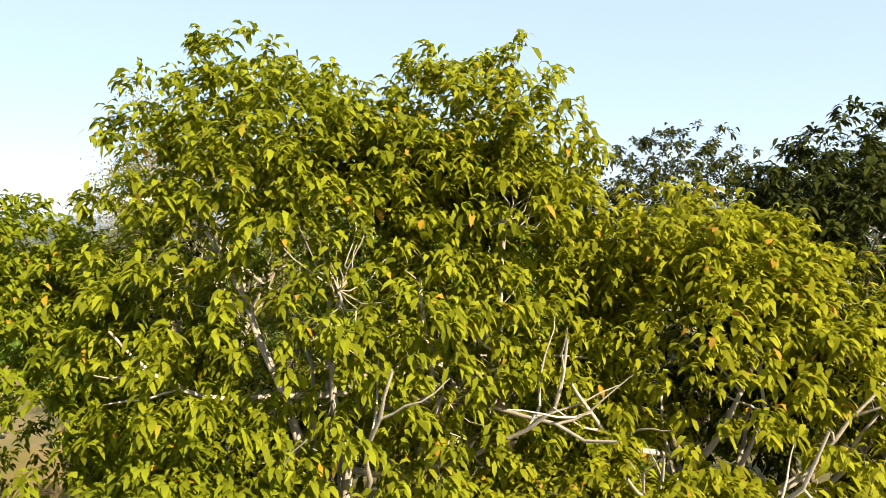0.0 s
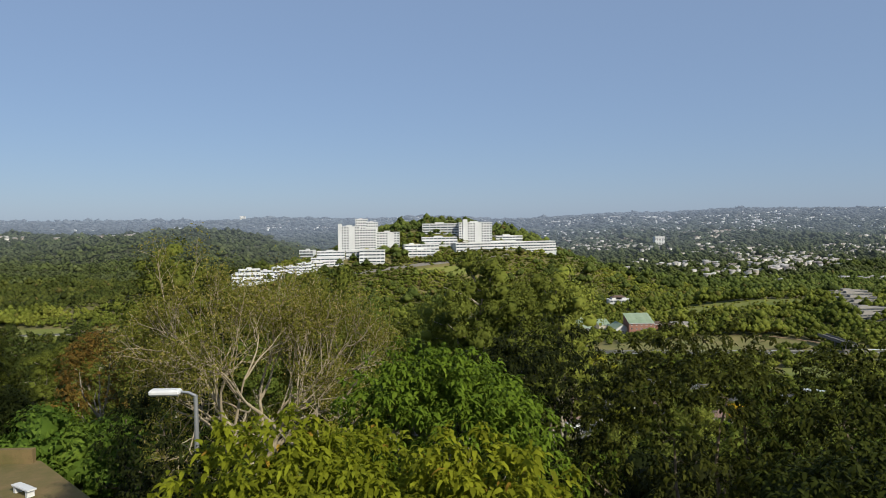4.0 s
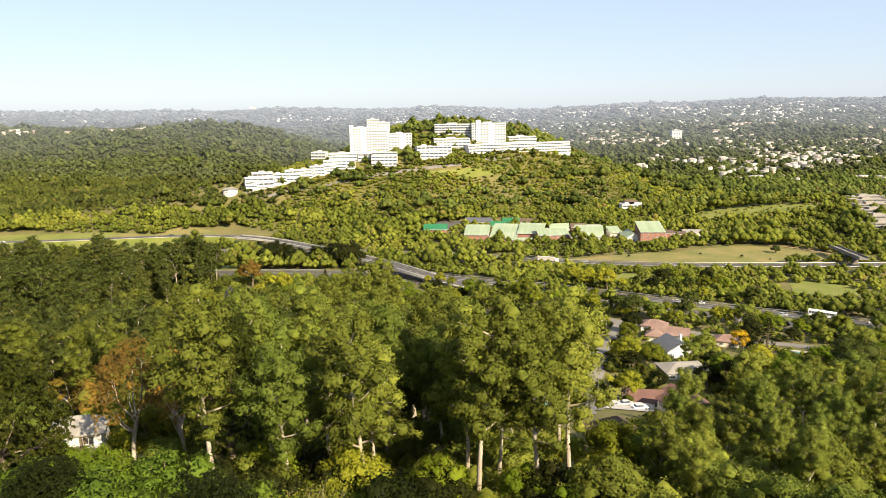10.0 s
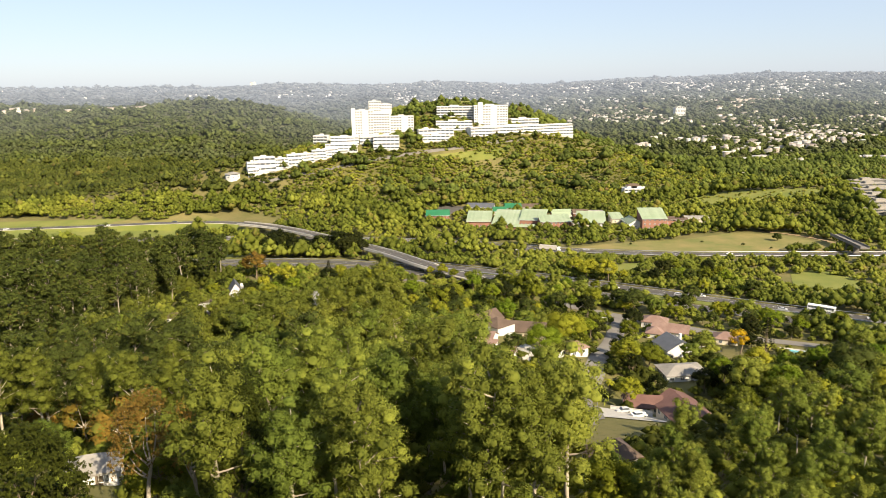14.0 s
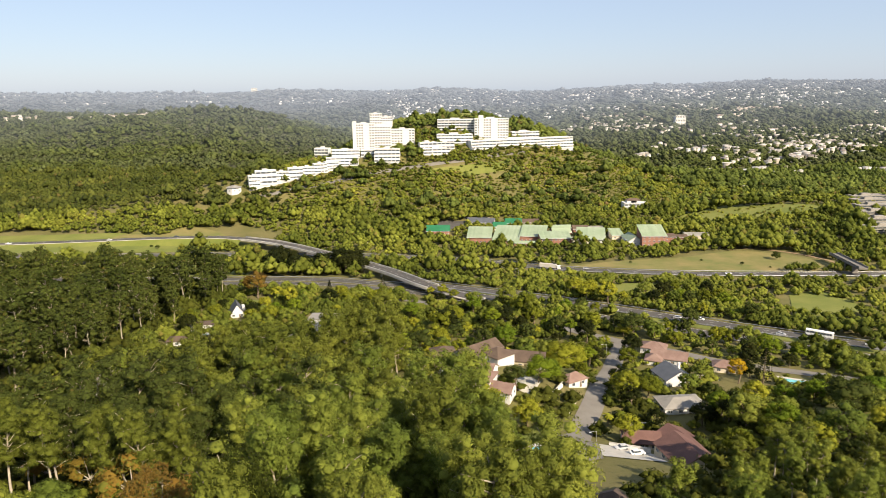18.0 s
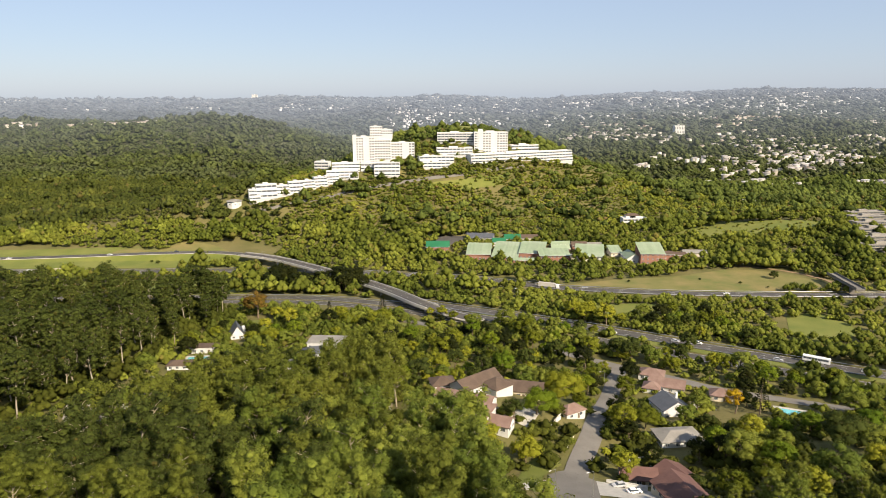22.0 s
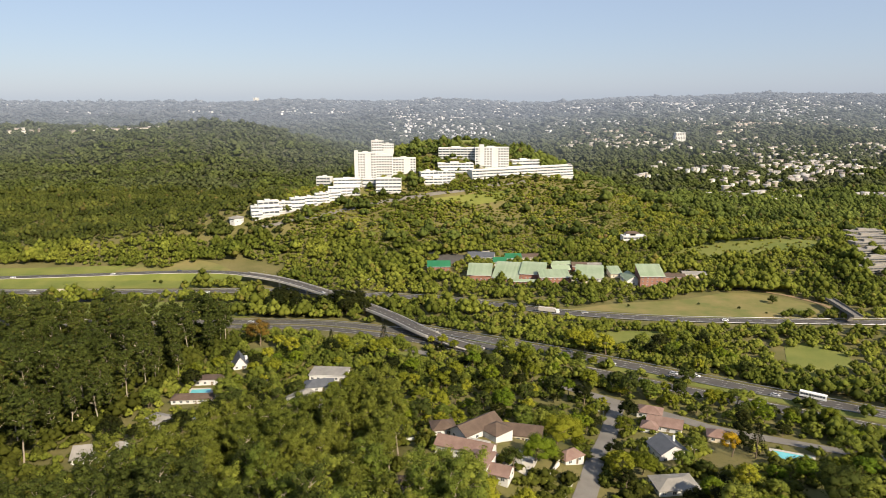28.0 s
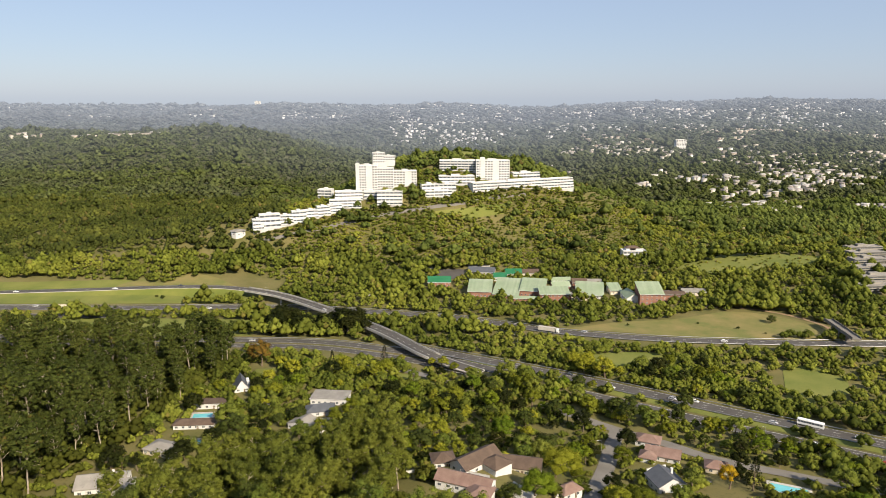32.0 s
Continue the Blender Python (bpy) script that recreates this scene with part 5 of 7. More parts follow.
tagged(put("slip_road_bank", np_mesh("slip_road_bank", side_v.reshape(-1, 3), np.stack([i[:-1, 0], i[:-1, 1], i[1:, 1], i[1:, 0]], -1)), M["grass"]), "grass embankment below the slip road", "bank", "", "structure")
v, q = dashes(fly, 0.0, 0.06, 3, 5, 0.2)
put("lane_marking", np_mesh("lane_marking", v, q), M["paint"], deck)
for px, py, pz in ((-134, 583, -4.9), (-105, 556, -4.5), (-36, 475, -1.5), (-18, 448, 0.0), (-4, 425, 0.6), (-62, 508, -3.2), (-85, 535, -4.0)):
    g = gz(px, py)
    part("pier", boxes((px - 0.7, py - 0.7, g - 1, px + 0.7, py + 0.7, pz - 1.1), (px - 2.6, py - 0.9, pz - 2.1, px + 2.6, py + 0.9, pz - 1.05)), M["concrete"], deck)
fb = thing("footbridge", pose(296, 466, gz(296, 452) + 6.5, 0, 0, -6), "grey concrete bridge over the valley motorway", "bridge")
part("deck", boxes((-3, -22, -1, 3, 22, 0)), M["asphalt_old"], fb)
for sx in (-2.9, 2.9):
    part("parapet", boxes((sx - 0.15, -22, 0, sx + 0.15, 22, 1.1)), M["asphalt_old"], fb)
for sy in (-11, 0, 11):
    part("pier", boxes((-1.8, sy - 0.5, -9, 1.8, sy + 0.5, -1)), M["asphalt_old"], fb)
for ln, offs, nm in ((far_line, (-7.2, 6.6), "motorway_guard_rail"), (b_line, (-6.6, 6.6), "valley_guard_rail"), (left_line, (-5.6,), "slip_guard_rail")):
    gr = thing("guard_rail", pose(0, 0, 0), "galvanised guard rail along the carriageway", "guard rail", "", "structure")
    for o in offs:
        c2 = ln[:, :2] + sideways(ln) * o
        solid_strip("rail", c2, -0.1, 0.1, 0.75, 1.1, M["steel"], gr)

# ---- planting: the tall gums, the gardens, the woods ----
OPEN = [(325, 674, 74, 28), (428, 888, 40, 12), (500, 846, 30, 9), (345, 894, 30, 8), (-225, 516, 105, 22), (-420, 606, 230, 44), (-200, 628, 60, 34), (200, 487, 108, 24), (240, 500, 55, 34), (131, 421, 30, 14), (226, 378, 22, 22), (42, 815, 46, 11), (25, 968, 40, 30),
        (150, 327, 14, 10), (-10, 392, 14, 9), (-106, 404, 9, 9), (48, 520, 60, 8), (35, 170, 12, 14)]
CLEAR_XY = np.concatenate([l[:, :2] for l, w in CLEAR])
CLEAR_W = np.concatenate([np.full(len(l), w) for l, w in CLEAR])
KEEP_A = np.array(KEEP)


def is_free(x, y, margin=0.0):
    """Which places lie clear of roads, houses and open grass."""
    x, y = np.atleast_1d(x).astype(float), np.atleast_1d(y).astype(float)
    ok = np.ones(len(x), bool)
    for s in range(0, len(x), 2000):
        xs, ys = x[s:s + 2000, None], y[s:s + 2000, None]
        ok[s:s + 2000] &= np.min(np.hypot(xs - CLEAR_XY[None, :, 0], ys - CLEAR_XY[None, :, 1]) - CLEAR_W[None], axis=1) > margin
        ok[s:s + 2000] &= np.min(np.hypot(xs - KEEP_A[None, :, 0], ys - KEEP_A[None, :, 1]) - KEEP_A[None, :, 2], axis=1) > margin - 1
    for cx, cy, rx, ry in OPEN:
        ok &= ((x - cx) / (rx + margin)) ** 2 + ((y - cy) / (ry + margin)) ** 2 > 1
    return ok


def scatter(rng, x0, x1, y0, y1, gap, margin=0.0, keep=1.0):
    """Jittered places on a grid, clear of roads and houses."""
    nx, ny = max(1, int((x1 - x0) / gap)), max(1, int((y1 - y0) / gap))
    X, Y = np.meshgrid(np.arange(nx), np.arange(ny))
    X = x0 + (X.ravel() + rng.uniform(0.05, 0.95, X.size)) * gap
    Y = y0 + (Y.ravel() + rng.uniform(0.05, 0.95, Y.size)) * gap
    ok = is_free(X, Y, margin) & (rng.uniform(0, 1, X.size) < keep)
    return X[ok], Y[ok]


def in_sight_plan(x, y):
    return np.abs(x) < 0.74 * (y + 30)


rng = np.random.default_rng(11)
GUMS = [gum_tree_meshes(100 + k, 24.0, 120, 0.34, True) for k in range(5)]
GUMS_FAR = [gum_tree_meshes(120 + k, 24.0, 60, 0.44) for k in range(5)]


def joined_copies(name, me, places, material, label, category):
    """Many far copies of one tree mesh as one object."""
    n = len(me.vertices)
    v = np.empty(n * 3, np.float32)
    me.vertices.foreach_get("co", v)
    v = v.reshape(-1, 3)
    q = np.empty(len(me.loops), np.int32)
    me.loops.foreach_get("vertex_index", q)
    q = q.reshape(-1, 4 if material.name == "pale_bark" else 3)
    nv = np.empty(len(me.loops) * 3, np.float32)
    me.corner_normals.foreach_get("vector", nv)
    pn = np.zeros((n, 3), np.float32)
    pn[q.ravel()] = nv.reshape(-1, 3)
    vs, qs, ns = [], [], []
    for k, (x, y, a, s) in enumerate(places):
        c, sn = math.cos(a), math.sin(a)
        vs.append(v @ (np.array([[c, sn, 0], [-sn, c, 0], [0, 0, 1]]) * s) + np.array([x, y, gz(x, y)]))
        qs.append(q + k * n)
        ns.append(pn @ np.array([[c, sn, 0], [-sn, c, 0], [0, 0, 1]]))
    faces = np.concatenate(qs)
    ob = put(name, np_mesh(name, np.concatenate(vs), *((faces, None) if faces.shape[1] == 4 else (None, faces)), np.concatenate(ns)), material)
    return tagged(ob, label, category, "", "stuff")


def wood_edge(y):
    """The eastern edge of the dark wood on the valley side."""
    return np.interp(y, [150, 200, 240, 262, 300, 330, 360, 390, 410, 440, 470], [-200, -175, -162, -158, -146, -142, -138, -130, -122, -142, -150])


gx, gy = scatter(rng, -175, 150, 64, 275, 9.6, 0.3)
wanted = ((gx < np.where(gy < 102, 0.25 * gy - 1.5, 15.0)) & (gy < 192)) | ((gx < -10) & (gy >= 192) & (gy < 262 + gx * 0.2) & (gx > -118 + (gy - 192) * 0.6)) | ((gx > 0.33 * gy) & (gy < 114)) | ((gx > 0.48 * gy) & (gy > 92) & (gy < 150))
wanted &= ~((gx < -26) & (gx > -95) & (gy < 112)) & in_sight_plan(gx, gy)
gx, gy = gx[wanted], gy[wanted]
far_places = {}
for x, y in zip(gx, gy):
    k, turn, s = int(rng.integers(5)), rng.uniform(0, 360), rng.uniform(0.98, 1.34) * (0.5 if x > 24 else 0.9 if y < 105 else 0.84 if x < -25 and y < 150 else 1.0)
    # left of this edge darker leaf colours stand in for the wood's shade
    edge = -0.3 + rng.normal(0, 0.07)
    if y < 195:
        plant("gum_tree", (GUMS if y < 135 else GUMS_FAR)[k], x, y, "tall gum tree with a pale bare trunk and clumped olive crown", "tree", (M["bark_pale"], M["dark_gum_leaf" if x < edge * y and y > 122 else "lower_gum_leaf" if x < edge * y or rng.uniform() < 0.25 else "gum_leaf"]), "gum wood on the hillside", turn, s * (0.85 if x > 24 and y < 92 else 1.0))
    else:
        far_places.setdefault(k, []).append((x, y, radians(turn), s * 1.08))
for k, places in far_places.items():
    joined_copies("gum_wood_trunks", GUMS_FAR[k][0], places, M["bark_pale"], "pale trunks of the lower gum wood", "woodland")
    joined_copies("gum_wood_crowns", GUMS_FAR[k][1], places, M["lower_gum_leaf"], "olive crowns of the lower gum wood", "woodland")
gx, gy = scatter(rng, -330, -110, 225, 468, 11.6, 0.0)
inside = (gx < wood_edge(gy) - rng.uniform(0, 8, len(gx))) & in_sight_plan(gx, gy)
gx, gy = gx[inside], gy[inside]
side_places = {}
for x, y in zip(gx, gy):
    side_places.setdefault(int(rng.integers(3)), []).append((x, y, rng.uniform(0, 6.28), rng.choice((0.75, 0.95, 1.08, 1.2, 1.32)) * rng.uniform(0.92, 1.08)))
GUMS_SIDE = [gum_tree_meshes(140 + k, 24.0, 20, 0.8) for k in range(3)]
for k, places in side_places.items():
    joined_copies("side_wood_trunks", GUMS_SIDE[k][0], places, M["bark_pale"], "pale trunks of the dark wood on the valley side", "woodland")
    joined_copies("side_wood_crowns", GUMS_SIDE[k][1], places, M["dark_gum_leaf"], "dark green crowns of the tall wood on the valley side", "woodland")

BROAD = [broad_tree_meshes(200 + k, h, w, 32, 28, lf, 0.03, low) for k, (h, w, lf, low) in enumerate(((9, 9, 0.62, 0.15), (11, 9, 0.66, 0.2), (7, 8, 0.55, 0.1), (12, 12, 0.75, 0.2), (6, 6, 0.45, 0.08)))]
gx, gy = scatter(rng, -150, 185, 150, 420, 11.4, 0.2, 0.95)
ok = (gx > wood_edge(gy) + 4) & ((gy > 268) | (gx > 16) | ((gx > -8) & (gy > 196)))
gx, gy = gx[ok], gy[ok]
for x, y in zip(gx, gy):
    k = int(rng.integers(5))
    s = rng.uniform(0.7, 1.3)
    leaf = M[("garden_leaf", "garden_leaf", "fresh_leaf", "dark_leaf", "gum_leaf", "dark_gum_leaf")[int(rng.integers(6))] if x > -95 or y > 330 else ("dark_gum_leaf", "dark_leaf", "gum_leaf")[int(rng.integers(3))]]
    t = plant("garden_tree", BROAD[k], x, y, "bushy green garden tree between houses", "tree", (M["bark_dark"], None), "garden trees", rng.uniform(0, 360), s)
    for c in t.children:
        if c.name.startswith("crown"):
            if not c.data.materials:
                c.data.materials.append(leaf)
            c.material_slots[0].link = "OBJECT"
            c.material_slots[0].material = leaf


belt = near_line[:, :2] + sideways(near_line) * 12.0
for x, y in np.concatenate([belt[::2], belt[1::4] + (3.0, -4.0)]):
    x, y = x + rng.uniform(-2, 2), y + rng.uniform(-2, 2)
    if np.min(np.hypot(service_line[:, 0] - x, service_line[:, 1] - y)) < 6 or np.min(np.hypot(near_line[:, 0] - x, near_line[:, 1] - y)) < 9:
        continue
    plant("roadside_tree", BROAD[int(rng.integers(5))], x, y, "bushy green tree between the motorway and the service road", "tree", (M["bark_dark"], M[("garden_leaf", "gum_leaf", "dark_gum_leaf")[int(rng.integers(3))]]), "trees beside the motorway", rng.uniform(0, 360), rng.uniform(0.6, 1.0))


def wood(name, x, y, r, h, cards, material, label, size=0.55, seed=0, sub=5):
    """A stretch of woodland as one mesh: every tree five clumps of leaf sprays round a dense core."""
    rg = np.random.default_rng(seed)
    n = len(x)
    z = ground(x, y)
    a = rg.uniform(0, 2 * math.pi, (n, 1)) + np.arange(sub)[None] * 2 * math.pi / (sub - 1)
    off = np.where(np.arange(sub) == sub - 1, 0.0, 0.5)[None] * r[:, None]
    cx, cy = x[:, None] + np.cos(a) * off, y[:, None] + np.sin(a) * off
    cz = z[:, None] + h[:, None] * np.where(np.arange(sub) == sub - 1, 0.68, 0.45)[None] * rg.uniform(0.85, 1.12, (n, sub))
    per = max(2, int(cards * 1.3) // sub)
    d = unit(rg.normal(0, 1, (n, sub, per, 3)))
    d[..., 2] = np.abs(d[..., 2]) * 1.0 - 0.3
    d = unit(d)
    cr = r[:, None] * rg.uniform(0.42, 0.66, (n, sub))
    ch = np.minimum(h[:, None] * 0.36, cr)
    p = np.stack([cx, cy, cz], -1)[:, :, None, :] + d * np.stack([cr, cr, ch], -1)[:, :, None, :] * rg.uniform(0.85, 1.12, (n, sub, per, 1))
    s = np.repeat(r * size, sub * per)[:, None] * 0.66
    v, t = leaf_blades(rg, p.reshape(-1, 3), d.reshape(-1, 3) + np.array([0, 0, 0.15]), s, 1.4, 0.35)
    out = unit((p - np.stack([x, y, z + h * 0.4], -1)[:, None, None, :]) / np.stack([r, r, h * 0.6], -1)[:, None, None, :]).reshape(-1, 3)
    nr = np.repeat(unit(d.reshape(-1, 3) * 0.8 + out * 0.45 + rg.normal(0, 0.14, out.shape)), 3, 0)
    shade = rg.uniform(0, 1, n)
    tone = np.repeat(shade, sub * per)
    o = np.array([(1, 0, 0), (0, 1, 0), (-1, 0, 0), (0, -1, 0), (0, 0, 1), (0, 0, -1)], float)
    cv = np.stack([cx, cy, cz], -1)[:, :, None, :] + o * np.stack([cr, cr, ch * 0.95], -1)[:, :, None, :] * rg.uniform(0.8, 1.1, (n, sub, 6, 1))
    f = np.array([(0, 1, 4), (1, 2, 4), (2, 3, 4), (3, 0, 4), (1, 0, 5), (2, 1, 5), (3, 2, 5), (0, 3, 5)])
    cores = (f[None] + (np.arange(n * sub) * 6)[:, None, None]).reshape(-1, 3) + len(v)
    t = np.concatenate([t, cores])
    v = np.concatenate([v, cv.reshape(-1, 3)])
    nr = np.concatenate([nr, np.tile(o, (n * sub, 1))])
    # cores toned down: shade inside the crowns is painted into their colour
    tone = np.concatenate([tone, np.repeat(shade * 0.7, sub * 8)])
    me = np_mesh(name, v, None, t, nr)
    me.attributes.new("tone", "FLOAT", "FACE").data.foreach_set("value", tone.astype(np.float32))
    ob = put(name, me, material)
    return tagged(ob, label, "woodland", "", "stuff")


for k in range(30):        # the clump that hides the middle of the flyover
    x, y = rng.uniform(-122, -46), rng.uniform(486, 512)
    plant("roadside_tree", BROAD[3], x, y - (x + 50) * 0.15, "dark green tree beside the flyover", "tree", (M["bark_dark"], M["dark_leaf"]), "flyover trees", rng.uniform(0, 360), rng.uniform(1.0, 1.55))
for x, y, s in ((6, 404, 0.95), (14, 398, 0.8), (22, 390, 0.8), (0, 410, 0.7), (-20, 420, 0.6)):
    plant("roadside_tree", BROAD[1], x, y, "bright green tree at the end of the flyover", "tree", (M["bark_dark"], M["garden_leaf"]), "flyover trees", rng.uniform(0, 360), s)


def in_sight(x, y, margin=0.06):
    return np.abs(x) < (math.tan(radians(34.5)) + margin) * (y + 30)


def woods(name, x0, x1, y0, y1, gap, cards, rad, high, material, label, seed, keep=1.0, size=0.55, only=None, margin=0.0, sub=5, uneven=0.0):
    rg = np.random.default_rng(seed)
    x, y = scatter(rg, x0, x1, y0, y1, gap, margin, keep)
    ok = in_sight(x, y)
    if only is not None:
        ok &= only(x, y)
    x, y = x[ok], y[ok]
    k = rg.uniform(0.6, 1.3, len(x))
    if uneven:         # belts of tall trees, stretches of low scrub and thin places
        f = np.array([noise.noise(Vector((a / 60, b / 75, seed))) + 0.6 * noise.noise(Vector((a / 19, b / 23, seed + 5))) for a, b in zip(x, y)])
        k = np.exp(f * uneven + rg.normal(0, 0.3, len(x))) * 0.9
        ok = f + rg.uniform(0, 0.5, len(x)) > -0.75
        x, y, k = x[ok], y[ok], np.clip(k[ok], 0.45, 2.3)
    return wood(name, x, y, rad * k ** 0.75, high * k * rg.uniform(0.8, 1.2, len(x)), cards, material, label, size, seed, sub)


def beside(x, y):
    return (x < -150) | (x > 185)


woods("slope_thicket", -95, 100, 64, 125, 6.0, 300, 2.8, 3.6, M["wood_leaf"], "undergrowth on the steep slope", 29, 0.95, 0.17)
# undergrowth coloured dark to paint in the shade between the gum crowns
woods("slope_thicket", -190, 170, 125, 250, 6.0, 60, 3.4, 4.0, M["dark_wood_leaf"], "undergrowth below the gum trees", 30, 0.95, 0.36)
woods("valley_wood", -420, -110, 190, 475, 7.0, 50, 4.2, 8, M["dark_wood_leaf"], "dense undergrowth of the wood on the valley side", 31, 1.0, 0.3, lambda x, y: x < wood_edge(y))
woods("valley_wood", 170, 420, 140, 330, 7.0, 60, 4.4, 8, M["wood_leaf"], "bushes and trees beside the motorway", 32, 1.0, 0.34)
woods("roadside_thicket", -170, 190, 200, 430, 5.6, 44, 2.4, 3.4, M["wood_leaf"], "low shrubs between the gardens", 33, 0.8, 0.4)
woods("motorway_thicket", -150, 470, 330, 480, 5.8, 50, 3.4, 5.5, M["wood_leaf"], "bushes between the two motorways", 34, 0.85, 0.38)
woods("valley_wood", -620, 560, 480, 715, 6.6, 44, 4.2, 8.0, M["wood_leaf"], "green wood on the valley floor", 35, 1.0, 0.4, None, 0.0, 5, 1.1)
rg = np.random.default_rng(77)
sx, sy = rg.uniform(-150, 190, 420), rg.uniform(780, 900, 420)
ok = np.min(np.hypot(sx[:, None] - KEEP_A[None, :, 0], sy[:, None] - KEEP_A[None, :, 1]) - KEEP_A[None, :, 2] * 0.6, axis=1) > 0
sx, sy = sx[ok], sy[ok]
wood("hill_scrub", sx, sy, rg.uniform(1.3, 2.8, len(sx)), rg.uniform(1.5, 3.5, len(sx)), 24, M["wood_leaf"], "scattered bushes on the grass slope", 0.5, 78)
ex, ey = rg.uniform(250, 400, 150), rg.uniform(636, 712, 150)
wood("slope_scrub", ex, ey, rg.uniform(0.8, 2.2, 150), rg.uniform(0.9, 2.6, 150), 24, M["scrub_leaf"], "low bushes dotted over the open slope", 0.5, 81)


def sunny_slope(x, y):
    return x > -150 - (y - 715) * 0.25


hr = curve_points([(-190, 735), (-107, 772), (-69, 791), (-30, 807), (10, 821), (52, 836), (120, 868)], 3.2)
up = hr[:, :2] - sideways(hr) * rg.uniform(6.0, 11.0, (len(hr), 1))
keep = rg.uniform(0, 1, len(up)) < 0.8
up = up[keep]
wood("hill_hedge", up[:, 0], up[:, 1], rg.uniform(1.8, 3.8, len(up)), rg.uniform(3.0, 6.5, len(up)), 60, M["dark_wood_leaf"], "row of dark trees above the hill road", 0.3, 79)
tx = np.concatenate([np.linspace(60, 200, 26), np.linspace(-125, -40, 12), np.linspace(-20, 60, 10), np.linspace(-60, 100, 16)])
ty = np.concatenate([868 + (np.linspace(60, 200, 26) - 121) * 0.45, np.full(12, 797.0), np.full(10, 872.0), np.full(16, 908.0)]) + rg.normal(0, 1.5, 64)
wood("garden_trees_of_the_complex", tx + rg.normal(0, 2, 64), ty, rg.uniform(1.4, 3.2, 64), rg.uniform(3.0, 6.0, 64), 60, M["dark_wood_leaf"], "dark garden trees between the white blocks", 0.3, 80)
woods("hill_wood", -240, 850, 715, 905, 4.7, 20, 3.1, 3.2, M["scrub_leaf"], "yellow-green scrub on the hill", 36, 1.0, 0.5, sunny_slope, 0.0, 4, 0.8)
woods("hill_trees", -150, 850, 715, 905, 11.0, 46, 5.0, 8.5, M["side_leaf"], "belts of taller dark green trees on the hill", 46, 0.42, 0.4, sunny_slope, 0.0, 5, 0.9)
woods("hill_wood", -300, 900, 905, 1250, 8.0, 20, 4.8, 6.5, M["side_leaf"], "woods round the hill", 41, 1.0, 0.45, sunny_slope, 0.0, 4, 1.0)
# off the sunny slope the leaf colour itself carries the shade
woods("side_valley_wood", -950, -100, 715, 1300, 8.6, 20, 5.0, 7.0, M["shaded_side_leaf"], "dark green woods of the side valley", 42, 1.0, 0.45, lambda x, y: ~sunny_slope(x, y), 0.0, 4, 0.6)
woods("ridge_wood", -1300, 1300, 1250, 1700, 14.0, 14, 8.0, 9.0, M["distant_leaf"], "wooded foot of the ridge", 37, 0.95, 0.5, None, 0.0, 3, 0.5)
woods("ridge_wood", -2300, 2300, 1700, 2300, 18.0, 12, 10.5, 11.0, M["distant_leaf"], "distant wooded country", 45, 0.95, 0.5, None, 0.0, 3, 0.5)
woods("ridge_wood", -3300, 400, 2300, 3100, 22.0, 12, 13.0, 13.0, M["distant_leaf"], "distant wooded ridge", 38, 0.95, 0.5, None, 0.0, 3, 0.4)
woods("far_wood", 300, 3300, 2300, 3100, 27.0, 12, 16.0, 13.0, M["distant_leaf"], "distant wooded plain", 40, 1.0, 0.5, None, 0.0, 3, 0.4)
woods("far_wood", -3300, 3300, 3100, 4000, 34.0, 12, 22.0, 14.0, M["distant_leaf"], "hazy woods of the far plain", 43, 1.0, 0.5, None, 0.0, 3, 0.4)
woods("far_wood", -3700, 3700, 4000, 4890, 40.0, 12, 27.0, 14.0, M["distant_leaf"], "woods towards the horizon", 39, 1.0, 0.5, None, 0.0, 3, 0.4)


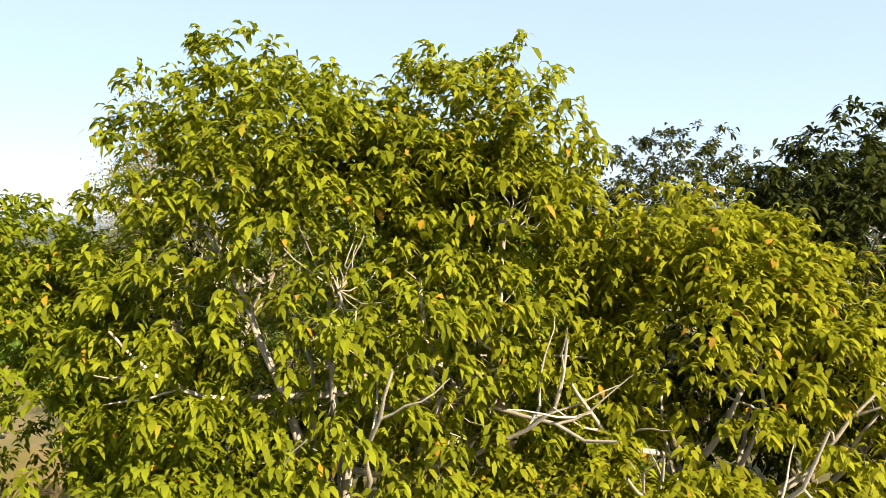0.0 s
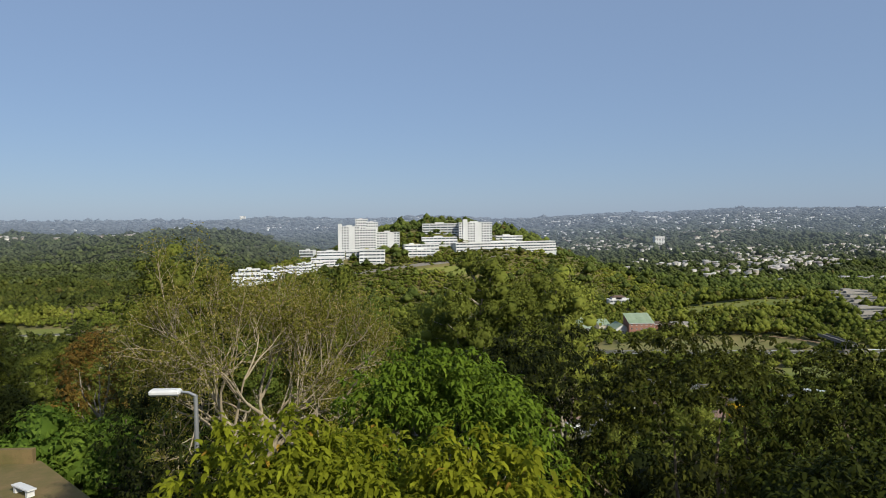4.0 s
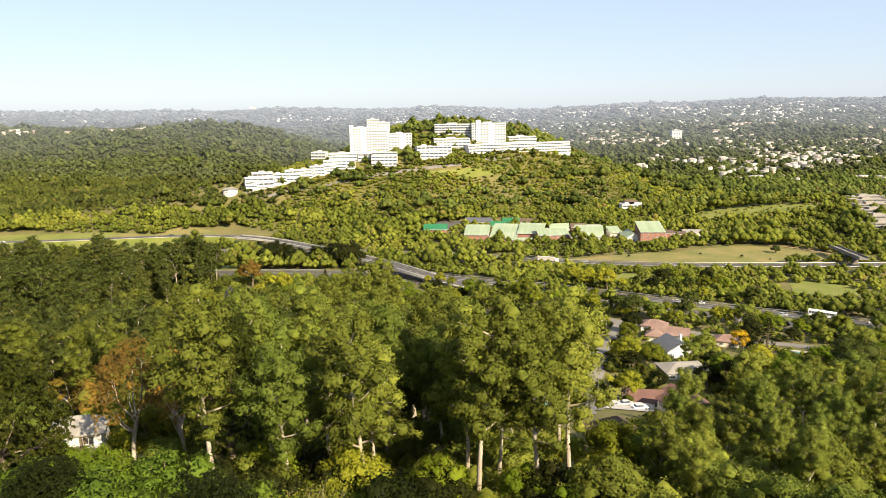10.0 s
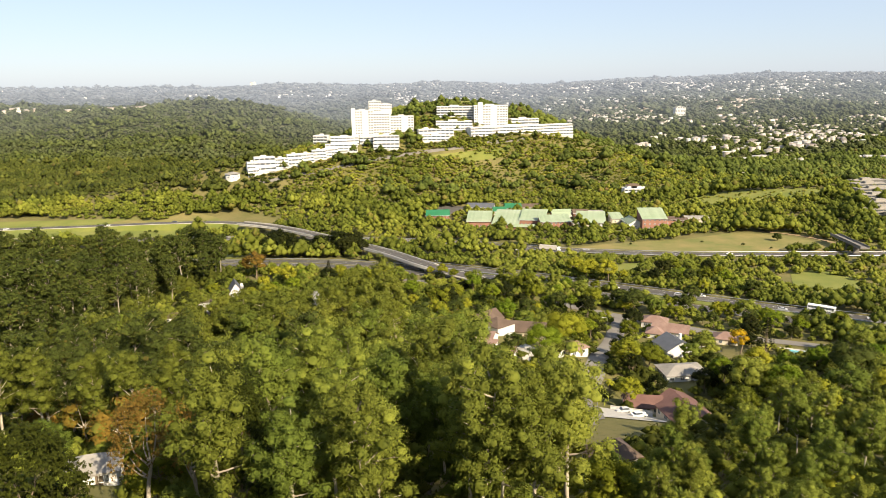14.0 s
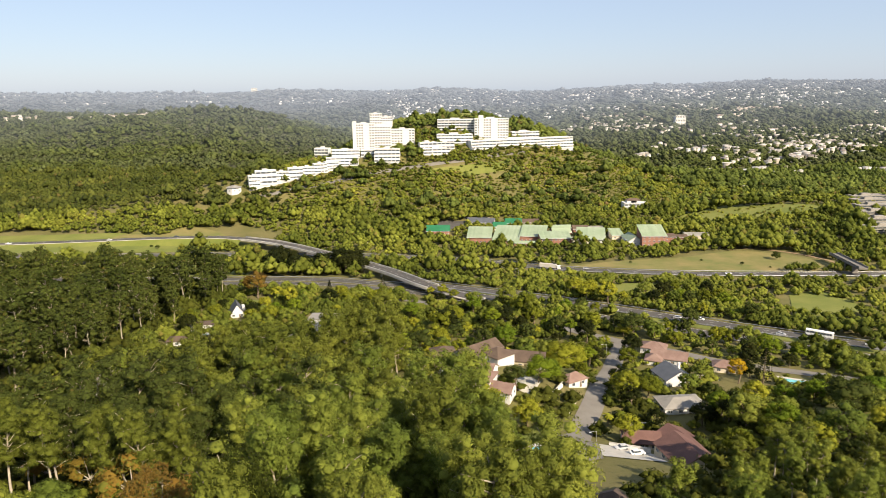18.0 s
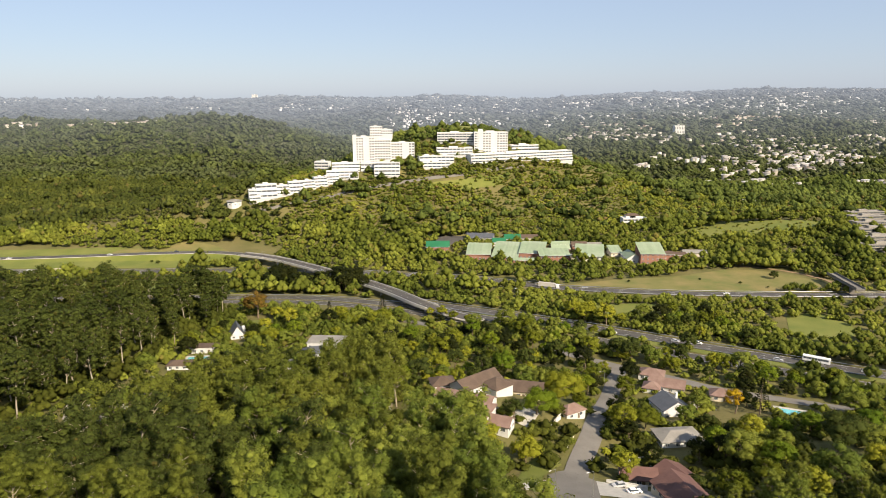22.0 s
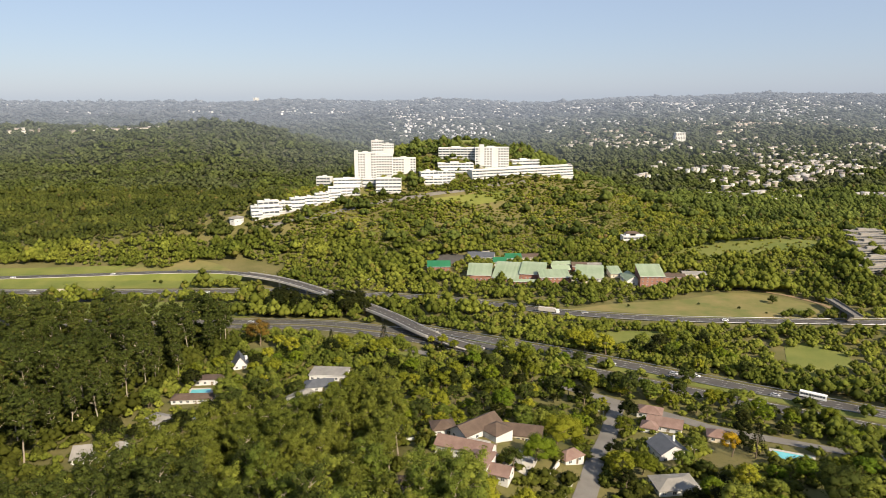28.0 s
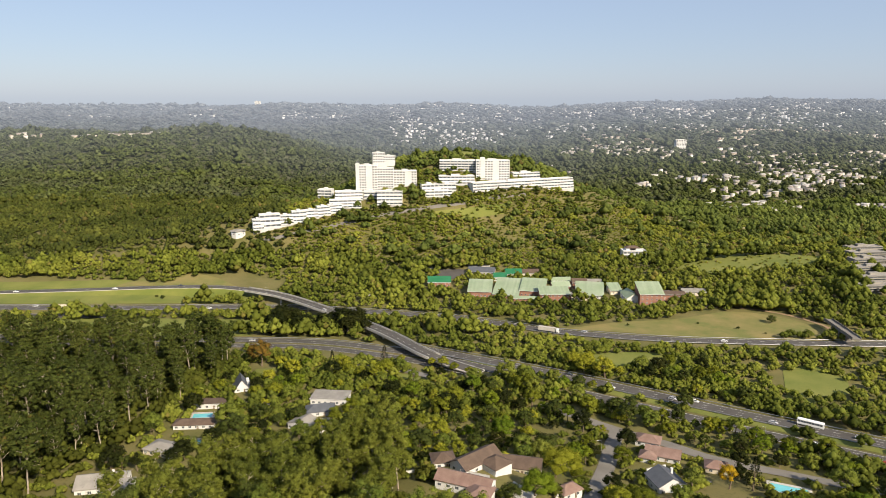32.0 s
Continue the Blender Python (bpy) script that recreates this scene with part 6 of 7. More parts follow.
def far_houses(name, x, y, size, label, seed):
    """Distant suburb: small gabled white houses with dark roofs, too far to tell apart one by one."""
    rg = np.random.default_rng(seed)
    n = len(x)
    z = ground(x, y) + np.where(y > 4050, 4.0, np.where(y > 3000, 8.0, np.where(y > 1250, 7.5, 3.5)))
    a = rg.uniform(-0.7, 0.7, n)
    size = size * rg.uniform(0.6, 1.45, n)
    w, d, h = (size * rg.uniform(*r, n) for r in ((0.9, 2.0), (0.7, 1.1), (0.2, 0.34)))
    loc = np.array([(-1, -1, -5), (1, -1, -5), (1, 1, -5), (-1, 1, -5), (-1, -1, 1), (1, -1, 1), (1, 1, 1), (-1, 1, 1)], float)
    p = loc[None] * np.stack([w, d, h], -1)[:, None, :] * np.array([0.5, 0.5, 1.0])
    ca, sa = np.cos(a)[:, None], np.sin(a)[:, None]
    body = np.stack([p[..., 0] * ca - p[..., 1] * sa + x[:, None], p[..., 0] * sa + p[..., 1] * ca + y[:, None], p[..., 2] + z[:, None]], -1)
    f = np.array([(0, 1, 5, 4), (1, 2, 6, 5), (2, 3, 7, 6), (3, 0, 4, 7)])
    q = (f[None] + (np.arange(n) * 8)[:, None, None]).reshape(-1, 4)
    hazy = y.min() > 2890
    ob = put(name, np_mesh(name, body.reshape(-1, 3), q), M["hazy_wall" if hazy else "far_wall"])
    tagged(ob, label, "houses", "", "stuff")
    rl = np.array([(-0.56, -0.56, 1), (0.56, -0.56, 1), (0.56, 0.56, 1), (-0.56, 0.56, 1), (-0.56, 0, 1.8), (0.56, 0, 1.8)], float)
    p = rl[None] * np.stack([w, d, h], -1)[:, None, :]
    roofs = np.stack([p[..., 0] * ca - p[..., 1] * sa + x[:, None], p[..., 0] * sa + p[..., 1] * ca + y[:, None], p[..., 2] + z[:, None]], -1)
    rq = (np.array([(0, 1, 5, 4), (2, 3, 4, 5)])[None] + (np.arange(n) * 6)[:, None, None]).reshape(-1, 4)
    rt = (np.array([(1, 2, 5), (3, 0, 4)])[None] + (np.arange(n) * 6)[:, None, None]).reshape(-1, 3)
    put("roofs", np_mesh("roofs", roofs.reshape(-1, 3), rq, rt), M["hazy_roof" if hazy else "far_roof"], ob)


def houses_material(name, a, b, glow=0.0):
    m, nt, bs = base_material(name, 0.85)
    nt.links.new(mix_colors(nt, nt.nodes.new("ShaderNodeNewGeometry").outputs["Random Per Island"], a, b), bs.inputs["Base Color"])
    if glow:        # haze over the backdrop along the horizon, put in as emission
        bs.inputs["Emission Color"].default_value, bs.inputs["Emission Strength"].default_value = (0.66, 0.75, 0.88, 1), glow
    M[name] = m


houses_material("far_roof", (0.16, 0.13, 0.115), (0.44, 0.42, 0.40))
houses_material("far_wall", (0.34, 0.29, 0.24), (0.66, 0.63, 0.58))
# paler, flatter colours with a glow: distance haze painted on the houses
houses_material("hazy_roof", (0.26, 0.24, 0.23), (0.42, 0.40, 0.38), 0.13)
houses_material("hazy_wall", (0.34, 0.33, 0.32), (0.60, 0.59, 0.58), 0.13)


def suburb(x0, x1, y0, y1, gap, size, keep, seed, label, only=None):
    rg = np.random.default_rng(seed)
    x, y = scatter(rg, x0, x1, y0, y1, gap, 0.0, 1.0)
    dens = np.array([noise.noise(Vector((a / 260, b / 420, seed))) for a, b in zip(x, y)])
    ok = in_sight(x, y) & (rg.uniform(-0.6, 0.6, len(x)) + dens * 0.9 > 0.75 - keep * 1.2)
    if only is not None:
        ok &= only(x, y)
    far_houses("distant_suburb", x[ok], y[ok], size, label, seed)


def quarter(places, size, label, seed, clear=7.0):
    """Groups of houses with woods between them: centre, half-widths and number of houses of each group."""
    rg = np.random.default_rng(seed)
    xs, ys = [], []
    for cx, cy, rx, ry, n in places:
        a, r = rg.uniform(0, 2 * math.pi, n), np.sqrt(rg.uniform(0, 1, n)) * rg.uniform(0.6, 1.25, n)
        row = np.round(np.sin(a) * r * ry / 26) * 26 + rg.normal(0, 4, n)
        xs.append(cx + np.cos(a) * r * rx + row * 0.4)
        ys.append(cy + row)
    x, y = np.concatenate(xs), np.concatenate(ys)
    ok = in_sight(x, y) & is_free(x, y)
    far_houses("distant_suburb", x[ok], y[ok], size, label, seed)


quarter([(571, 1176, 90, 70, 30), (763, 1148, 60, 50, 18), (650, 1330, 110, 80, 30), (760, 1420, 130, 70, 44), (900, 1560, 150, 90, 56), (640, 1560, 100, 60, 30), (470, 1500, 60, 60, 7)], 6.4, "white and tan suburb houses grouped among trees", 51)
suburb(150, 2100, 1600, 2900, 23, 6.8, 0.24, 52, "distant white houses grouped among trees", lambda x, y: x > 0.17 * y)
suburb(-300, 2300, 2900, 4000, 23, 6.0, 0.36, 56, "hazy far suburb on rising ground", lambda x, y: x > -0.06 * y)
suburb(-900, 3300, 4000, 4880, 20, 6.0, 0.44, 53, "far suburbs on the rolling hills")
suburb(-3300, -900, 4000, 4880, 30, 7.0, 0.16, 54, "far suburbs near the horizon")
quarter([(-950, 2175, 150, 40, 36), (-1250, 2190, 90, 30, 8)], 9.0, "houses strung along the ridge", 55)


def flats(x, y, w, h, d, storeys, label):
    z = gz(x, y)
    slab_block("distant_apartment_tower", x - w / 2, x + w / 2, y, z, z + h, d, storeys, label, 0, 6, False)


flats(800, 2200, 32, 34, 20, 8, "distant cream apartment tower")
flats(-1190, 4790, 36, 30, 20, 7, "distant white apartment tower")

# ---- beside the camera: the trees at the start ----


def bent_leaves(rg, base, way, length, width):
    """Long leaves that arch over and hang: two quads each side by side along the midrib."""
    n = len(base)
    side = unit(np.cross(way, rg.normal(0, 0.35, (n, 3)) + np.array([0, 0, 1.0])))
    ln = length * rg.uniform(0.65, 1.25, (n, 1))
    w = width * rg.uniform(0.7, 1.2, (n, 1)) * 0.5
    d1 = way
    d2 = unit(way + np.array([0, 0, -0.8]))
    d3 = unit(way * 0.7 + np.array([0, 0, -1.0]))
    p0, p1 = base, base + d1 * ln * 0.35
    p2 = p1 + d2 * ln * 0.35
    p3 = p2 + d3 * ln * 0.35
    v = np.stack([p0, p1 + side * w, p1 - side * w, p2 + side * w * 0.9, p2 - side * w * 0.9, p3], 1).reshape(-1, 3)
    k = np.arange(n)[:, None] * 6
    q = k + np.array([[1, 2, 4, 3]])
    t = (k[:, None, :] + np.array([[0, 2, 1], [3, 4, 5]])[None]).reshape(-1, 3)
    return v, q, t


def near_tree(name, x, y, top, width, seed, label, leaf_mat, clusters=620, leaf=0.21, whorl=15, low=0.42, bark="bark_grey", spurs=0):
    """A tree seen from close by: a forked stem, limbs up into a lumpy dome, and whorls of long arching leaves at the twig ends."""
    rg = np.random.default_rng(seed)
    z = gz(x, y)
    h = top - z
    stem, rad = limb(rg, (0, 0, -0.3), (rg.normal(0, .1), rg.normal(0, .1), 1), h * 0.36, h * 0.018, h * 0.013, 0.12, 0.05, 5)
    pieces = [tube(stem, rad, 8)]
    centre, radii = np.array([0, 0, h * (low + 1) / 2]), np.array([width / 2, width / 2, h * (1 - low) / 2])
    lumps = unit(rg.normal(0, 1, (9, 3)))
    d = unit(rg.normal(0, 1, (clusters, 3)))
    d[:, 2] = np.where(d[:, 2] < -0.55, -d[:, 2], d[:, 2])
    lump = np.max(d @ lumps.T, axis=1)
    r = (0.74 + 0.30 * np.clip((lump - 0.55) / 0.45, 0, 1)) * rg.uniform(0.62, 1.03, clusters)
    ends = centre + d * radii * r[:, None]
    mains = []
    for k in range(9):
        if k > 6:
            continue
        tip = centre + lumps[k] * np.array([1, 1, 0.8]) * radii * 0.72
        br, brr = limb(rg, stem[-1 - (k % 2)], tip - stem[-1] + np.array([0, 0, 0.2]), np.linalg.norm(tip - stem[-1]), h * 0.0085, h * 0.0022, 0.3, 0.03, 8)
        br = br + (tip - br[-1]) * np.linspace(0, 1, len(br))[:, None] ** 1.5
        pieces.append(tube(br, brr, 6))
        mains.append(br)
    nodes = np.concatenate([m[3:] for m in mains])
    for e in ends[::3]:
        gap = np.linalg.norm(nodes - e, axis=1)
        k = np.argmin(gap)
        if gap[k] > width * 0.17:
            continue
        p = np.linspace(0, 1, 5)[:, None]
        line = nodes[k] * (1 - p) + e * p + rg.normal(0, 0.05, (5, 3)) * np.sin(p * math.pi) + np.array([0, 0, -0.12]) * np.sin(p * math.pi)
        pieces.append(tube(line, np.linspace(0.014, 0.004, 5), 3))
    for k in range(spurs):          # bare pale limbs that reach out of the leaves
        a = radians(-90 + rg.uniform(-85, 85))
        st = stem[-1] * rg.uniform(0.75, 1.0) + np.array([0, 0, h * rg.uniform(0.0, 0.3)])
        br, brr = limb(rg, st, (math.cos(a), math.sin(a), rg.uniform(-0.1, 0.5)), width * rg.uniform(0.5, 0.66), 0.05, 0.016, 0.4, 0.06, 9)
        pieces.append(tube(br, brr, 6))
        for f in (4, 6, 7):
            tw, twr = limb(rg, br[f], br[f] - br[f - 1] + rg.normal(0, 0.25, 3), width * rg.uniform(0.12, 0.24), 0.02, 0.006, 0.4, 0.08, 5)
            pieces.append(tube(tw, twr, 4))
    v, q = merge(pieces)
    t = thing(name, pose(x, y, z), label, "tree", "trees beside the camera")
    put("trunk", np_mesh("trunk", v, q), M[bark], t, "pale forked trunk and limbs" if bark == "bark_grey" else "brown forked trunk")
    base = np.repeat(ends, whorl, 0) + rg.normal(0, 0.06, (clusters * whorl, 3))
    ways = unit(rg.normal(0, 1, base.shape) * np.array([1, 1, 0.6]) + np.repeat(d, whorl, 0) * 0.6 + np.array([0, 0, -0.05]))
    lv, lq, lt = bent_leaves(rg, base, ways, leaf, leaf * 0.33)
    put("crown", np_mesh("crown", lv, lq, lt), leaf_mat, t)
    return t


def bare_tree(x, y, top, width, seed):
    """A spreading, nearly leafless tree: pale forking limbs that open like a fan, fine twigs, a thin veil of leaves."""
    rg = np.random.default_rng(seed)
    z = gz(x, y)
    h = top - z
    stem, rad = limb(rg, (0, 0, -0.3), (0.05, 0, 1), h * 0.5, 0.34, 0.26, 0.1, 0.05, 6)
    pieces, tips = [], []
    for k in range(9):
        a = k * 0.7 + 0.3
        up = (0.35, 0.7, 1.2)[k % 3]
        branching(rg, (0, 0, -0.3 * (k % 3)), (math.cos(a), math.sin(a), up), 3.4, 0.16, 5, pieces, tips, 3 if k % 3 else 2, 0.24, 0.03, 0.74, 0.8)
    v, q = merge(pieces)
    ends = np.array([b[-1] for b, d in tips])
    k = np.array([width / 2 / np.percentile(np.hypot(ends[:, 0], ends[:, 1]), 96)] * 2 + [h * 0.5 / np.max(ends[:, 2])])
    v, q = merge([tube(stem, rad, 8), (v * k + stem[-1], q)])
    t = thing("bare_branched_tree", pose(x, y, z), "thinly leaved tree with spreading pale bare branches", "tree")
    put("trunk", np_mesh("trunk", v, q), M["bark_fawn"], t, "pale forking bare limbs")
    base = np.concatenate([b[[1, 2, 3, 4, 5, 5, 5]] for b, d in tips]) * k + stem[-1]
    base = np.repeat(base, 5, 0) + rg.normal(0, 0.22, (len(base) * 5, 3))
    lv, lq = leaf_cards(rg, base, unit(rg.normal(0, 1, base.shape)), 0.10, 2.0, 0.6, 0.3)
    put("crown", np_mesh("crown", lv, lq), M["twig_leaf"], t)


M["bright_shrub_leaf"] = foliage("bright_shrub_leaves", (0.050, 0.085, 0.010), (0.130, 0.185, 0.022), None, 0, 0.3, 0.0, 0.2)
M["rust_leaf"] = foliage("red_brown_leaves", (0.12, 0.070, 0.014), (0.19, 0.115, 0.02), (0.085, 0.075, 0.018), 0.3, 0.2)
YG = "broad tree with long yellow-green drooping leaves and pale limbs"
DG = "dark green tree with long glossy drooping leaves"
near_tree("yellow_green_tree", -1.2, 9.8, 84.6, 6.4, 3, YG, M["near_leaf"], 1500, 0.205, 18, 0.2, spurs=7)
near_tree("yellow_green_tree", 1.3, 9.6, 84.5, 4.6, 4, YG, M["near_leaf"], 1000, 0.205, 18, 0.2, spurs=6)
near_tree("yellow_green_tree", 4.4, 9.2, 82.8, 5.4, 8, "yellow-green tree with a few golden leaves", M["near_leaf"], 1000, 0.205, 18, 0.3, spurs=18)
near_tree("yellow_green_tree", -5.4, 10.2, 82.4, 5.4, 5, YG, M["near_leaf"], 1000, 0.205, 18, 0.15, spurs=6)
near_tree("yellow_green_tree", -2.6, 7.6, 79.8, 4.2, 9, "low yellow-green tree in front of the taller ones", M["near_leaf"], 600, 0.205, 18, 0.15, spurs=5)
near_tree("yellow_green_tree", 2.4, 7.2, 79.6, 4.2, 10, "low yellow-green tree in front of the taller ones", M["near_leaf"], 600, 0.205, 18, 0.15, spurs=5)
near_tree("yellow_green_tree", -7.6, 9.4, 79.6, 4.6, 11, "low yellow-green tree in front of the taller ones", M["near_leaf"], 600, 0.205, 18, 0.15, spurs=3)
near_tree("dark_leaved_tree", 7.4, 11.0, 83.7, 6.2, 12, DG, M["olive_leaf"], 1000, 0.205, 18, 0.2, bark="bark_dark")
near_tree("dark_leaved_tree", 12.4, 16.0, 84.5, 9.0, 15, "dark green tree at the top of the slope", M["olive_leaf"], 1200, 0.205, 18, 0.2, bark="bark_dark")
near_tree("dark_leaved_tree", 7.5, 19.0, 84.6, 8.0, 13, DG, M["olive_leaf"], 900, 0.205, 18, 0.2, bark="bark_dark")
near_tree("dark_leaved_tree", 3.4, 23.5, 84.5, 7.5, 14, DG, M["dark_leaf"], 800, 0.205, 18, 0.2, bark="bark_dark")
near_tree("dark_leaved_tree", -31.0, 51.0, 75.4, 8.0, 18, "broad dark green tree below the street lamp", M["dark_leaf"], 1500, 0.34, 14, 0.1, bark="bark_dark")
near_tree("dark_leaved_tree", -15.5, 44.0, 79.0, 9.0, 19, "dark green tree below the street lamp", M["dark_leaf"], 1000, 0.3, 14, 0.1, bark="bark_dark")
near_tree("dark_leaved_tree", -43.0, 66.0, 79.5, 12.0, 22, "tall dark green tree on the slope", M["olive_leaf"], 1300, 0.4, 14, 0.1, bark="bark_dark")
near_tree("dark_leaved_tree", -23.0, 74.0, 82.0, 11.0, 23, "tall dark green tree on the slope", M["olive_leaf"], 1300, 0.4, 14, 0.1, bark="bark_dark")
near_tree("dark_leaved_tree", -5.9, 17.6, 81.6, 4.2, 25, "dark green tree round the lamp post", M["dark_leaf"], 500, 0.205, 18, 0.2, bark="bark_dark")
near_tree("bright_green_tree", -33.0, 60.0, 71.5, 9.5, 26, "bright green bushy tree on the slope", M["fresh_leaf"], 900, 0.34, 14, 0.1)
near_tree("russet_tree", -38.5, 82.0, 75.8, 9.5, 24, "thin tree with red-brown autumn leaves", M["rust_leaf"], 1000, 0.3, 12, 0.2)
near_tree("russet_tree", -32.5, 85.0, 73.6, 7.5, 26, "thin tree with red-brown autumn leaves", M["russet_leaf"], 600, 0.3, 12, 0.2)
near_tree("bright_green_tree", 0.9, 17.5, 85.0, 6.8, 17, "round bright green tree with dense fresh leaves", M["fresh_leaf"], 1500, 0.22, 14, 0.25)
bare_tree(-6.8, 25.5, 87.0, 10.4, 21)
THICKET = [broad_tree_meshes(310 + k, 7.0, 7.5, 60, 34, 0.36, 0.02, 0.05) for k in range(3)]
rg = np.random.default_rng(6)
tx, ty = scatter(rg, -95, 75, 52, 112, 8.2, 0.0)
for k, (x, y) in enumerate(zip(tx, ty)):
    if abs(x) > 0.75 * y or (y < 64 and -50 < x < 8) or (-60 < x < -42 and y < 98) or (-28 < x < 26 and y > 66 and k % 3):
        continue
    plant("hillside_tree", THICKET[k % 3], x, y, "bushy olive-green tree on the steep hillside", "tree", (M["bark_dark"], M[("gum_leaf", "lower_gum_leaf", "garden_leaf", "gum_leaf")[k % 4]]), "trees of the steep hillside", rg.uniform(0, 360), rg.uniform(0.7, 1.35))
# the terrace below the lamp
terrace = thing("garden_terrace", pose(0, 0, 0), "raised garden terrace of dry grass behind a tan retaining wall", "terrace", "", "structure")
TERRACE = [(-30.4, 45.2), (-24.2, 44.5), (-17.8, 37.8), (-14.8, 30.4), (-21.6, 30.8)]
part("retaining_wall", prism(TERRACE, 62.0, 71.9), M["tan_bank"], terrace)
part("lawn", prism([(-21.8 + (x - -21.8) * 0.985, 37.7 + (y - 37.7) * 0.985) for x, y in TERRACE], 71.9, 72.0), M["tan_bank"], terrace)
part("wall_stub", boxes((-28.2, 43.9, 71.5, -24.4, 44.3, 72.9)), M["tan_bank"], terrace)
bench = thing("garden_bench", pose(-22.1, 38.8, 72.0, 0, 0, -35), "white stone garden bench on the terrace", "bench")
part("seat", boxes((-0.9, -0.25, 0.38, 0.9, 0.25, 0.46)), M["white_wall"], bench)
for sx in (-0.65, 0.65):
    part("leg", boxes((sx - 0.1, -0.2, 0, sx + 0.1, 0.2, 0.38)), M["white_wall"], bench)
SHRUB = [broad_tree_meshes(300 + k, 5.5, 6.0, 56, 30, 0.30, 0.03, 0.0) for k in range(3)]
rg = np.random.default_rng(5)
for k in range(60):
    x, y = rg.uniform(-46, 30), rg.uniform(30, 72)
    if x < -12 and y < 62:
        continue
    plant("leafy_shrub", SHRUB[k % 3], x, y, "dense green shrub on the steep slope", "shrub", (M["bark_dark"], M["dark_leaf"] if k % 3 else M["fresh_leaf"]), "slope shrubs", rg.uniform(0, 360), rg.uniform(0.9, 1.6))
for k in range(20):
    x, y = rg.uniform(-40, -15), rg.uniform(47, 60)
    plant("leafy_shrub", SHRUB[k % 3], x, y, "tall bright green leafy shrub below the terrace", "shrub", (M["bark_dark"], M["bright_shrub_leaf"]), "slope shrubs", rg.uniform(0, 360), rg.uniform(1.3, 1.9))
for k, (x, y, sc) in enumerate(((262, 500, 1.3), (230, 486, 0.5), (150, 498, 0.45), (-205, 520, 0.6), (-180, 508, 0.5), (-232, 526, 0.55), (-250, 600, 0.5), (-243, 596, 0.7), (-160, 522, 0.7), (-148, 510, 0.6), (205, 500, 0.4), (245, 474, 0.35))):
    plant("lone_bush", SHRUB[k % 3], x, y, "single dark green bush on open grass", "shrub", (M["bark_dark"], M["dark_gum_leaf"]), "bushes on open grass", k * 50, sc)
RUSSET = [broad_tree_meshes(320 + k, 9, 7.5, 26, 22, 0.5, 0.02, 0.2) for k in range(2)]
for k, (x, y) in enumerate(((-54, 108), (-40, 101), (-66, 120), (-82, 132), (-36, 116))):
    plant("russet_tree", RUSSET[k % 2], x, y, "tree with thin russet autumn leaves", "tree", (M["bark_grey"], M["russet_leaf"]), "russet trees", k * 70, 1.4)
plant("russet_tree", BROAD[3], -110, 416, "rounded tree with dense red-brown leaves beside the motorway", "tree", (M["bark_dark"], M["rust_leaf"]), "russet trees", 30, 1.5)
DOME = broad_tree_meshes(334, 11, 15, 90, 40, 0.5, 0.03, 0.12)
plant("dome_tree", DOME, 38, 229, "dense round deep-green tree like a dome", "tree", (M["bark_dark"], M["fresh_leaf"]), "", 20, 1.0)
plant("spreading_tree", DOME, 50, 252, "large spreading yellow-green tree beside the street", "tree", (M["bark_dark"], M["garden_leaf"]), "", 70, 1.25)
plant("spreading_tree", DOME, 79, 232, "round green tree beside the slate-roofed house", "tree", (M["bark_dark"], M["garden_leaf"]), "", 120, 0.8)
GOLD = broad_tree_meshes(330, 8, 6, 40, 24, 0.4, 0.03, 0.1)
plant("golden_tree", GOLD, 122, 252, "tree with golden yellow leaves between houses", "tree", (M["bark_dark"], M["gold_leaf"]), "", 0, 1.45)
plant("spreading_tree", DOME, 137, 208, "large round dark green tree beside the service road", "tree", (M["bark_dark"], M["dark_gum_leaf"]), "", 40, 1.35)
CONE = conifer_meshes(340, 16)
plant("conifer", CONE, 131, 250, "dark upright conifer with tiers of branches", "tree", (M["bark_dark"], M["dark_leaf"]), "conifers", 0, 1.0)
plant("conifer", CONE, -31, 416, "tall dark conifer beside the flyover", "tree", (M["bark_dark"], M["dark_leaf"]), "conifers", 40, 0.9)
plant("conifer", CONE, -64, 412, "tall dark conifer beside the flyover", "tree", (M["bark_dark"], M["dark_leaf"]), "conifers", 90, 0.75)
PALM = palm_meshes(350, 5.5)
for x, y, s in ((-52, 332, 1.2), (60, 200, 1.0), (62, 206, 0.9), (66, 200, 0.8), (57, 204, 0.8), (-45, 330, 0.9), (-47, 97, 1.0), (30, 255, 0.9), (-37, 406, 1.2)):
    plant("palm", PALM, x, y, "small garden palm with arching fronds", "palm", (M["bark_dark"], M["garden_leaf"]), "garden palms", None, s, ("trunk", "fronds"))


def street_lamp(x, y, h, turn, arm=1.6):
    t = thing("street_lamp", pose(x, y, gz(x, y), 0, 0, turn), "grey steel street lamp with a long white head", "street lamp", "street lamps")
    v, q = tube([(0, 0, -0.3), (0, 0, h * 0.5), (0, 0, h)], [0.12, 0.09, 0.06], 8)
    put("pole", np_mesh("pole", v, q), M["steel"], t)
    v, q = tube([(0, 0, h - 0.02), (-arm * 0.5, 0, h + 0.08), (-arm, 0, h + 0.1)], [0.05, 0.04, 0.04], 6)
    put("arm", np_mesh("arm", v, q), M["steel"], t)
    bm = boxes((-arm - 0.85, -0.17, h + 0.02, -arm, 0.17, h + 0.18))
    bmesh.ops.bevel(bm, geom=bm.edges[:], offset=0.05, segments=1, affect="EDGES")
    part("head", bm, M["white_wall"], t, "white lamp head")


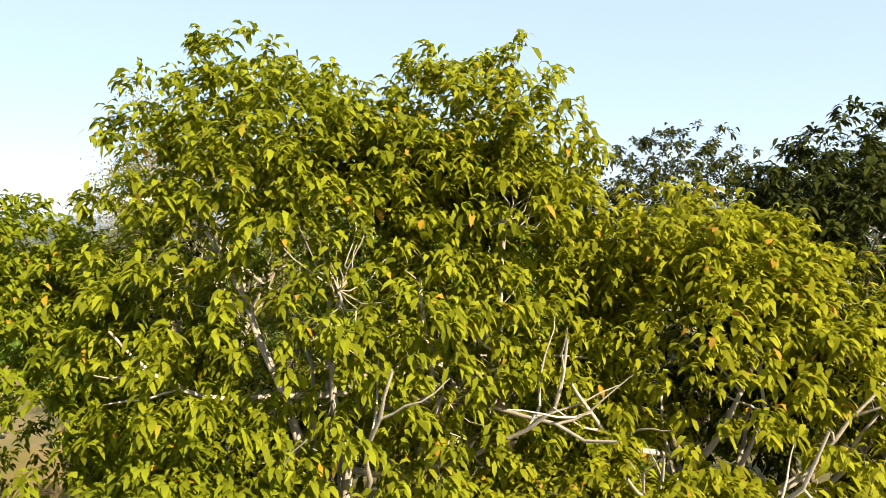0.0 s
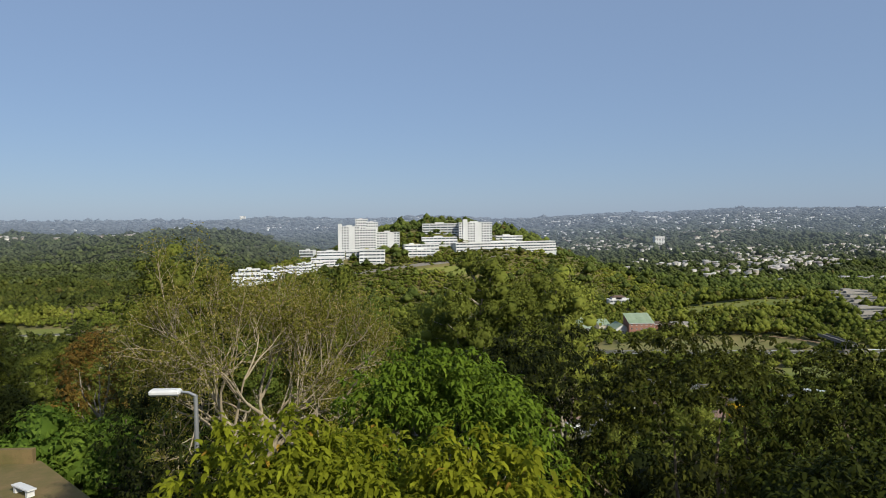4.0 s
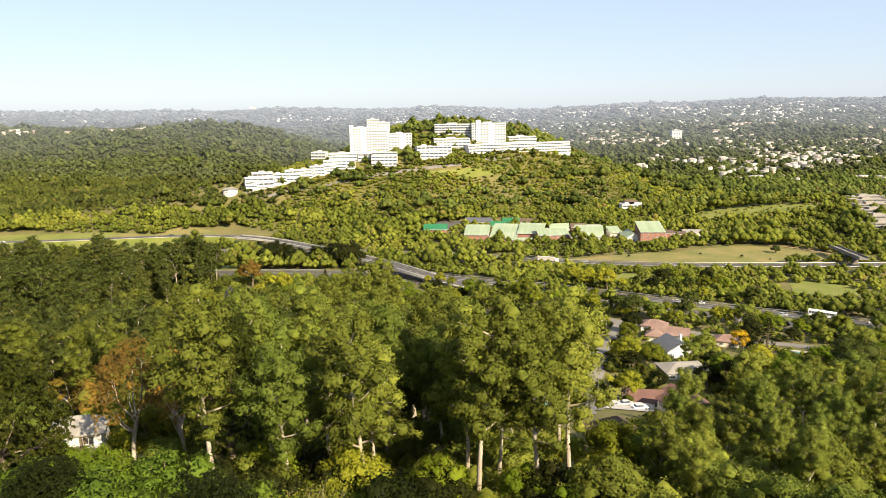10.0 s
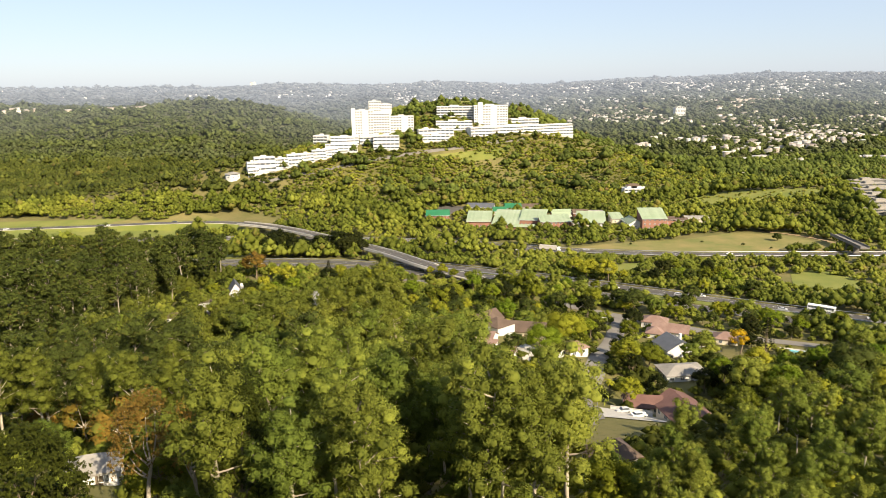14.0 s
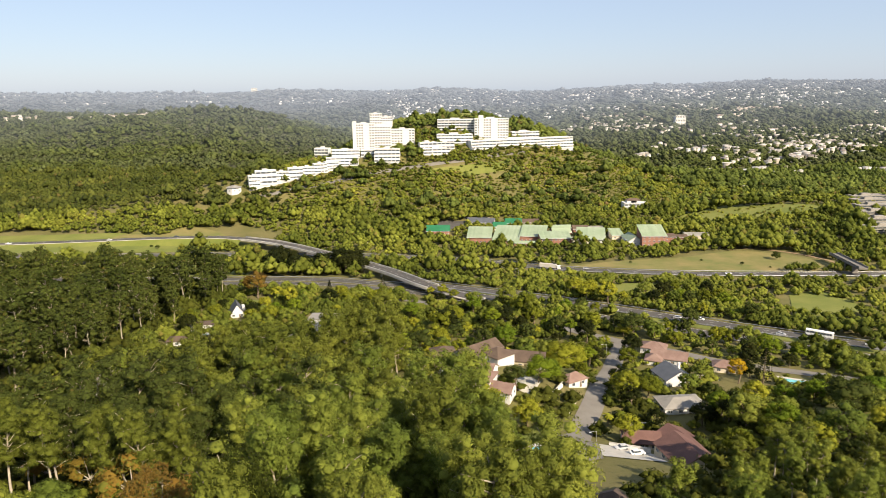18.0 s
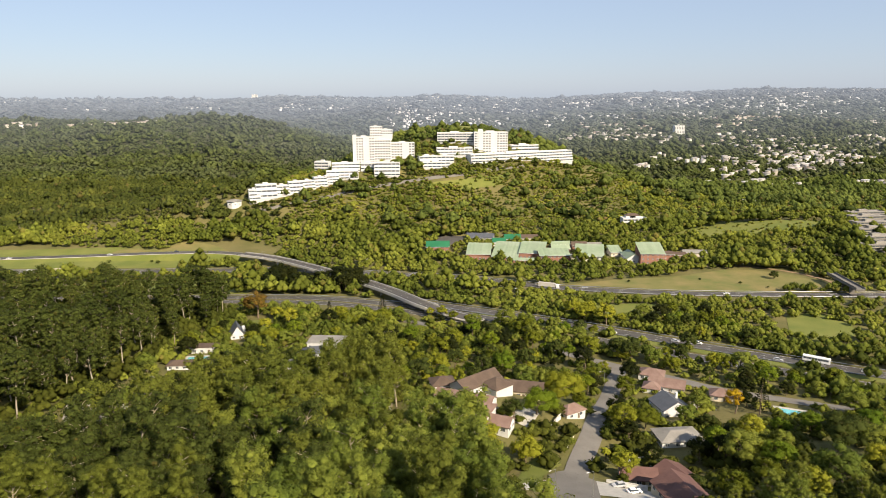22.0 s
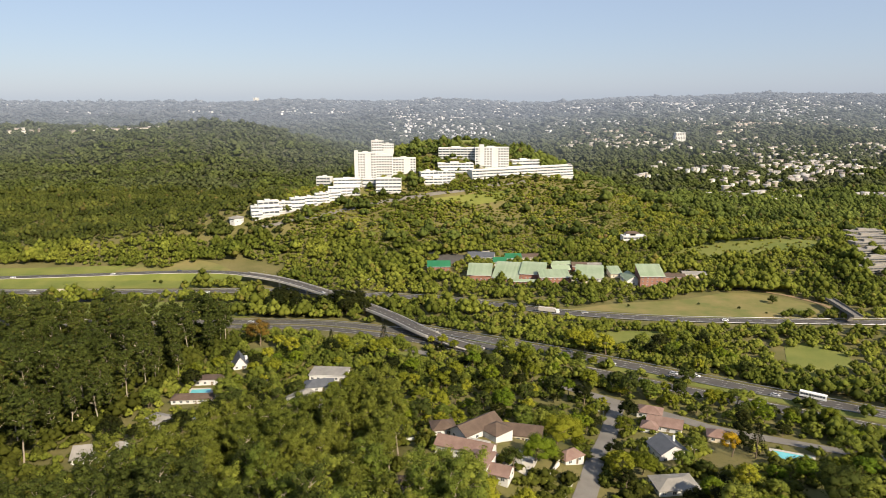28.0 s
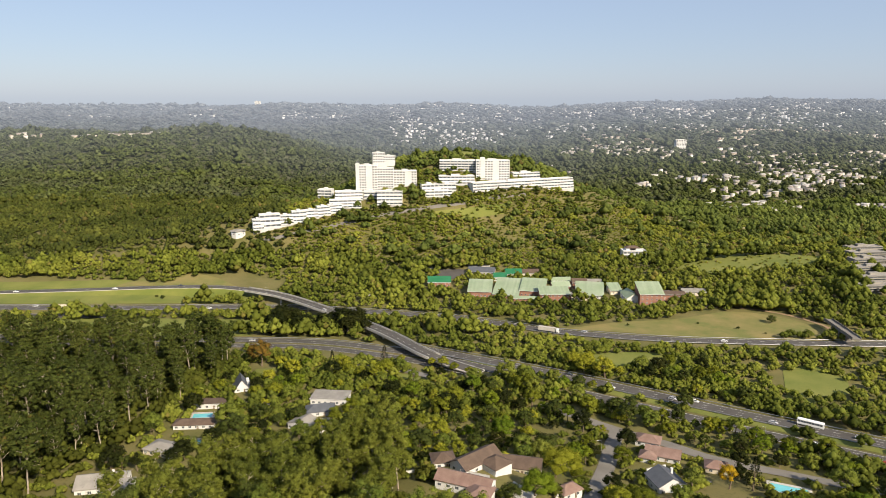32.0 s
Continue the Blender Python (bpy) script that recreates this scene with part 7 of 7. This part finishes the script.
street_lamp(-6.1, 19.0, 82.3 - gz(-6.1, 19.0), 0, 0.4)
for x, y, tn in ((33.9, 170, 30), (44, 168, 20), (4, 424, 40), (77, 284, 0), (-58, 520, 30), (-150, 604, 10), (60, 455, 10), (160, 300, 30), (200, 262, 30)):
    street_lamp(x, y, 8.0, tn)

# ---- vehicles ----
def wheel(parent, x, y, r, w):
    bm = bmesh.new()
    bmesh.ops.create_cone(bm, segments=12, radius1=r, radius2=r, depth=w, cap_ends=True, matrix=Matrix.Rotation(math.pi / 2, 4, "X"))
    t = part("wheel", bm, M["tyre"], parent, "", Matrix.Translation((x, y, r)))
    bm = bmesh.new()
    bmesh.ops.create_cone(bm, segments=10, radius1=r * 0.6, radius2=r * 0.6, depth=w + 0.02, cap_ends=True, matrix=Matrix.Rotation(math.pi / 2, 4, "X"))
    part("rim", bm, M["steel"], t)


M["tyre"] = surface("rubber", (0.03, 0.03, 0.03), (0.045, 0.045, 0.045), 2, 9, 0.9)
for nm, col in (("white", (0.78, 0.78, 0.76)), ("silver", (0.45, 0.45, 0.46)), ("red", (0.42, 0.03, 0.03)), ("dark", (0.05, 0.055, 0.065)), ("blue", (0.06, 0.10, 0.25))):
    M["car_" + nm] = surface(nm + "_car_paint", col, tuple(c * 0.92 for c in col), 0.5, 5, 0.25, 0, 0, 0.5)


def profile(points, w, taper=0.0):
    """A body pressed from a side profile, w wide."""
    bm = bmesh.new()
    zs = [p[1] for p in points]
    zt = max(zs)
    rows = []
    for s in (-1, 1):
        rows.append([bm.verts.new((x, s * (w / 2 - (taper if z > zt - 0.15 else 0)), z)) for x, z in points])
    n = len(points)
    for i in range(n):
        bm.faces.new((rows[0][i], rows[0][(i + 1) % n], rows[1][(i + 1) % n], rows[1][i]))
    bm.faces.new(rows[0])
    bm.faces.new(rows[1][::-1])
    bmesh.ops.recalc_face_normals(bm, faces=bm.faces)
    return bm


def car(x, y, turn, colour, z=None):
    t = thing("car", pose(x, y, (gz(x, y) + 0.34) if z is None else z, 0, 0, turn), {"white": "white hatchback driving on the road", "silver": "silver saloon car on the road", "red": "red car on the motorway", "dark": "dark saloon car on the road", "blue": "blue car on the road"}[colour], "car", "cars on the roads")
    part("body", profile([(-2.15, 0.28), (2.15, 0.28), (2.2, 0.6), (2.05, 0.8), (1.1, 0.92), (-1.75, 0.95), (-2.15, 0.85)], 1.72), M["car_" + colour], t)
    part("glasshouse", profile([(-1.7, 0.95), (1.05, 0.92), (0.45, 1.36), (-1.3, 1.38)], 1.6, 0.14), M["window"], t)
    part("roof", profile([(-1.32, 1.38), (0.47, 1.36), (0.3, 1.44), (-1.1, 1.46)], 1.36, 0.06), M["car_" + colour], t)
    for sx in (-1.3, 1.35):
        for sy in (-0.78, 0.78):
            wheel(t, sx, sy, 0.31, 0.2)
    for sy in (-0.6, 0.6):
        part("headlight", boxes((2.16, sy - 0.18, 0.55, 2.22, sy + 0.18, 0.7)), M["white_wall"], t)
        part("tail_light", boxes((-2.19, sy - 0.18, 0.62, -2.13, sy + 0.18, 0.78)), M["car_red"], t)


def bus(x, y, turn):
    t = thing("coach", pose(x, y, gz(x, y) + 0.34, 0, 0, turn), "long white coach on the motorway", "bus")
    bm = boxes((-6.2, -1.25, 0.45, 6.2, 1.25, 3.3))
    bmesh.ops.bevel(bm, geom=bm.edges[:], offset=0.18, segments=2, affect="EDGES")
    part("body", bm, M["car_white"], t)
    for s in (-1, 1):
        for k in range(9):
            part("window", boxes((-5.7 + k * 1.25, s * 1.25 - 0.03, 1.75, -4.6 + k * 1.25, s * 1.25 + 0.03, 2.75)), M["window"], t)
    part("windscreen", boxes((6.17, -1.05, 1.4, 6.24, 1.05, 2.9)), M["window"], t)
    for sx in (-4.0, -2.8, 4.2):
        for sy in (-1.1, 1.1):
            wheel(t, sx, sy, 0.5, 0.3)


def lorry(x, y, turn, colour="white", load="grey_wall", label="articulated lorry with a long trailer"):
    t = thing("lorry", pose(x, y, gz(x, y) + 0.34, 0, 0, turn), label, "lorry", "lorries on the motorway")
    part("trailer", boxes((-9, -1.25, 1.1, 3.6, 1.25, 3.9)), M[load], t)
    part("chassis", boxes((-8.8, -0.5, 0.7, 6.0, 0.5, 1.1)), M["tyre"], t)
    bm = boxes((4.2, -1.2, 0.6, 6.5, 1.2, 3.3))
    bmesh.ops.bevel(bm, geom=bm.edges[:], offset=0.15, segments=2, affect="EDGES")
    part("cab", bm, M["car_" + colour], t)
    part("windscreen", boxes((6.47, -1.0, 1.9, 6.54, 1.0, 2.9)), M["window"], t)
    for sx in (-8.0, -6.9, -5.8, 3.0, 5.4):
        for sy in (-1.05, 1.05):
            wheel(t, sx, sy, 0.5, 0.3)


def on_road(line, frac, offset, back=False):
    i = int(frac * (len(line) - 2))
    d = line[i + 1] - line[i]
    p = line[i, :2] + sideways(line)[i] * offset
    return p[0], p[1], math.degrees(math.atan2(d[1], d[0])) + (180 if back else 0)


bus(*on_road(far_line, 0.60, -2.9))
for f, o, c in ((0.30, -3.0, "dark"), (0.36, 3.6, "white"), (0.44, 0.4, "silver"), (0.47, -2.9, "white"), (0.56, 3.6, "silver"), (0.65, 0.4, "white"), (0.74, 3.6, "red"), (0.80, -2.9, "dark")):
    car(*on_road(far_line, f, o), c)
for f, o, c in ((0.46, 0.0, "white"), (0.58, 3.0, "red"), (0.75, -3.2, "white")):
    car(*on_road(near_line, f, o, True), c)
for f, o, c in ((0.30, -3.2, "white"), (0.43, 3.4, "white"), (0.52, 0.2, "silver"), (0.60, 3.4, "white"), (0.70, -3.2, "silver"), (0.78, 0.2, "white")):
    car(*on_road(b_line, f, o), c)
lorry(*on_road(b_line, 0.68, 3.4), "white", "grey_wall", "lorry with a long dark loaded trailer")
lorry(*on_road(b_line, 0.33, 3.4), "white", "cream_wall", "articulated lorry with a pale trailer")
for f, o, c in ((0.35, -2, "white"), (0.62, 2, "silver")):
    car(*on_road(left_line, f, o), c)
for f, o, c in ((0.22, 2, "white"), (0.36, 2, "white"), (0.45, -2, "dark"), (0.72, 2, "silver")):
    x, y, tn = on_road(fly, f, o)
    car(x, y, tn, c, float(fly[int(f * (len(fly) - 2)), 2]) + 0.04)
car(58, 176, 10, "white")
car(55, 181, 190, "silver")
